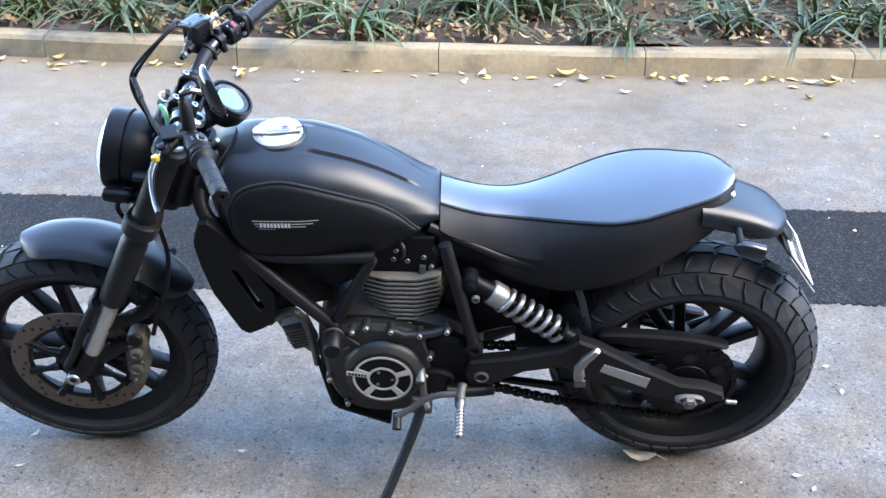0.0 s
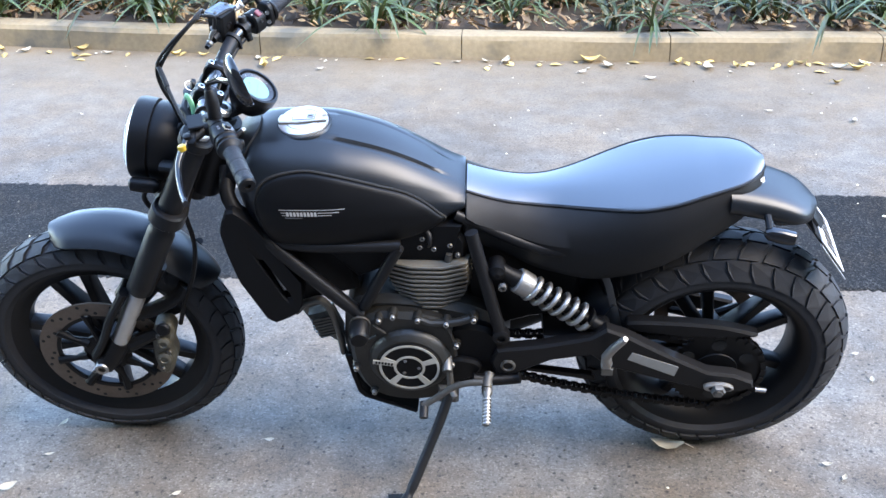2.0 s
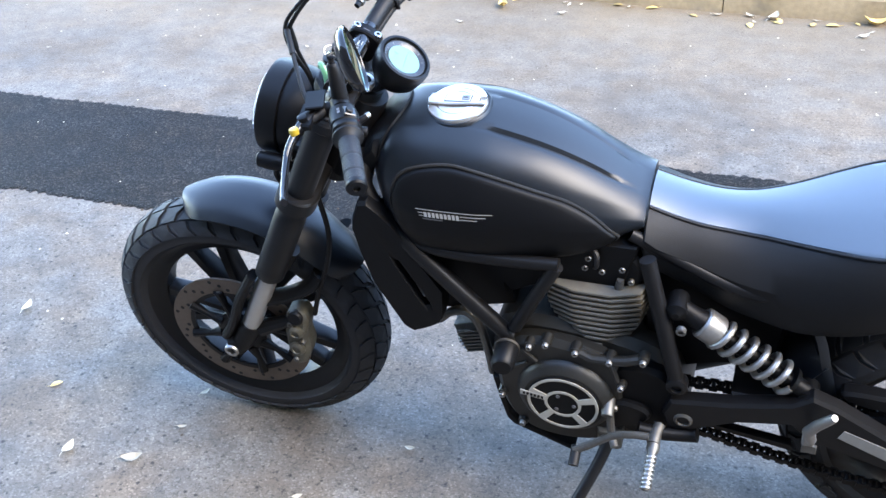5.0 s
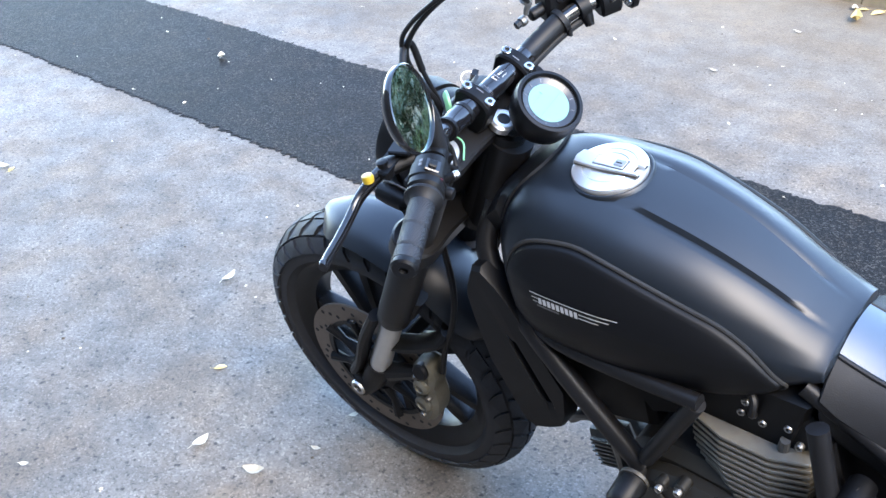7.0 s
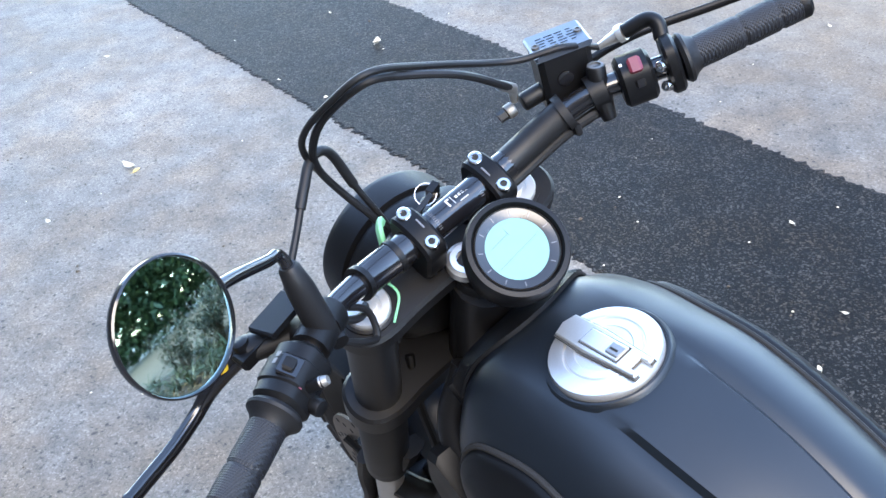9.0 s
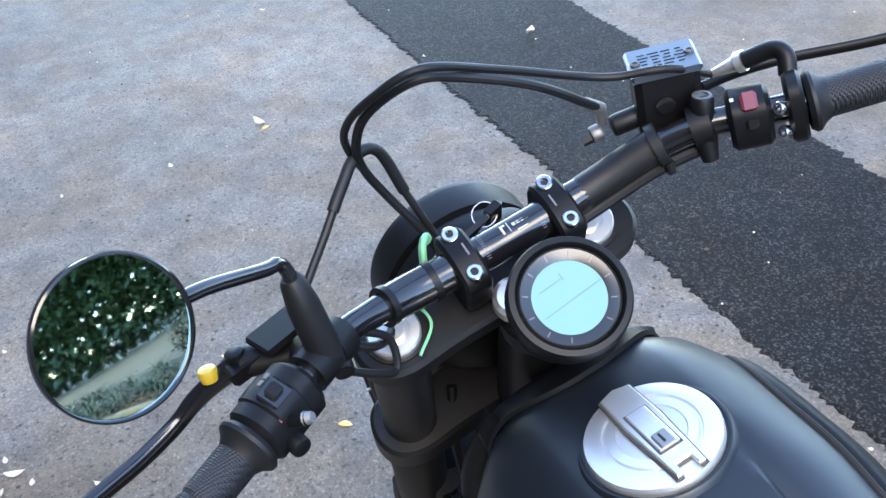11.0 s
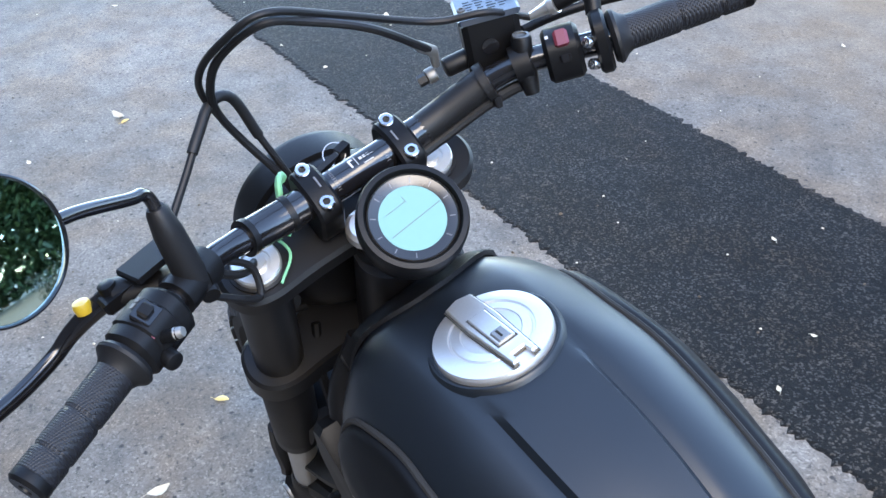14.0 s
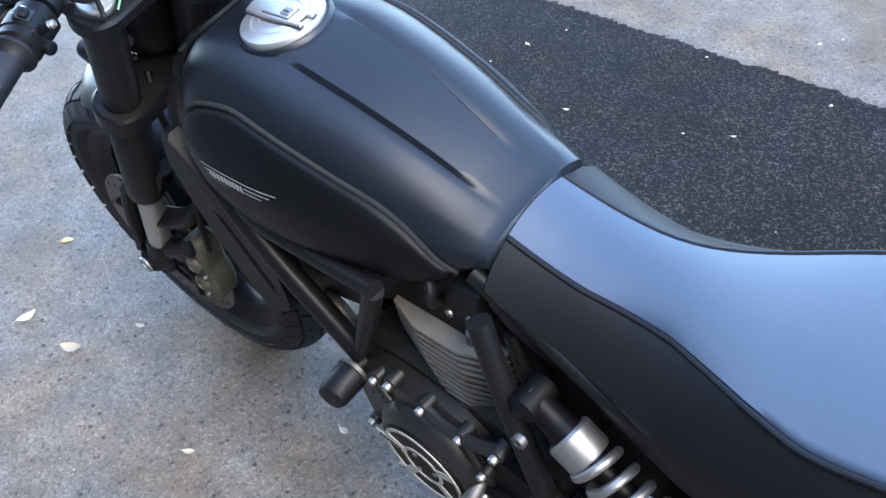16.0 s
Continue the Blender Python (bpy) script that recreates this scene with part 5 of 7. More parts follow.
for i in range(29):
    u = -1 + 2 * i / 28
    y = 0.092 * u
    x0 = 1.052 + 0.036 * u * u
    z0, z1, z2 = tank_top(x0, y), tank_top((x0 + 1.10) / 2, y), tank_top(1.10, y * 0.8)
    loops.append([(x0, y, z0 + 0.0015), (x0 + 0.0015, y, z0 + 0.006), ((x0 + 1.10) / 2, y, z1 + 0.008), (1.10, y, z2 + 0.014), (1.124, y * 0.97, z2 - 0.012), (1.132, y * 0.94, z2 - 0.07), (1.12, y * 0.9, z2 - 0.08), (1.10, y * 0.9, z2 - 0.02), ((x0 + 1.10) / 2, y * 0.98, z1 - 0.004)])
rings(bm, loops)
P("tank_cowl", tidy(bm), M_PLASTIC, tank, "black plastic cowl round the front of the tank")

# ---- seat ----
SZ = [(0.632, 0.795), (0.62, 0.7895), (0.60, 0.782), (0.56, 0.769), (0.52, 0.760), (0.48, 0.755), (0.44, 0.754), (0.40, 0.758), (0.36, 0.765), (0.30, 0.778), (0.24, 0.791), (0.18, 0.805), (0.12, 0.818), (0.08, 0.824), (0.05, 0.829), (0.01, 0.833), (-0.018, 0.832)]
SH = [(0.632, 0.048), (0.60, 0.049), (0.56, 0.050), (0.52, 0.051), (0.48, 0.054), (0.44, 0.0615), (0.40, 0.073), (0.36, 0.087), (0.30, 0.1095), (0.24, 0.127), (0.18, 0.1275), (0.12, 0.111), (0.08, 0.0965), (0.05, 0.0875), (0.03, 0.078), (0.01, 0.0625), (-0.01, 0.036), (-0.018, 0.02)]
SB = [(0.632, 0.712), (0.61, 0.692), (0.598, 0.676), (0.535, 0.642), (0.472, 0.610), (0.409, 0.598), (0.346, 0.594), (0.285, 0.609), (0.224, 0.632), (0.166, 0.658), (0.11, 0.690), (0.056, 0.720), (0.015, 0.742), (-0.018, 0.758)]
SW = [(0.64, 0.096), (0.625, 0.101), (0.60, 0.104), (0.52, 0.104), (0.45, 0.115), (0.38, 0.130), (0.30, 0.145), (0.24, 0.151), (0.18, 0.148), (0.12, 0.132), (0.08, 0.118), (0.05, 0.106), (0.03, 0.096), (0.01, 0.080), (-0.01, 0.055), (-0.018, 0.035)]


def seat_loops(n, fn, x0=0.6165, x1=-0.018):
    out = []
    for i in range(n + 1):
        f = i / n
        x = x0 + (x1 - x0) * (1 - (1 - f) ** 1.5)
        out.append(fn(x))
    return out


def seat_top(x):
    z, h = lerp(SZ, x), lerp(SH, x)
    near = max(0.0, min(1, (0.52 - x) / 0.1, (x - 0.08) / 0.12))   # worn lower on the rider's mounting side
    up = [(x, h * u - 0.016 * near * max(0, u), z - (0.009 + 0.007 * near * (u > 0)) * u * u - (0.003 if abs(u) > 0.98 else 0)) for u in (-1, -0.97, -0.9, -0.75, -0.5, -0.25, 0, 0.25, 0.5, 0.75, 0.9, 0.97, 1)]
    return up + [(x, h * 0.9, z - 0.036), (x, -h * 0.9, z - 0.036)]


def seat_side(x):
    z, h, b, w = lerp(SZ, x), lerp(SH, x), lerp(SB, x), lerp(SW, x)
    near = max(0.0, min(1, (0.52 - x) / 0.1, (x - 0.08) / 0.12))
    zt = z - 0.0105
    right = []
    left = []
    for f, g in ((0.0, 0.0), (0.06, 0.22), (0.18, 0.62), (0.42, 1.0), (0.65, 1.0), (0.85, 0.97), (0.96, 0.92), (1.0, 0.87)):
        y = h + (w - h) * g if f < 0.7 else w * (0.6 + 0.4 * g)
        right.append((x, y, zt + (b - zt) * f))
        left.append((x, y - 0.016 * near * max(0, 1 - f / 0.3), zt - 0.007 * near + (b - zt + 0.007 * near) * f))
    return [(x, -y, zz) for x, y, zz in reversed(right)] + left


bm = bmesh.new()
loops = seat_loops(46, seat_side)
mid = sum(p[2] for p in loops[0]) / len(loops[0])
rings(bm, [[(x + 0.004, y * 0.9, mid + (z - mid) * 0.93) for x, y, z in loops[0]], [(x + 0.003, y * 0.97, mid + (z - mid) * 0.98) for x, y, z in loops[0]]] + loops)
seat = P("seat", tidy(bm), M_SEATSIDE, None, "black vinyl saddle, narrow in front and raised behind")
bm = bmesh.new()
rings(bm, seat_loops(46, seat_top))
# only the top gets the vinyl with sky blue in its colour
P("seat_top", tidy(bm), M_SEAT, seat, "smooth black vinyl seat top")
for s in (1, -1):
    edge = [(p[12] if s > 0 else p[0]) for p in seat_loops(40, seat_top)]
    P("piping", tube([(x, y + s * 0.0015, z + 0.0005) for x, y, z in edge], 0.0034, 8), M_SEATSIDE, seat, "black seam piping")
rear_arc = [(-0.0185, u * 0.02, 0.8215 - 0.002 * u * u) for u in (-1, -0.5, 0, 0.5, 1)]
P("piping", tube(rear_arc, 0.0032, 8), M_PANEL, seat)
# pale printed mark on the back of the seat
for i, (a, b) in enumerate(((0.842, 0.013), (0.832, 0.02), (0.822, 0.016))):
    P("seat_print", box((0, 0, 0), (0.001, b, 0.007), 0, pose(-0.010 - 0.001 * i, 0.050 - 0.003 * i, a - 0.032, 0, 14, -48)), M_WHITE, seat, smooth=False)

ASKEW = Matrix.Translation((1.0, -0.008, 0)) @ Matrix.Rotation(0.022, 4, "Z") @ Matrix.Translation((-1.0, 0, 0))
for ob in (tank, seat):
    ob.matrix_basis = ASKEW @ ob.matrix_basis

# ---- tail ----
bm = bmesh.new()
loops = []
for i in range(17):
    f = i / 16
    x = 0.06 - 0.20 * f
    zt = 0.815 - 0.045 * f - 0.028 * f ** 3
    zb = zt - 0.066 + 0.026 * f ** 3
    w = 0.086 - 0.010 * f
    if f > 0.7:
        w *= math.sqrt(max(0.06, 1 - ((f - 0.7) / 0.3) ** 2))
        zb += 0.012 * ((f - 0.7) / 0.3)
    ring = []
    for k in range(20):
        a = 2 * math.pi * k / 20
        c, s = math.cos(a), math.sin(a)
        y = w * math.copysign(abs(c) ** 0.6, c)
        z = (zt + zb) / 2 + (zt - zb) / 2 * math.copysign(abs(s) ** 0.75, s)
        ring.append((x, y, z))
    loops.append(ring)
rings(bm, loops)
tail = P("tail_unit", tidy(bm), M_TANK, None, "matte black short tail mudguard")
P("tail_light", slab(round_outline([(-0.125, 0.732), (-0.120, 0.716), (-0.10, 0.704), (-0.06, 0.70), (-0.05, 0.715), (-0.1, 0.735)], 4), -0.045, 0.045, 0.004), M_AMBER, tail, "smoked tail light")
for s in (-1, 1):
    side = 0.115 if s > 0 else 0.09
    ind = P("indicator", tube([(-0.012, s * side, 0.742), (-0.022, s * side, 0.741), (-0.05, s * (side + 0.003), 0.736), (-0.072, s * (side + 0.005), 0.732), (-0.076, s * (side + 0.005), 0.731)], [0.008, 0.016, 0.0175, 0.0155, 0.01], 18), M_GLOSS, None, "small black rear turn indicator")
    P("indicator_stalk", tube([(-0.022, s * (side - 0.002), 0.748), (-0.02, s * 0.08, 0.76)], 0.008, 10), M_PLASTIC, ind)
PLM = pose(-0.168, 0, 0.655, 0, 36, 0)
plate = P("plate_holder", box((0, 0, 0), (0.006, 0.15, 0.14), 0.003, PLM), M_PLASTIC, None, "black number plate holder under the tail")
P("number_plate", box((0, 0, 0), (0.003, 0.17, 0.105), 0.001, PLM @ pose(-0.006, 0, -0.01)), M_WHITE, plate, "white number plate")
for i in range(6):
    P("plate_bar", box((0, 0, 0), (0.0008, 0.016, 0.05), 0, PLM @ pose(-0.008, -0.06 + 0.024 * i, -0.01)), M_PANEL, plate, smooth=False)
P("plate_arm", tube([(-0.09, 0, 0.735), (-0.125, 0, 0.715), (-0.15, 0, 0.68)], 0.018, 12, flat=2.0), M_PLASTIC, plate)
P("plate_edge", box((0, 0, 0), (0.003, 0.008, 0.12), 0.001, PLM @ pose(-0.002, 0.098, -0.01)), M_SILVER, plate)

# ---- frame ----
for s in (-1, 1):
    y = 0.128 * s
    P("frame_tube", tube(spline([(1.125, s * 0.055, 0.845), (1.112, s * 0.105, 0.775), (1.00, y, 0.650), (0.855, y, 0.490)], 6), 0.0165, 16), M_FRAME, None, "black trellis frame tube")
    P("frame_tube", tube([(0.760, y, 0.688), (0.845, y, 0.515)], 0.0135, 16), M_FRAME)
    P("frame_tube", tube(spline([(1.06, s * 0.11, 0.70), (0.98, y, 0.688), (0.86, y, 0.686), (0.755, y, 0.692)], 6), 0.0125, 14), M_FRAME)
    P("frame_tube", tube([(0.604, s * (0.108 if s > 0 else 0.09), 0.716 if s > 0 else 0.67), (0.574, s * 0.124, 0.60), (0.538, s * 0.135, 0.450)], [0.0145, 0.0148, 0.015], 16), M_FRAME)
    P("subframe_rail", tube(spline([(0.64, s * 0.070, 0.735), (0.56, s * 0.072, 0.695), (0.46, s * 0.080, 0.655), (0.38, s * 0.085, 0.650), (0.25, s * 0.085, 0.685), (0.1, s * 0.068, 0.728), (0.04, s * 0.055, 0.745)], 6), 0.0125, 12), M_FRAME)
    P("frame_foot", lathe([(0.0, 0.0), (0.017, 0.0), (0.02, 0.008), (0.02, 0.026), (0.014, 0.03), (0.01, 0.03), (0.009, 0.024), (0, 0.024)], frame_of((0.536, s * 0.122, 0.445), (0, s, 0)), 22), M_FRAME)
    slider = P("crash_bobbin", tube([(0.855, s * 0.13, 0.482), (0.855, s * 0.15, 0.481), (0.854, s * 0.156, 0.481), (0.853, s * 0.195, 0.478), (0.852, s * 0.202, 0.478)], [0.013, 0.013, 0.0235, 0.0225, 0.018], 22), M_PLASTIC, None, "black crash bobbin with steel washer")
    P("bobbin_washer", tube([(0.855, s * 0.150, 0.481), (0.8545, s * 0.156, 0.481)], 0.0245, 22), M_STEEL, slider)
P("head_tube", rod((1.125, 0, 0.925), (1.20, 0, 0.75), 0.034, 20), M_FRAME)
P("airbox", slab([(1.03, 0.705), (0.62, 0.72), (0.65, 0.60), (0.78, 0.60), (0.86, 0.56), (0.95, 0.66)], -0.085, 0.085, 0.01), M_PANEL, None, "dark airbox between the frame tubes")
bolt((1.107, 0.127, 0.772), (0, 1, 0), 0.007, 0.005, bike, M_STEEL)

# ---- front shrouds and oil cooler ----
OUTER = [(1.143, 0.73), (1.135, 0.668), (1.118, 0.588), (1.068, 0.478), (1.050, 0.466), (1.018, 0.482), (0.992, 0.50), (0.982, 0.53), (0.978, 0.588), (1.013, 0.648), (1.053, 0.728), (1.093, 0.778), (1.118, 0.793)]
SLOT = [(1.070, 0.652), (1.056, 0.652), (1.004, 0.548), (1.020, 0.542)]
SC = (1.037, 0.598)


def reach(poly, a):
    """Where a ray from the slot's middle leaves a polygon."""
    d = Vector((math.cos(a), math.sin(a)))
    best = None
    for p, q in zip(poly, poly[1:] + poly[:1]):
        e = Vector((q[0] - p[0], q[1] - p[1]))
        w = Vector((p[0] - SC[0], p[1] - SC[1]))
        det = d.x * -e.y + e.x * d.y
        if abs(det) < 1e-9:
            continue
        k = (w.x * -e.y + e.x * w.y) / det
        u = (d.x * w.y - d.y * w.x) / det
        if k > 0 and 0 <= u <= 1:
            best = k if best is None else max(best, k)
    return SC[0] + d.x * best, SC[1] + d.y * best


for s in (-1, 1):
    ang = [2 * math.pi * i / 72 for i in range(72)]
    big = [reach(OUTER, a) for a in ang]
    gap = [reach(SLOT, a) for a in ang]

    def shrunk(poly, k):
        return [(SC[0] + (x - SC[0]) * k, SC[1] + (z - SC[1]) * k) for x, z in poly]
    loops = [[(x, s * y, z) for x, z in ring] for ring, y in ((big, 0.10), (big, 0.132), (shrunk(big, 0.97), 0.139), (shrunk(gap, 1.25), 0.139), (gap, 0.135), (gap, 0.112), (gap, 0.10), (big, 0.10))]
    bm = bmesh.new()
    rings(bm, loops, cap=False)
    bmesh.ops.remove_doubles(bm, verts=bm.verts, dist=1e-6)
    P("radiator_shroud", tidy(bm), M_PANEL, None, "black plastic side shroud with a slanted slot")
P("oil_cooler", slab([(1.125, 0.66), (1.115, 0.58), (1.075, 0.47), (1.05, 0.48), (1.085, 0.58), (1.10, 0.66)], -0.085, 0.085, 0.004), M_FRAME, None, "oil cooler core behind the front wheel")
for i in range(7):
    z = 0.488 + i * 0.027
    x = lerp([(0.47, 1.083), (0.58, 1.120), (0.66, 1.130)], z)
    P("cooler_fin", box((x, 0, z), (0.012, 0.16, 0.002), 0), M_STEEL, None, smooth=False)
P("shroud_clip", tube([(1.048, 0.112, 0.612), (1.030, 0.116, 0.575), (1.020, 0.118, 0.556)], [0.004, 0.007, 0.008], 10), M_SILVER, None, "small steel clip")
reg = P("regulator", box((0, 0, 0), (0.062, 0.05, 0.07), 0.012, pose(0.950, 0.062, 0.412, 0, 18, 0)), M_STEEL, None, "finned grey regulator ahead of the engine")
for i in range(7):
    P("cooling_fin", box((0, 0, 0), (0.056 - 0.004 * abs(i - 3), 0.008, 0.003), 0.0008, pose(0.950, 0.088, 0.412, 0, 18, 0) @ pose(0, 0, -0.027 + i * 0.009)), M_STEEL, reg)
P("exhaust_bracket", tube(spline([(1.012, 0.082, 0.456), (0.985, 0.088, 0.487), (0.952, 0.09, 0.498), (0.93, 0.09, 0.468), (0.917, 0.09, 0.40), (0.911, 0.09, 0.335)], 6), 0.0085, 10, flat=1.5), M_STEEL, None, "bent steel bracket, tarnished")
P("exhaust_header", tube(spline([(0.93, -0.03, 0.52), (1.0, -0.03, 0.49), (1.02, -0.03, 0.42), (0.99, -0.04, 0.33), (0.92, -0.06, 0.24), (0.8, -0.09, 0.20), (0.6, -0.11, 0.20)], 6), 0.022, 16), M_STEEL, None, "tarnished steel exhaust header")
P("silencer", tube([(0.60, -0.115, 0.21), (0.56, -0.13, 0.24), (0.40, -0.155, 0.31), (0.22, -0.17, 0.37), (0.2, -0.17, 0.377)], [0.03, 0.045, 0.05, 0.05, 0.035], 24), M_PLASTIC, None, "black silencer on the far side")

# ---- engine ----
bm = slab(round_outline([(0.885, 0.50), (0.90, 0.42), (0.897, 0.33), (0.865, 0.25), (0.82, 0.212), (0.72, 0.205), (0.60, 0.235), (0.535, 0.29), (0.515, 0.35), (0.53, 0.42), (0.56, 0.47), (0.62, 0.50), (0.72, 0.52), (0.82, 0.525)], 4), -0.11, 0.11, 0.016)
engine = P("engine", bm, M_ENGINE, None, "dark grey two-cylinder engine with bright fin edges")
P("crank_cover", slab(round_outline([(0.878, 0.46), (0.885, 0.38), (0.868, 0.29), (0.82, 0.235), (0.74, 0.222), (0.665, 0.245), (0.632, 0.32), (0.635, 0.42), (0.66, 0.475), (0.73, 0.50), (0.82, 0.502)], 4), 0.10, 0.142, 0.012), M_ENGINE, engine, "grey left crankcase cover")
P("sprocket_cover", slab(round_outline([(0.655, 0.455), (0.655, 0.35), (0.635, 0.28), (0.575, 0.275), (0.53, 0.32), (0.535, 0.41), (0.57, 0.46)], 4), 0.10, 0.136, 0.010), M_PANEL, engine, "black front sprocket cover")
ALT = frame_of((0.746, 0.142, 0.364), (0, 1, 0), (1, 0, 0))
P("alternator_cover", lathe([(0.098, -0.01), (0.096, 0.004), (0.088, 0.014), (0.08, 0.02), (0.078, 0.0215), (0, 0.0215)], ALT, 64), M_ENGINE, engine, "round grey alternator cover")
emb = P("emblem_disc", lathe([(0.0, 0.020), (0.0725, 0.020), (0.0725, 0.0235), (0.0705, 0.0255), (0.0, 0.0255)], ALT, 64), M_PANEL, engine, "round black emblem with pale rings and five spokes")
P("emblem_ring", annulus(0.0645, 0.0702, 0.0252, 0.0268, ALT, 64), M_EMBLEM, engine)
P("emblem_ring", annulus(0.0305, 0.0362, 0.0252, 0.0268, ALT, 48), M_EMBLEM, engine)
for i in range(4):
    a = radians((-68, -140, 140, 68)[i])
    m = ALT @ Matrix.Rotation(a, 4, "Z")
    q = [(0.034, -0.0065), (0.067, -0.0085), (0.067, 0.0085), (0.034, 0.0065)]
    P("emblem_spoke", slab([(u, v) for u, v in q], 0.0250, 0.0270, 0.0004, None, m @ pose(0, 0, 0, 90, 0, 0)), M_EMBLEM, engine, smooth=False)
# the bar that carries the maker's mark, as a plain plate with short strokes
P("emblem_plate", box((0, 0, 0), (0.052, 0.0018, 0.013), 0.0005, pose(0.804, 0.1685, 0.377, 0, -8, 0)), M_EMBLEM, engine)
for i in range(6):
    P("emblem_stroke", box((0, 0, 0), (0.0045, 0.0010, 0.0068), 0, pose(0.822 - i * 0.0072, 0.1697, 0.3796 - i * 0.001, 0, -8, 0)), M_PANEL, engine, smooth=False)
for i in range(3):
    a = radians(25 + 120 * i)
    bolt(ALT @ Vector((0.022 * math.cos(a), 0.022 * math.sin(a), 0.026)), (0, 1, 0), 0.004, 0.0015, engine, M_FAINT)
for x, z in ((0.724, 0.496), (0.660, 0.486), (0.598, 0.50), (0.78, 0.505), (0.812, 0.492), (0.638, 0.42), (0.648, 0.36), (0.86, 0.468), (0.873, 0.34), (0.835, 0.262)):
    bolt((x, 0.150, z), (0, 1, 0), 0.0062, 0.007, engine, M_SILVER, "cover_screw")
    P("screw_boss", lathe([(0.011, -0.02), (0.010, 0.0), (0.008, 0.002), (0, 0.002)], frame_of((x, 0.147, z), (0, 1, 0)), 14), M_ENGINE, engine)
# raised ribs on the cover
for ln, rr in (([(0.724, 0.142, 0.494), (0.695, 0.144, 0.482), (0.660, 0.144, 0.484)], 0.010), ([(0.660, 0.144, 0.484), (0.63, 0.142, 0.488), (0.598, 0.138, 0.498)], 0.010),
               ([(0.83, 0.143, 0.475), (0.80, 0.146, 0.45)], 0.004), ([(0.66, 0.143, 0.475), (0.645, 0.145, 0.43)], 0.005), ([(0.82, 0.143, 0.44), (0.85, 0.143, 0.42)], 0.004)):
    P("cover_rib", tube(ln, rr, 10), M_ENGINE, engine)
# rear cylinder with fins whose edges are machined bright
for i in range(11):
    z = 0.487 + 0.0128 * i
    front = lerp([(0.487, 0.728), (0.51, 0.755), (0.535, 0.775), (0.57, 0.787), (0.62, 0.785)], z)
    back = lerp([(0.487, 0.662), (0.515, 0.628), (0.56, 0.614), (0.62, 0.616)], z)
    half = 0.094
    o = round_outline([(front, -half), (front, half * 0.62), (front - 0.018, half * 0.92), (front - 0.045, half), (back + 0.045, half), (back + 0.018, half * 0.92), (back, half * 0.62), (back, -half)], 3)
    if i > 8:
        # the top fins stop short of the head, front and rear
        o = round_outline([(front, -half), (front, half * 0.62), (front - 0.018, half * 0.92), (front - 0.04, half), (front - 0.05, half * 0.7), (back + 0.05, half * 0.7), (back + 0.04, half), (back + 0.018, half * 0.92), (back, half * 0.62), (back, -half)], 3)
    m = pose(0, 0, z, -90, 0, 0)
    P("cylinder_fin", slab([(x, -y) for x, y in o], -0.0034, 0.0034, 0.0014, None, m), M_FIN, engine)
P("cylinder", box((0.70, 0, 0.55), (0.12, 0.155, 0.14), 0.02, None), M_ENGINE, engine)
P("cylinder_head", slab(round_outline([(0.765, 0.615), (0.765, 0.67), (0.70, 0.70), (0.625, 0.685), (0.62, 0.62), (0.69, 0.605)], 4), -0.09, 0.080, 0.01), M_PANEL, engine)
for x, z in ((0.712, 0.678), (0.687, 0.65), (0.651, 0.661), (0.718, 0.654), (0.635, 0.633)):
    bolt((x, 0.081, z), (0, 1, 0), 0.006, 0.007, engine, M_SILVER, "head_bolt")
P("head_post", tube([(0.657, 0.086, 0.612), (0.653, 0.088, 0.64)], [0.009, 0.007], 10), M_STEEL, engine)
P("spark_lead", tube(spline([(0.70, 0.085, 0.66), (0.695, 0.10, 0.68), (0.70, 0.09, 0.70), (0.74, 0.07, 0.71)], 5), 0.006, 8), M_GRIP, engine)
P("front_cylinder", slab([(0.86, 0.52), (1.0, 0.478), (1.035, 0.51), (1.085, 0.62), (1.10, 0.70), (0.88, 0.70)], -0.075, 0.08, 0.012), M_PANEL, engine)
P("belly_guard", slab([(0.905, 0.34), (0.893, 0.27), (0.882, 0.218), (0.868, 0.20), (0.742, 0.148), (0.738, 0.156), (0.856, 0.212), (0.872, 0.235), (0.888, 0.345)], -0.085, 0.112, 0.003), M_PANEL, None, "black belly guard")

# ---- swingarm, chain, shock ----
for s in (1, -1):
    if s > 0:
        o = [(0.545, 0.408), (0.44, 0.425), (0.335, 0.452), (0.30, 0.480), (0.255, 0.462), (0.16, 0.405), (0.06, 0.352), (0.0, 0.345), (-0.045, 0.325), (-0.05, 0.305), (-0.02, 0.290), (0.05, 0.292), (0.15, 0.318), (0.235, 0.345), (0.29, 0.362), (0.33, 0.398), (0.42, 0.378), (0.50, 0.335), (0.545, 0.33), (0.56, 0.37)]
        arm = P("swingarm", slab(o, 0.118, 0.152, 0.006), M_FRAME, None, "black cast swingarm")
    else:
        o = [(0.545, 0.41), (0.3, 0.42), (0.1, 0.37), (-0.04, 0.335), (-0.04, 0.30), (0.1, 0.31), (0.3, 0.35), (0.545, 0.33)]
        P("swingarm_right", slab(o, -0.145, -0.115, 0.006), M_FRAME, arm)
P("swingarm_bridge", box((0.40, 0, 0.40), (0.08, 0.26, 0.06), 0.01), M_FRAME, arm)
P("swingarm_pivot", lathe([(0.0, 0.14), (0.018, 0.14), (0.018, 0.153), (0.014, 0.156), (0.012, 0.156), (0.011, 0.15), (0, 0.15)], frame_of((0.519, 0, 0.362), (0, 1, 0)), 22), M_STEEL, arm)
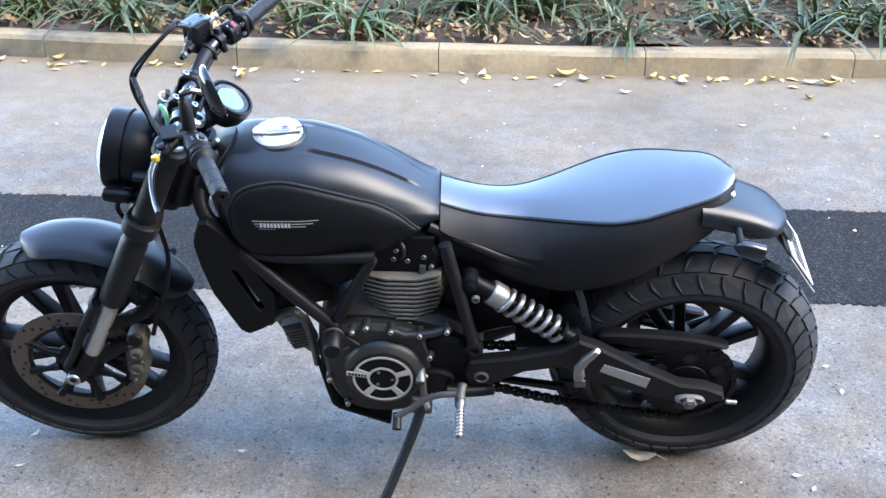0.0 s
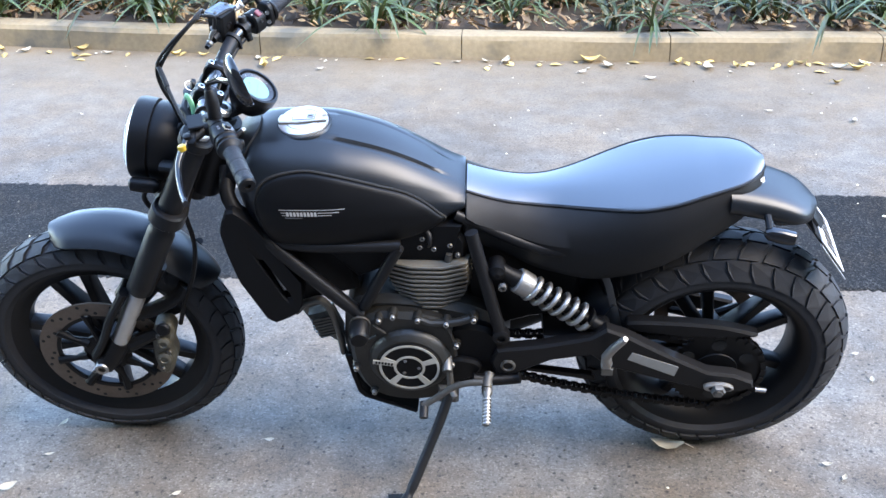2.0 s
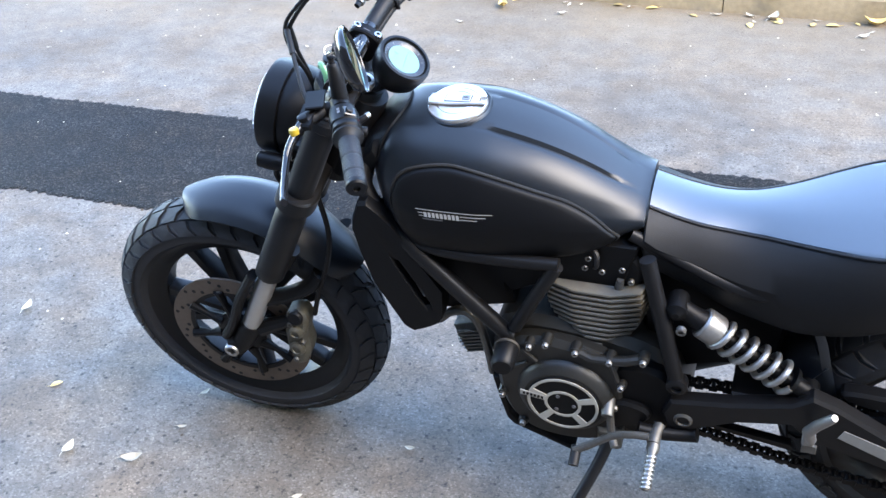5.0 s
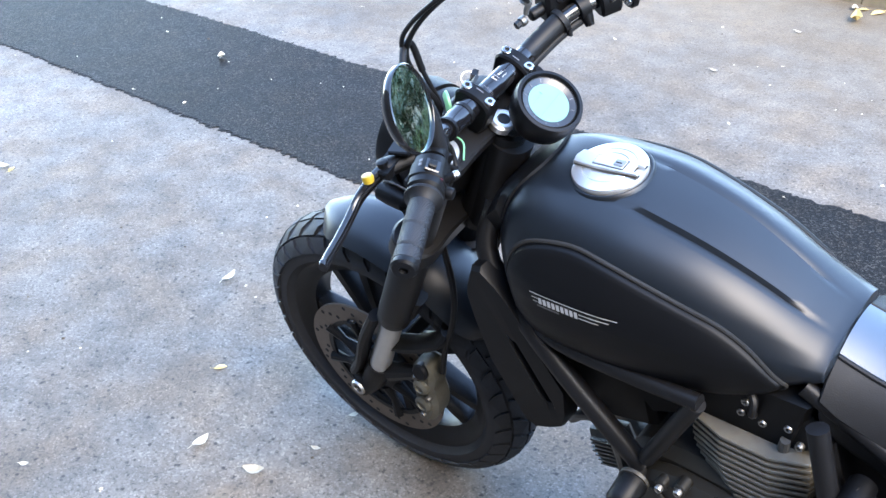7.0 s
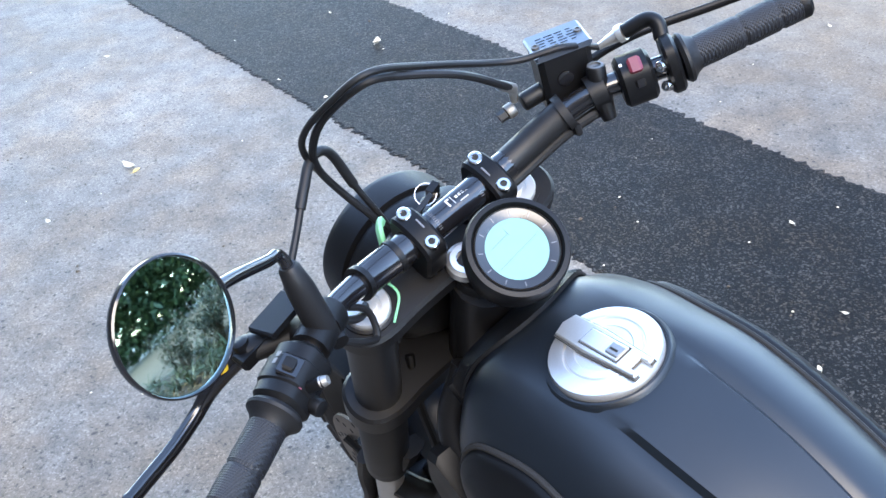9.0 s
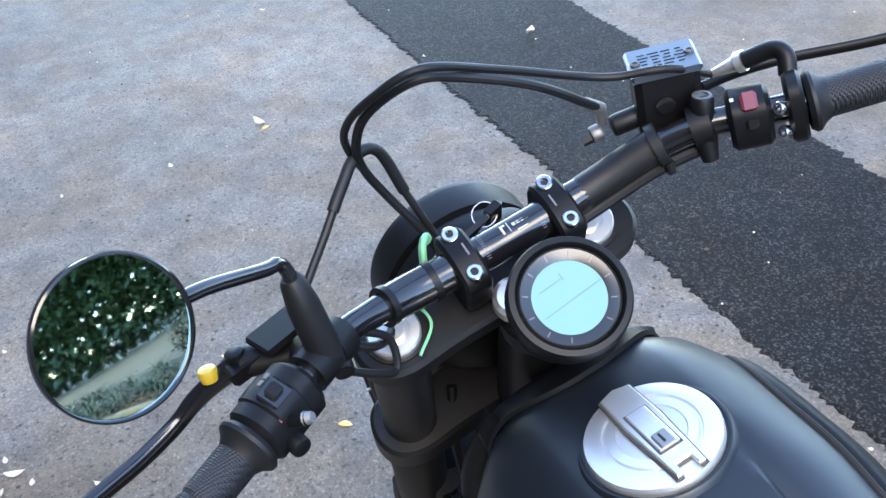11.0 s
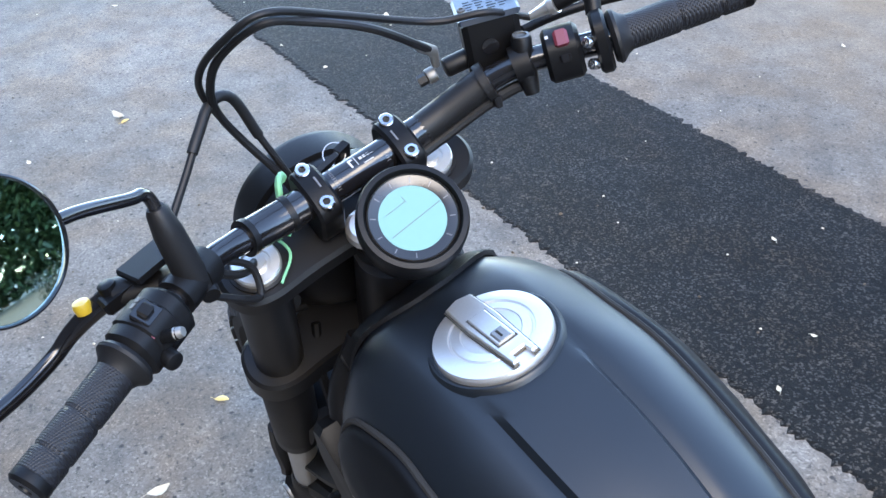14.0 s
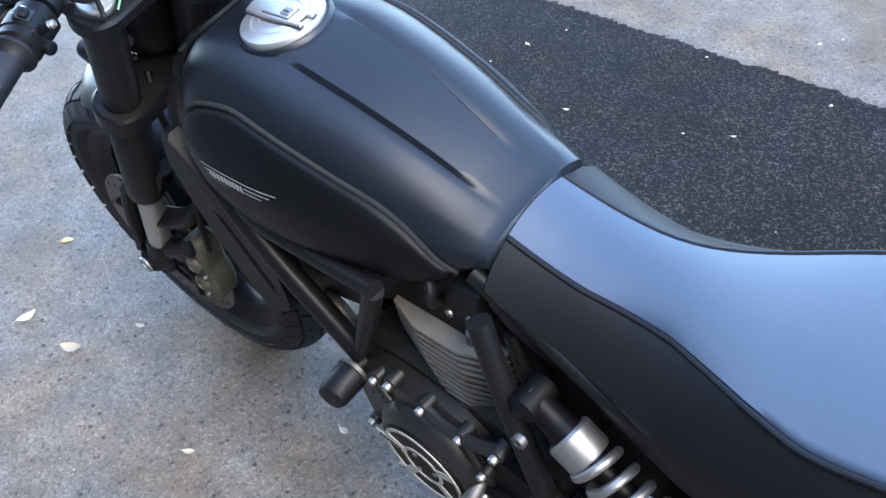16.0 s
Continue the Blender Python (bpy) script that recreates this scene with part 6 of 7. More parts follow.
P("maker_sticker", slab([(0.239, 0.413), (0.130, 0.371), (0.137, 0.341), (0.248, 0.391)], 0.152, 0.1532, 0.0003), M_LABEL, arm, "plain silver sticker", smooth=False)
adj = P("chain_adjuster", slab(round_outline([(0.066, 0.322), (0.065, 0.308), (0.045, 0.302), (0.01, 0.304), (-0.002, 0.311), (0.01, 0.324), (0.04, 0.328)], 4), 0.152, 0.164, 0.003), M_SILVER, arm, "steel axle block")
# dark plate for the shade in the slot, which is not cut
P("adjuster_slot", slab(round_outline([(0.052, 0.319), (0.052, 0.309), (0.01, 0.309), (0.01, 0.319)], 4), 0.1625, 0.1648, 0.0003), M_HOLE, arm)
P("axle_nut", lathe([(0.017, 0.16), (0.017, 0.172), (0.014, 0.176), (0.009, 0.176), (0.009, 0.18), (0, 0.18)], frame_of((RX, 0, 0.311), (0, 1, 0)), 6), M_STEEL, arm)
P("adjuster_bolt", rod((-0.05, 0.157, 0.31), (-0.075, 0.157, 0.307), 0.006, 10), M_CHROME, arm)

# chain: links along the two runs and round the sprocket
path = []
for i in range(1, 64):
    f = i / 64
    path.append(Vector((0.575 - (0.585 - RX) * f, 0.102, 0.31 - 0.115 * f - 0.018 * math.sin(math.pi * f))))
for i in range(1, 40):
    a = radians(268 - 178 * i / 40)
    path.append(Vector((RX + 0.110 * math.cos(a), 0.102, AX + 0.110 * math.sin(a))))
for i in range(64):
    f = i / 64
    path.append(Vector((RX + (0.575 - RX) * f, 0.102, 0.428 - 0.012 * f)))
bm = bmesh.new()
link = 0
step = 0.0127
acc = 0.0
for a, b in zip(path, path[1:]):
    seg = (b - a).length
    while acc <= seg:
        p = a + (b - a) * (acc / seg)
        d = (b - a).normalized()
        ang = math.atan2(d.z, d.x)
        wd = 0.010 if link % 2 else 0.0065
        for y in (-wd, wd):
            box((0, 0, 0), (0.0155, 0.0022, 0.0125), 0.0, Matrix.Translation(p + Vector((0, y, 0))) @ Matrix.Rotation(-ang, 4, "Y"), bm)
        lathe([(0.0045, -0.0065), (0.0045, 0.0065)], frame_of(p, (0, 1, 0)), 6, bm)
        link += 1
        acc += step
    acc -= seg
chain = P("chain", bm, M_PLASTIC, None, "greasy black drive chain", smooth=False)
P("chain_guard", slab(round_outline([(0.25, 0.470), (0.17, 0.472), (0.05, 0.464), (-0.03, 0.446), (-0.045, 0.436), (-0.02, 0.43), (0.10, 0.428), (0.23, 0.442)], 4), 0.085, 0.117, 0.006), M_PLASTIC, None, "black chain guard")
P("chain_slider", slab([(0.50, 0.318), (0.32, 0.295), (0.31, 0.275), (0.49, 0.305)], 0.092, 0.11, 0.003), M_PLASTIC, None)
# mudguard hugging the rear tyre ahead of the shock
bm = bmesh.new()
loops = []
for i in range(15):
    a = radians(8 + 29 * i / 14)
    ro = []
    ri = []
    hw = 0.098
    for j in range(13):
        u = -1 + 2 * j / 12
        d = 0.05 * abs(u) ** 2.4
        ro.append((RX + math.cos(a) * (0.362 - d), hw * u, AX + math.sin(a) * (0.362 - d)))
        ri.append((RX + math.cos(a) * (0.358 - d), hw * u * 0.97, AX + math.sin(a) * (0.358 - d)))
    loops.append(ro + ri[::-1])
rings(bm, loops)
hug = P("rear_hugger", tidy(bm), M_TANK, None, "matte black inner mudguard ahead of the rear tyre")
# dark box of electrics and linkage inside the frame
P("battery_box", slab([(0.63, 0.71), (0.61, 0.44), (0.54, 0.40), (0.47, 0.425), (0.37, 0.445), (0.355, 0.56), (0.37, 0.63), (0.47, 0.64), (0.56, 0.68)], -0.10, 0.06, 0.012), M_PANEL, None, "black battery box behind the engine")
P("breather_hose", tube(spline([(0.60, 0.075, 0.66), (0.585, 0.08, 0.60), (0.56, 0.08, 0.52), (0.565, 0.085, 0.45)], 5), 0.009, 10), M_GRIP, None, "black rubber breather hose")
# shock absorber on the left
A, B = Vector((0.548, 0.108, 0.618)), Vector((0.308, 0.116, 0.455))
ax = (B - A).normalized()
shock = P("shock_absorber", tube([A - ax * 0.01, A + ax * 0.03, A + ax * 0.045, A + ax * 0.05, A + ax * 0.10, A + ax * 0.105, B - ax * 0.05, B - ax * 0.03, B + ax * 0.012], [0.017, 0.018, 0.02, 0.022, 0.022, 0.014, 0.014, 0.018, 0.017], 20), M_PANEL, None, "black shock absorber with silver coil spring")
P("spring_collar", tube([A + ax * 0.052, A + ax * 0.056, A + ax * 0.085, A + ax * 0.09], [0.026, 0.029, 0.029, 0.027], 24), M_SILVER, shock, "silver threaded collar")
coil = []
turns = 6.3
S0, S1 = A + ax * 0.088, B - ax * 0.045
side = ax.cross(Vector((0, 1, 0))).normalized()
up = side.cross(ax)
for i in range(int(turns * 20) + 1):
    f = i / (turns * 20)
    a = 2 * math.pi * turns * f
    coil.append(S0.lerp(S1, f) + (side * math.cos(a) + up * math.sin(a)) * 0.0265)
P("spring", tube(coil, 0.0062, 10), M_SILVER, shock, "silver coil spring")
P("lower_seat", tube([B - ax * 0.046, B - ax * 0.036], [0.03, 0.026], 22), M_PANEL, shock)
for c in (A, B):
    P("shock_eye", lathe([(0.0, -0.022), (0.019, -0.022), (0.019, 0.02), (0.012, 0.023), (0.006, 0.028), (0, 0.028)], frame_of(c, (0, 1, 0)), 20), M_PANEL, shock)
bolt((0.535, 0.152, 0.60), (0, 1, 0), 0.009, 0.005, bike, M_STEEL)
# passenger peg bracket, folded up
pk = P("passenger_peg", tube([(0.292, 0.165, 0.388), (0.300, 0.175, 0.42), (0.290, 0.19, 0.458), (0.270, 0.205, 0.50), (0.266, 0.208, 0.508)], [0.010, 0.011, 0.010, 0.0085, 0.006], 12), M_SILVER, None, "folded steel passenger footpeg")
P("peg_bracket", box((0.296, 0.16, 0.39), (0.022, 0.026, 0.03), 0.005), M_SILVER, pk)
P("peg_fork", box((0.293, 0.168, 0.366), (0.026, 0.006, 0.022), 0.002), M_STEEL, pk)

# ---- left foot controls and stand ----
peg = P("footpeg", tube([(0.566, 0.185, 0.322), (0.566, 0.20, 0.318), (0.566, 0.21, 0.315), (0.566, 0.277, 0.299), (0.566, 0.28, 0.298)], [0.012, 0.013, 0.0078, 0.0078, 0.006], 14), M_STEEL, None, "bare metal rider footpeg with ribs")
for i in range(8):
    f = i / 7
    c = Vector((0.566, 0.214, 0.314)).lerp(Vector((0.566, 0.274, 0.2995)), f)
    P("peg_rib", tube([c, c + Vector((-0.0004, 0.003, -0.0012))], 0.0108, 12), M_SILVER, peg)
P("peg_hanger", tube([(0.562, 0.150, 0.330), (0.566, 0.17, 0.328), (0.567, 0.19, 0.323)], [0.013, 0.012, 0.013], 14), M_STEEL, peg)
P("heel_bar", tube(spline([(0.60, 0.165, 0.33), (0.56, 0.16, 0.322), (0.51, 0.15, 0.318), (0.49, 0.15, 0.322)], 5), [0.014] * 16, 12), M_PLASTIC, peg)
shift = P("gear_lever", tube(spline([(0.575, 0.198, 0.352), (0.61, 0.20, 0.350), (0.645, 0.20, 0.335), (0.69, 0.205, 0.298), (0.715, 0.21, 0.283)], 6), 0.0085, 10, flat=0.8), M_STEEL, None, "tarnished steel gear lever")
P("shift_toe", tube([(0.712, 0.20, 0.285), (0.712, 0.235, 0.268)], 0.0105, 12), M_GRIP, shift)
P("shift_rod", tube([(0.655, 0.165, 0.36), (0.65, 0.17, 0.30), (0.64, 0.19, 0.29)], 0.008, 10), M_STEEL, shift)
P("shift_joint", rod((0.66, 0.14, 0.375), (0.658, 0.175, 0.36), 0.012, 12, bevel=0.002), M_STEEL, shift)
P("stand_mount", box((0.66, 0.125, 0.255), (0.05, 0.05, 0.06), 0.01), M_STEEL, None)
stand = P("side_stand", tube(spline([(0.655, 0.135, 0.262), (0.672, 0.18, 0.222), (0.705, 0.245, 0.165), (0.738, 0.31, 0.112), (0.752, 0.336, 0.093)], 5), [0.0125] * 16 + [0.011, 0.0105, 0.012, 0.013, 0.013], 14), M_FRAME, None, "black side stand propping the bike")
P("stand_foot", box((0, 0, 0), (0.05, 0.03, 0.008), 0.003, bike.matrix_basis.inverted() @ pose(-0.022, 2.02, 0.0045, 0, 0, 8)), M_FRAME, stand)
P("side_plate", slab(round_outline([(0.665, 0.30), (0.61, 0.31), (0.58, 0.345), (0.60, 0.37), (0.655, 0.37)], 4), 0.13, 0.15, 0.006), M_PLASTIC, None, "grimy foot control bracket")

# the upper works stand a little more upright than the wheels
UPRIGHT = Matrix.Translation((0, -0.0388, -0.0057)) @ Matrix.Rotation(radians(-2.7), 4, "X")
UPPER = ("fuel_tank", "seat", "handlebar", "grip", "bar_clamp", "left_switch_block", "right_switch_block", "throttle_housing", "clutch_perch", "clutch_lever", "brake_lever", "master_cylinder", "mirror", "instrument",
         "throttle_cable", "brake_hose", "clutch_cable", "cable_sleeve", "wiring", "wiring_loop", "ignition_lock", "connector", "fork_top_wire", "wire_bundle", "tail_unit", "tail_light", "plate_holder", "indicator")
for ob in bike.children:
    if ob.name.split(".")[0] in UPPER:
        ob.matrix_basis = UPRIGHT @ ob.matrix_basis

# ---- plants, leaves and what stands round the road ----
def leaf_strip(bm, base, heading, length, width, lift, droop, n=7, fold=0.25):
    """One strap leaf that rises, arches over and tapers."""
    d = Vector((math.cos(heading), math.sin(heading), 0))
    side = Vector((-d.y, d.x, 0))
    prev = None
    for i in range(n + 1):
        f = i / n
        p = Vector(base) + d * (length * (0.18 * f + 0.75 * f * f * droop)) + Vector((0, 0, length * (lift * f - droop * 0.75 * f ** 2.4)))
        w = width * (0.55 + 0.9 * f) * (1 - f) ** 0.55 if f < 1 else 0.0006
        c = bm.verts.new(p - Vector((0, 0, w * fold)))
        a, b = bm.verts.new(p + side * w * 0.5), bm.verts.new(p - side * w * 0.5)
        if prev:
            bm.faces.new((prev[0], a, c, prev[1]))
            bm.faces.new((prev[1], c, b, prev[2]))
        prev = (a, c, b)


def blade_leaf(bm, m, length, width, curl):
    """A small pointed leaf, cupped."""
    rows = []
    for i in range(5):
        f = i / 4
        w = width * math.sin(math.pi * min(1, 0.06 + 0.9 * f)) * 0.5
        z = curl * (f - 0.5) ** 2 * length * 2
        rows.append([bm.verts.new(m @ Vector((length * (f - 0.5), s * w, z + curl * abs(s) * w))) for s in (-1, 0, 1)])
    for a, b in zip(rows, rows[1:]):
        for k in range(2):
            bm.faces.new((a[k], a[k + 1], b[k + 1], b[k]))


rnd = random.Random(21)
clumps = []
for k in range(6):
    bm = bmesh.new()
    for i in range(rnd.randint(16, 24)):
        leaf_strip(bm, (rnd.gauss(0, 0.025), rnd.gauss(0, 0.025), 0), rnd.uniform(0, 6.283), rnd.uniform(0.3, 0.58), rnd.uniform(0.018, 0.032), rnd.uniform(0.6, 0.95), rnd.uniform(0.45, 1.0))
    ob = part("strap_plant", bm, M_LEAF)
    tagged(ob, "clump of arching green strap leaves in the bed", "plant", "strap-leaf plants along the kerb")
    clumps.append(ob)
spots = []
for i in range(250):
    x = -7 + 19.5 * (i + rnd.random()) / 250
    y = KERB + rnd.choice((0.25, 0.34, 0.45, 0.6, 0.75, 0.95, 1.2, 1.45)) + rnd.uniform(-0.08, 0.1)
    spots.append((x, y))
for i, (x, y) in enumerate(spots):
    sc = rnd.uniform(0.8, 1.3)
    m = pose(x, y + bow(x), KH - 0.03 + 0.08 * min(1, y - KERB - 0.15), rnd.uniform(-8, 8), rnd.uniform(-8, 8), rnd.uniform(0, 360)) @ Matrix.Scale(sc, 4)
    if i < len(clumps):
        clumps[i].matrix_basis = m
    else:
        o = copy_thing(clumps[i % len(clumps)], m)
        o.scale = (sc, sc, sc)

# dark low shrubs with bare twigs behind them
shrubs = []
for k in range(3):
    root = new("low_shrub")
    tagged(root, "dark low shrub with thin brown twigs", "shrub", "shrubs behind the kerb")
    bm = bmesh.new()
    tips = []
    for i in range(26):
        a = rnd.uniform(0, 6.283)
        h = rnd.uniform(0.3, 0.85)
        r = rnd.uniform(0.1, 0.5)
        q = [Vector((0.04 * math.cos(a), 0.04 * math.sin(a), 0)), Vector((r * 0.4 * math.cos(a), r * 0.4 * math.sin(a), h * 0.5)), Vector((r * math.cos(a + 0.3), r * math.sin(a + 0.3), h))]
        tube(spline(q, 3), [0.006, 0.005, 0.0045, 0.004, 0.003, 0.0025, 0.002], 5, bm)
        tips += [q[1].lerp(q[2], rnd.random()) for _ in range(7)]
    part("twigs", bm, M_BARK, root)
    bm = bmesh.new()
    for t in tips:
        for _ in range(6):
            blade_leaf(bm, Matrix.Translation(t + Vector((rnd.gauss(0, 0.05), rnd.gauss(0, 0.05), rnd.gauss(0, 0.05)))) @ Euler((rnd.uniform(-1, 1), rnd.uniform(-1, 1), rnd.uniform(0, 6.28))).to_matrix().to_4x4(), rnd.uniform(0.04, 0.08), rnd.uniform(0.015, 0.03), 0.3)
    part("foliage", bm, M_BUSH, root)
    shrubs.append(root)
for i in range(28):
    u = -6.8 + 10.6 * i / 27 + rnd.uniform(-0.2, 0.2)
    m = pose(u, bow(u) + KERB + rnd.uniform(0.95, 1.6), KH + 0.06, 0, 0, rnd.uniform(0, 360))
    if i < 3:
        shrubs[i].matrix_basis = m
    else:
        copy_thing(shrubs[i % 3], m)

# leaf litter on the bed, too many to count
bm = bmesh.new()
for i in range(3600):
    x = rnd.uniform(-6.5, 6.5)
    y = KERB + 0.16 + abs(rnd.gauss(0, 0.45))
    z = KH - 0.005 + 0.06 * min(1, (y - KERB - 0.15)) + rnd.uniform(0.0, 0.05)
    blade_leaf(bm, Matrix.Translation((x, y + bow(x), z)) @ Euler((rnd.gauss(0, 0.5), rnd.gauss(0, 0.5), rnd.uniform(0, 6.28))).to_matrix().to_4x4(), rnd.uniform(0.03, 0.10), rnd.uniform(0.014, 0.035), rnd.uniform(-0.5, 0.7))
M_LITTER = bpy.data.materials.new("mixed_leaf_litter")
M_LITTER.use_nodes = True
ln = M_LITTER.node_tree.nodes
geo = ln.new("ShaderNodeNewGeometry")
ramp = ln.new("ShaderNodeValToRGB")
for pos, col in ((0.0, (0.06, 0.035, 0.02, 1)), (0.35, (0.16, 0.095, 0.045, 1)), (0.6, (0.27, 0.17, 0.08, 1)), (0.85, (0.31, 0.22, 0.115, 1))):
    el = ramp.color_ramp.elements.new(pos) if pos else ramp.color_ramp.elements[0]
    el.position, el.color = pos, col
ramp.color_ramp.elements[-1].color = (0.36, 0.28, 0.16, 1)
M_LITTER.node_tree.links.new(geo.outputs["Random Per Island"], ramp.inputs[0])
M_LITTER.node_tree.links.new(ramp.outputs[0], ln["Principled BSDF"].inputs["Base Color"])
ln["Principled BSDF"].inputs["Roughness"].default_value = 0.75
tagged(part("leaf_litter", bm, M_LITTER), "dry brown and tan leaf litter under the plants", "leaf litter", kind="stuff")

# fallen leaves on the road, one thing each
kinds = []
for k, (ln_, wd, cu, mat, lab) in enumerate(((0.075, 0.04, 0.5, M_PALELEAF, "pale cream dry leaf curled on the asphalt"), (0.06, 0.034, -0.35, M_DRYLEAF, "yellow-brown dry leaf lying on the road"), (0.035, 0.02, 0.4, M_PALELEAF, "small pale leaf scrap on the asphalt"), (0.09, 0.045, 0.7, M_DRYLEAF, "large tan dry leaf by the kerb"))):
    bm = bmesh.new()
    blade_leaf(bm, Matrix.Identity(4), ln_, wd, cu)
    tube([(-ln_ * 0.5, 0, cu * ln_ * 0.5), (-ln_ * 0.8, 0.004, cu * ln_ * 0.3)], 0.0009, 4, bm)
    ob = part("fallen_leaf", bm, mat)
    tagged(ob, lab, "leaf", "fallen leaves on the road")
    kinds.append((ob, ln_, cu))
used = set()


def drop_leaf(k, x, y, turn=None, size=1.0, z=0.0):
    ob, ln_, cu = kinds[k]
    low = 0.004 if cu > 0 else 0.004 + abs(cu) * ln_ * 0.5 * size
    m = Matrix.Translation((x, y, z + low)) @ Euler((rnd.uniform(-0.15, 0.15), rnd.uniform(-0.12, 0.12), rnd.uniform(0, 6.28) if turn is None else radians(turn))).to_matrix().to_4x4() @ Matrix.Scale(size, 4)
    if k in used:
        o = copy_thing(ob, m)
        o.scale = (size, size, size)
    else:
        used.add(k)
        ob.matrix_basis = m


# the ones that lie in the open
for k, x, y, turn, size in ((0, -0.98, 2.015, 30, 0.85), (0, -1.144, 2.0, 95, 0.8), (2, -0.926, 2.145, 20, 0.9), (2, -0.938, 2.278, 60, 1.0), (2, -0.377, 2.229, 0, 0.9), (2, -0.56, 2.012, 40, 0.9), (2, -0.35, 1.99, 120, 0.9), (0, -1.621, 2.473, 100, 0.9), (1, -1.325, 2.201, 50, 0.7), (0, -2.965, 3.531, 140, 1.1), (0, -2.794, 2.449, 20, 1.0), (1, -2.756, 2.457, 110, 0.7), (2, -2.66, 2.132, 10, 0.9), (2, -2.649, 1.808, 0, 0.6), (0, -1.571, 1.523, 60, 0.75), (0, -1.509, 1.565, 75, 0.75), (0, -1.466, 1.53, 130, 0.5), (0, -1.419, 1.539, 160, 0.8), (2, -1.4, 1.713, 40, 0.8), (0, 0.639, 2.243, 175, 1.5), (2, 1.239, 2.7, 20, 0.8), (2, 1.249, 2.57, 80, 0.9), (2, 1.028, 2.193, 0, 1.0), (2, 1.057, 2.144, 60, 0.8), (2, -0.75, 3.333, 30, 0.6), (2, -0.345, 3.474, 30, 0.6), (2, -1.18, 5.08, 0, 1.2), (2, -1.261, 4.53, 0, 1.2), (2, -3.408, 3.586, 0, 0.7), (3, 1.841, 5.141, 20, 0.9), (0, 1.777, 4.617, 70, 0.8), (2, 1.427, 4.736, 0, 1.2), (1, -2.059, 5.427, 10, 1.0), (0, -1.836, 5.658, 20, 1.1), (0, 0.606, 5.283, 30, 0.9), (0, 0.937, 5.188, 0, 1.0), (2, 0.998, 4.298, 0, 1.0), (1, 1.281, 5.474, 40, 1.5), (3, 1.741, 5.45, 0, 1.0)):
    drop_leaf(k, x, y, turn, size * (0.75 if x > -1.2 or x < -1.45 or y > 1.6 else 0.5), 0.004 if STRIP0 < y < STRIP1 else 0.0)
for i in range(14):
    # gathered at the foot of the near kerb
    x = rnd.uniform(-2.6, -1.15)
    drop_leaf(rnd.choice((0, 0, 2, 2)), x, 1.535 + abs(rnd.gauss(0, 0.018)), rnd.uniform(-25, 25), rnd.uniform(0.4, 0.8))
for i in range(170):
    # drifted against the kerb
    u = rnd.uniform(-5.5, 5.5)
    if rnd.random() < 0.35 and abs(u) < 2.5:
        u = rnd.choice((-1.9, -1.3, 0.1, 0.9, 1.6, 2.2)) + rnd.gauss(0, 0.25)
    q = Vector((u, bow(u) + KERB - abs(rnd.gauss(0.03, 0.09)) - 0.02, 0))
    drop_leaf(rnd.choice((0, 1, 1, 3, 2)), q.x, q.y, None, rnd.uniform(0.6, 1.2))
for i in range(34):
    q = Vector((rnd.uniform(-5, 4), rnd.uniform(2.6, KERB - 0.2), 0))
    drop_leaf(2, q.x, q.y, None, rnd.uniform(0.35, 0.9))
# grit: pale and dark crumbs scattered on the road
for name, mat, lab, count in (("pale_grit", M_PALELEAF, "pale crumbs and bits of leaf on the asphalt", 280), ("dark_grit", M_SOIL, "small dark stones lying on the asphalt", 260)):
    bm = bmesh.new()
    for i in range(count):
        x, y = rnd.uniform(-4, 2.5), rnd.uniform(0.8, 5.6)
        r = rnd.uniform(0.0015, 0.0045) if rnd.random() < 0.85 else rnd.uniform(0.004, 0.008)
        v = [bm.verts.new((x + r * math.cos(a) * rnd.uniform(0.6, 1.3), y + r * math.sin(a) * rnd.uniform(0.6, 1.3), 0.0004 + (0.004 if STRIP0 < y < STRIP1 else 0))) for a in (0, 1.26, 2.5, 3.77, 5.0)]
        t = bm.verts.new((x, y, v[0].co.z + r * 0.8))
        for j in range(5):
            bm.faces.new((v[j], v[(j + 1) % 5], t))
    tagged(part(name, bm, mat, smooth=False), lab, "grit", kind="stuff")


# trees beyond the bed and on the near side
def crown(rng, centre, size, count, leaf):
    bm = bmesh.new()
    blobs = [Vector(centre) + Vector((rng.gauss(0, size * 0.42), rng.gauss(0, size * 0.42), rng.gauss(0, size * 0.3))) for _ in range(14)]
    for i in range(count):
        b = rng.choice(blobs)
        p = b + Vector((rng.gauss(0, 1), rng.gauss(0, 1), rng.gauss(0, 0.8))).normalized() * size * 0.36 * rng.uniform(0.3, 1.05)
        m = Matrix.Translation(p) @ Euler((rng.uniform(-0.9, 0.9), rng.uniform(-0.9, 0.9), rng.uniform(0, 6.28))).to_matrix().to_4x4()
        a, c = leaf * rng.uniform(0.6, 1.2), leaf * rng.uniform(0.3, 0.6)
        vs = [bm.verts.new(m @ Vector(q)) for q in ((-a, 0, 0), (0, -c, 0.1 * a), (a, 0, 0), (0, c, 0.1 * a))]
        bm.faces.new(vs)
    return bm, blobs


trees = []
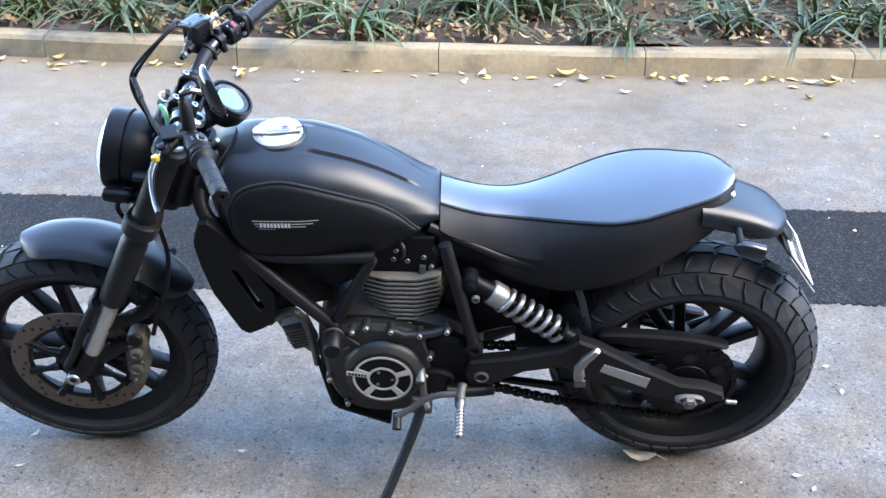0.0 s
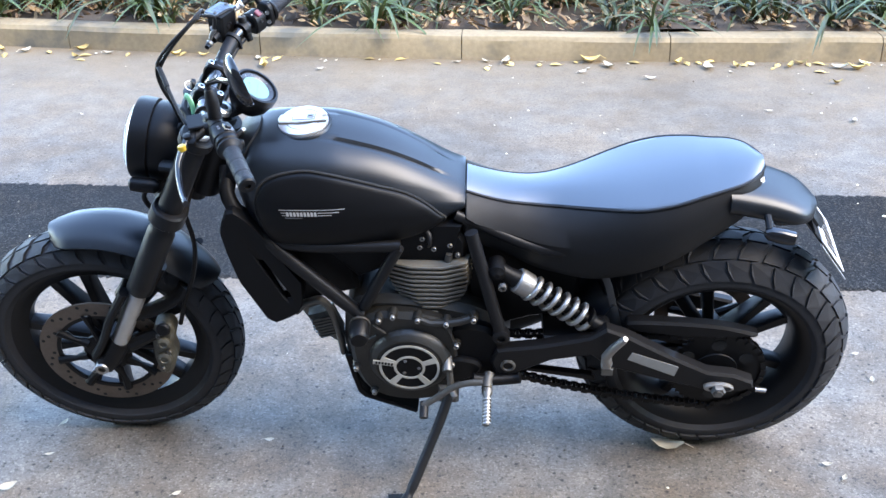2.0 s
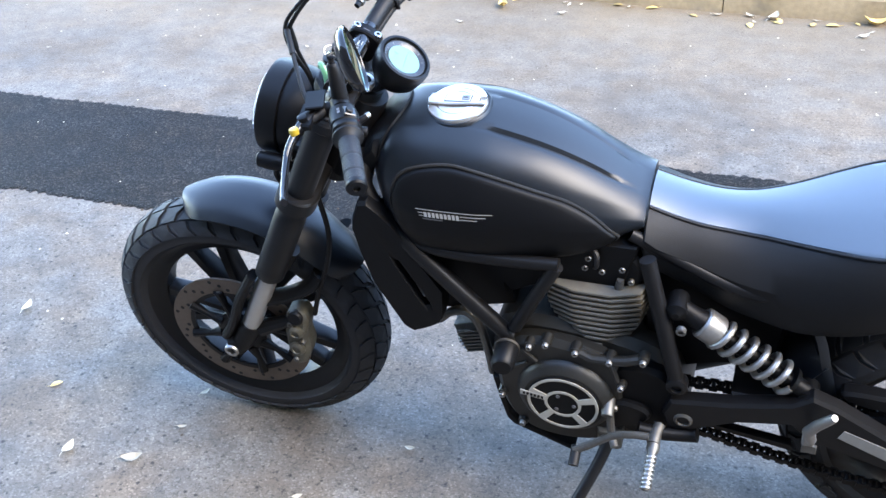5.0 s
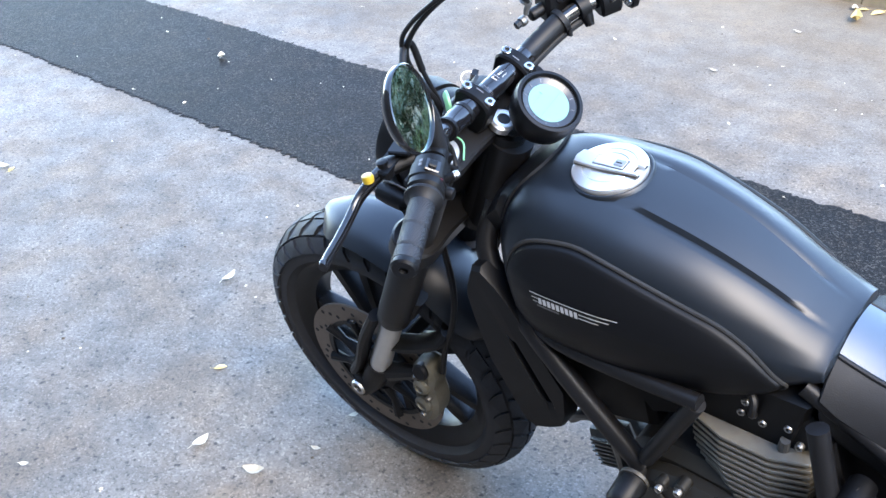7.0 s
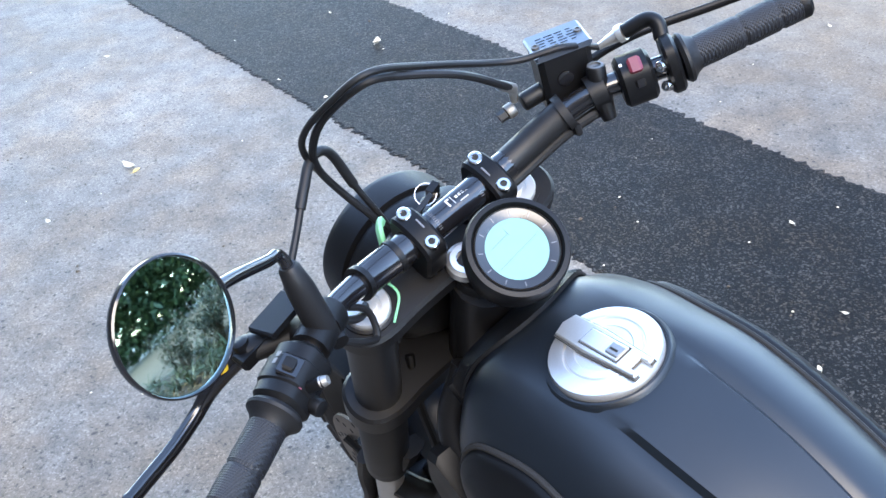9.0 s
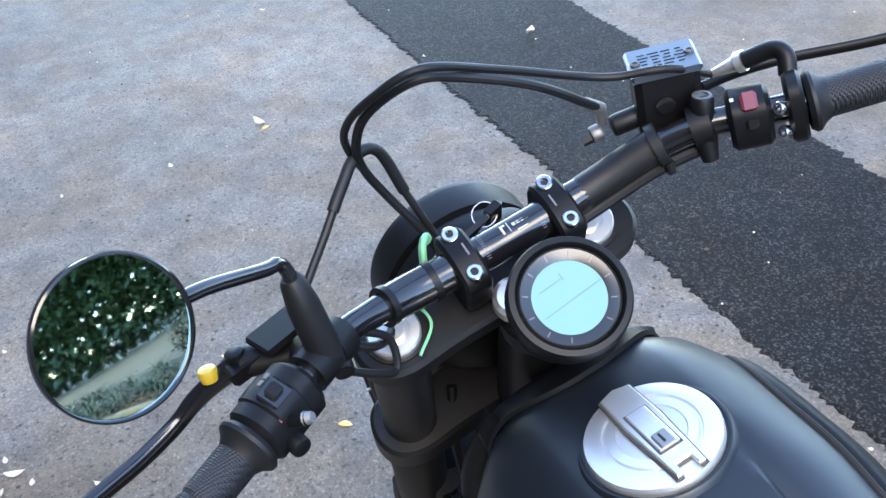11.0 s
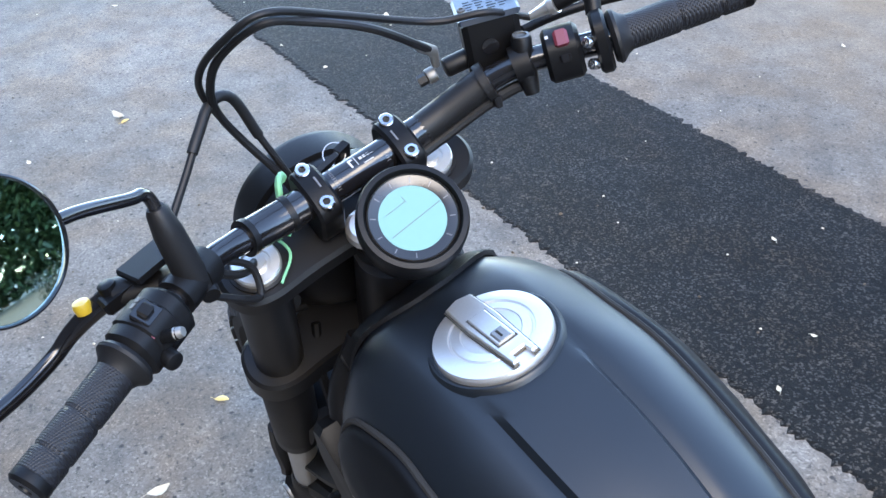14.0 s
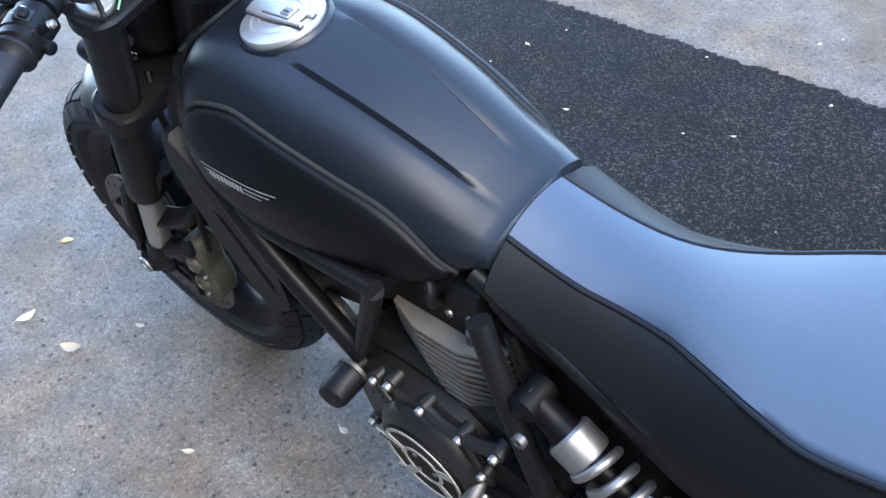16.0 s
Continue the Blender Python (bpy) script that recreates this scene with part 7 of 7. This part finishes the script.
for k in range(3):
    rng = random.Random(60 + k)
    root = new("tree")
    tagged(root, "leafy green tree with a brown trunk beside the road", "tree", "trees round the road")
    bm, blobs = crown(rng, (0, 0, 4.6), 2.6, 5200, 0.12)
    part("crown", bm, M_BUSH, root, smooth=False)
    bm = bmesh.new()
    tube(spline([(0, 0, -0.1), (0.06, 0.02, 1.2), (-0.05, 0.06, 2.4), (0.05, 0.0, 3.8)], 5), [0.2, 0.17, 0.14, 0.06], 12, bm)
    for b in blobs[:8]:
        tube(spline([(0, 0.03, 1.9 + rng.random() * 1.2), (b.x * 0.45, b.y * 0.45, b.z * 0.72), tuple(b)], 4), [0.07, 0.045, 0.015], 7, bm)
    part("trunk", bm, M_BARK, root)
    trees.append(root)
places = [(-24, 21, 1.2), (33, 22, 1.4), (62, 38, 2.4), (44, 33, 2.2), (68, 27, 2.4), (9, 30, 1.45), (17, 25, 1.4), (21, 21, 1.3), (-16, 21, 1.2), (12, 26, 1.5), (20, 29, 1.6),
          (7, 33, 1.5), (13, 28, 1.2), (25, 22, 1.4), (38, 22, 1.3), (26, 15.5, 1.0)]
for i, (x, y, sc) in enumerate(places):
    m = pose(x, y, 0, 0, 0, 67 * i) @ Matrix.Scale(sc, 4)
    if i < 3:
        trees[i].matrix_basis = m
    else:
        o = copy_thing(trees[i % 3], m)
        o.scale = (sc, sc, sc)

# thicket that closes the far side beyond the bed and turns across the end of the road
rng = random.Random(5)
bm = bmesh.new()
for i in range(60000):
    u = rng.random() * 64
    if u < 18:
        x, y, hgt = -12 + u, 13.0, 1.4 + 0.5 * noise.noise((u * 0.35, 4.5, 8))
    else:
        v = (u - 18) / 46
        x, y = 37 - 33 * v, 1.0 + 33 * v
        hgt = (3.4 if v < 0.36 else 7.0) + 1.7 * noise.noise((x * 0.35, y * 0.35, 8))
    z = 0.1 + abs(hgt) * rng.random() ** 0.8
    off = 0.9 * noise.noise((x * 0.5 + y * 0.5, z * 0.6, 2)) + rng.gauss(0, 0.45)
    m = Matrix.Translation((x + (0.7 * off if u > 18 else 0), y + 0.7 * off, z)) @ Euler((rng.uniform(-1, 1), rng.uniform(-1, 1), rng.uniform(0, 6.28))).to_matrix().to_4x4()
    big = 1.0 if u < 18 else 2.7
    a, c = 0.13 * big * rng.uniform(0.6, 1.3), 0.06 * big * rng.uniform(0.6, 1.2)
    bm.faces.new([bm.verts.new(m @ Vector(q)) for q in ((-a, 0, 0), (0, -c, 0.03), (a, 0, 0), (0, c, 0.03))])
tagged(part("thicket", bm, M_BUSH, smooth=False), "dense green thicket of leaves across the ground", "thicket", kind="stuff")

# a plain wall, added out of view on the near side to shade the road
M_WALL = material("shaded_brown_brickwork", (0.06, 0.05, 0.042), 0.9, vary=0.3, scale=1.5, fine=14, second=(0.045, 0.038, 0.032), bump=0.4, bump_scale=30)
wall = part("wall_south", box((0, 0, 3.6), (60, 0.35, 7.4), 0.02), M_WALL, m=pose(0, -2.9, 0))
tagged(wall, "unseen plain brown wall added along the near side to block light", "wall", kind="structure")

# a pale house beyond the thicket
house = new("house")
house.matrix_basis = pose(34.0, 15.0, 0, 0, 0, 28)
tagged(house, "white house with a grey-brown roof beyond the hedge", "house")
M_RENDER = material("white_house_render", (0.62, 0.6, 0.55), 0.9, vary=0.08, scale=1.2, second=(0.5, 0.48, 0.44), patch=0.05)
M_ROOF = material("grey_brown_roof", (0.11, 0.095, 0.08), 0.85, vary=0.3, scale=2, fine=20, bump=0.3, bump_scale=12)
part("wall", box((0, 0, 2.3), (7.0, 8.5, 4.6), 0.02), M_RENDER, house)
bm = bmesh.new()
rings(bm, [[(-4.0, y, 4.55), (0, y, 6.5), (4.0, y, 4.55), (4.0, y, 4.38), (0, y, 6.3), (-4.0, y, 4.38)] for y in (-4.8, 4.8)])
part("roof", tidy(bm), M_ROOF, house, smooth=False)
for y in (-2.6, 0.0, 2.6):
    win = part("window", box((-3.52, y, 3.3), (0.1, 1.5, 1.4), 0.02), M_WHITE, house)
    for dy in (-0.36, 0.36):
        part("pane", box((-3.58, y + dy, 3.3), (0.02, 0.62, 1.2), 0.0), M_GLOSS, win, smooth=False)
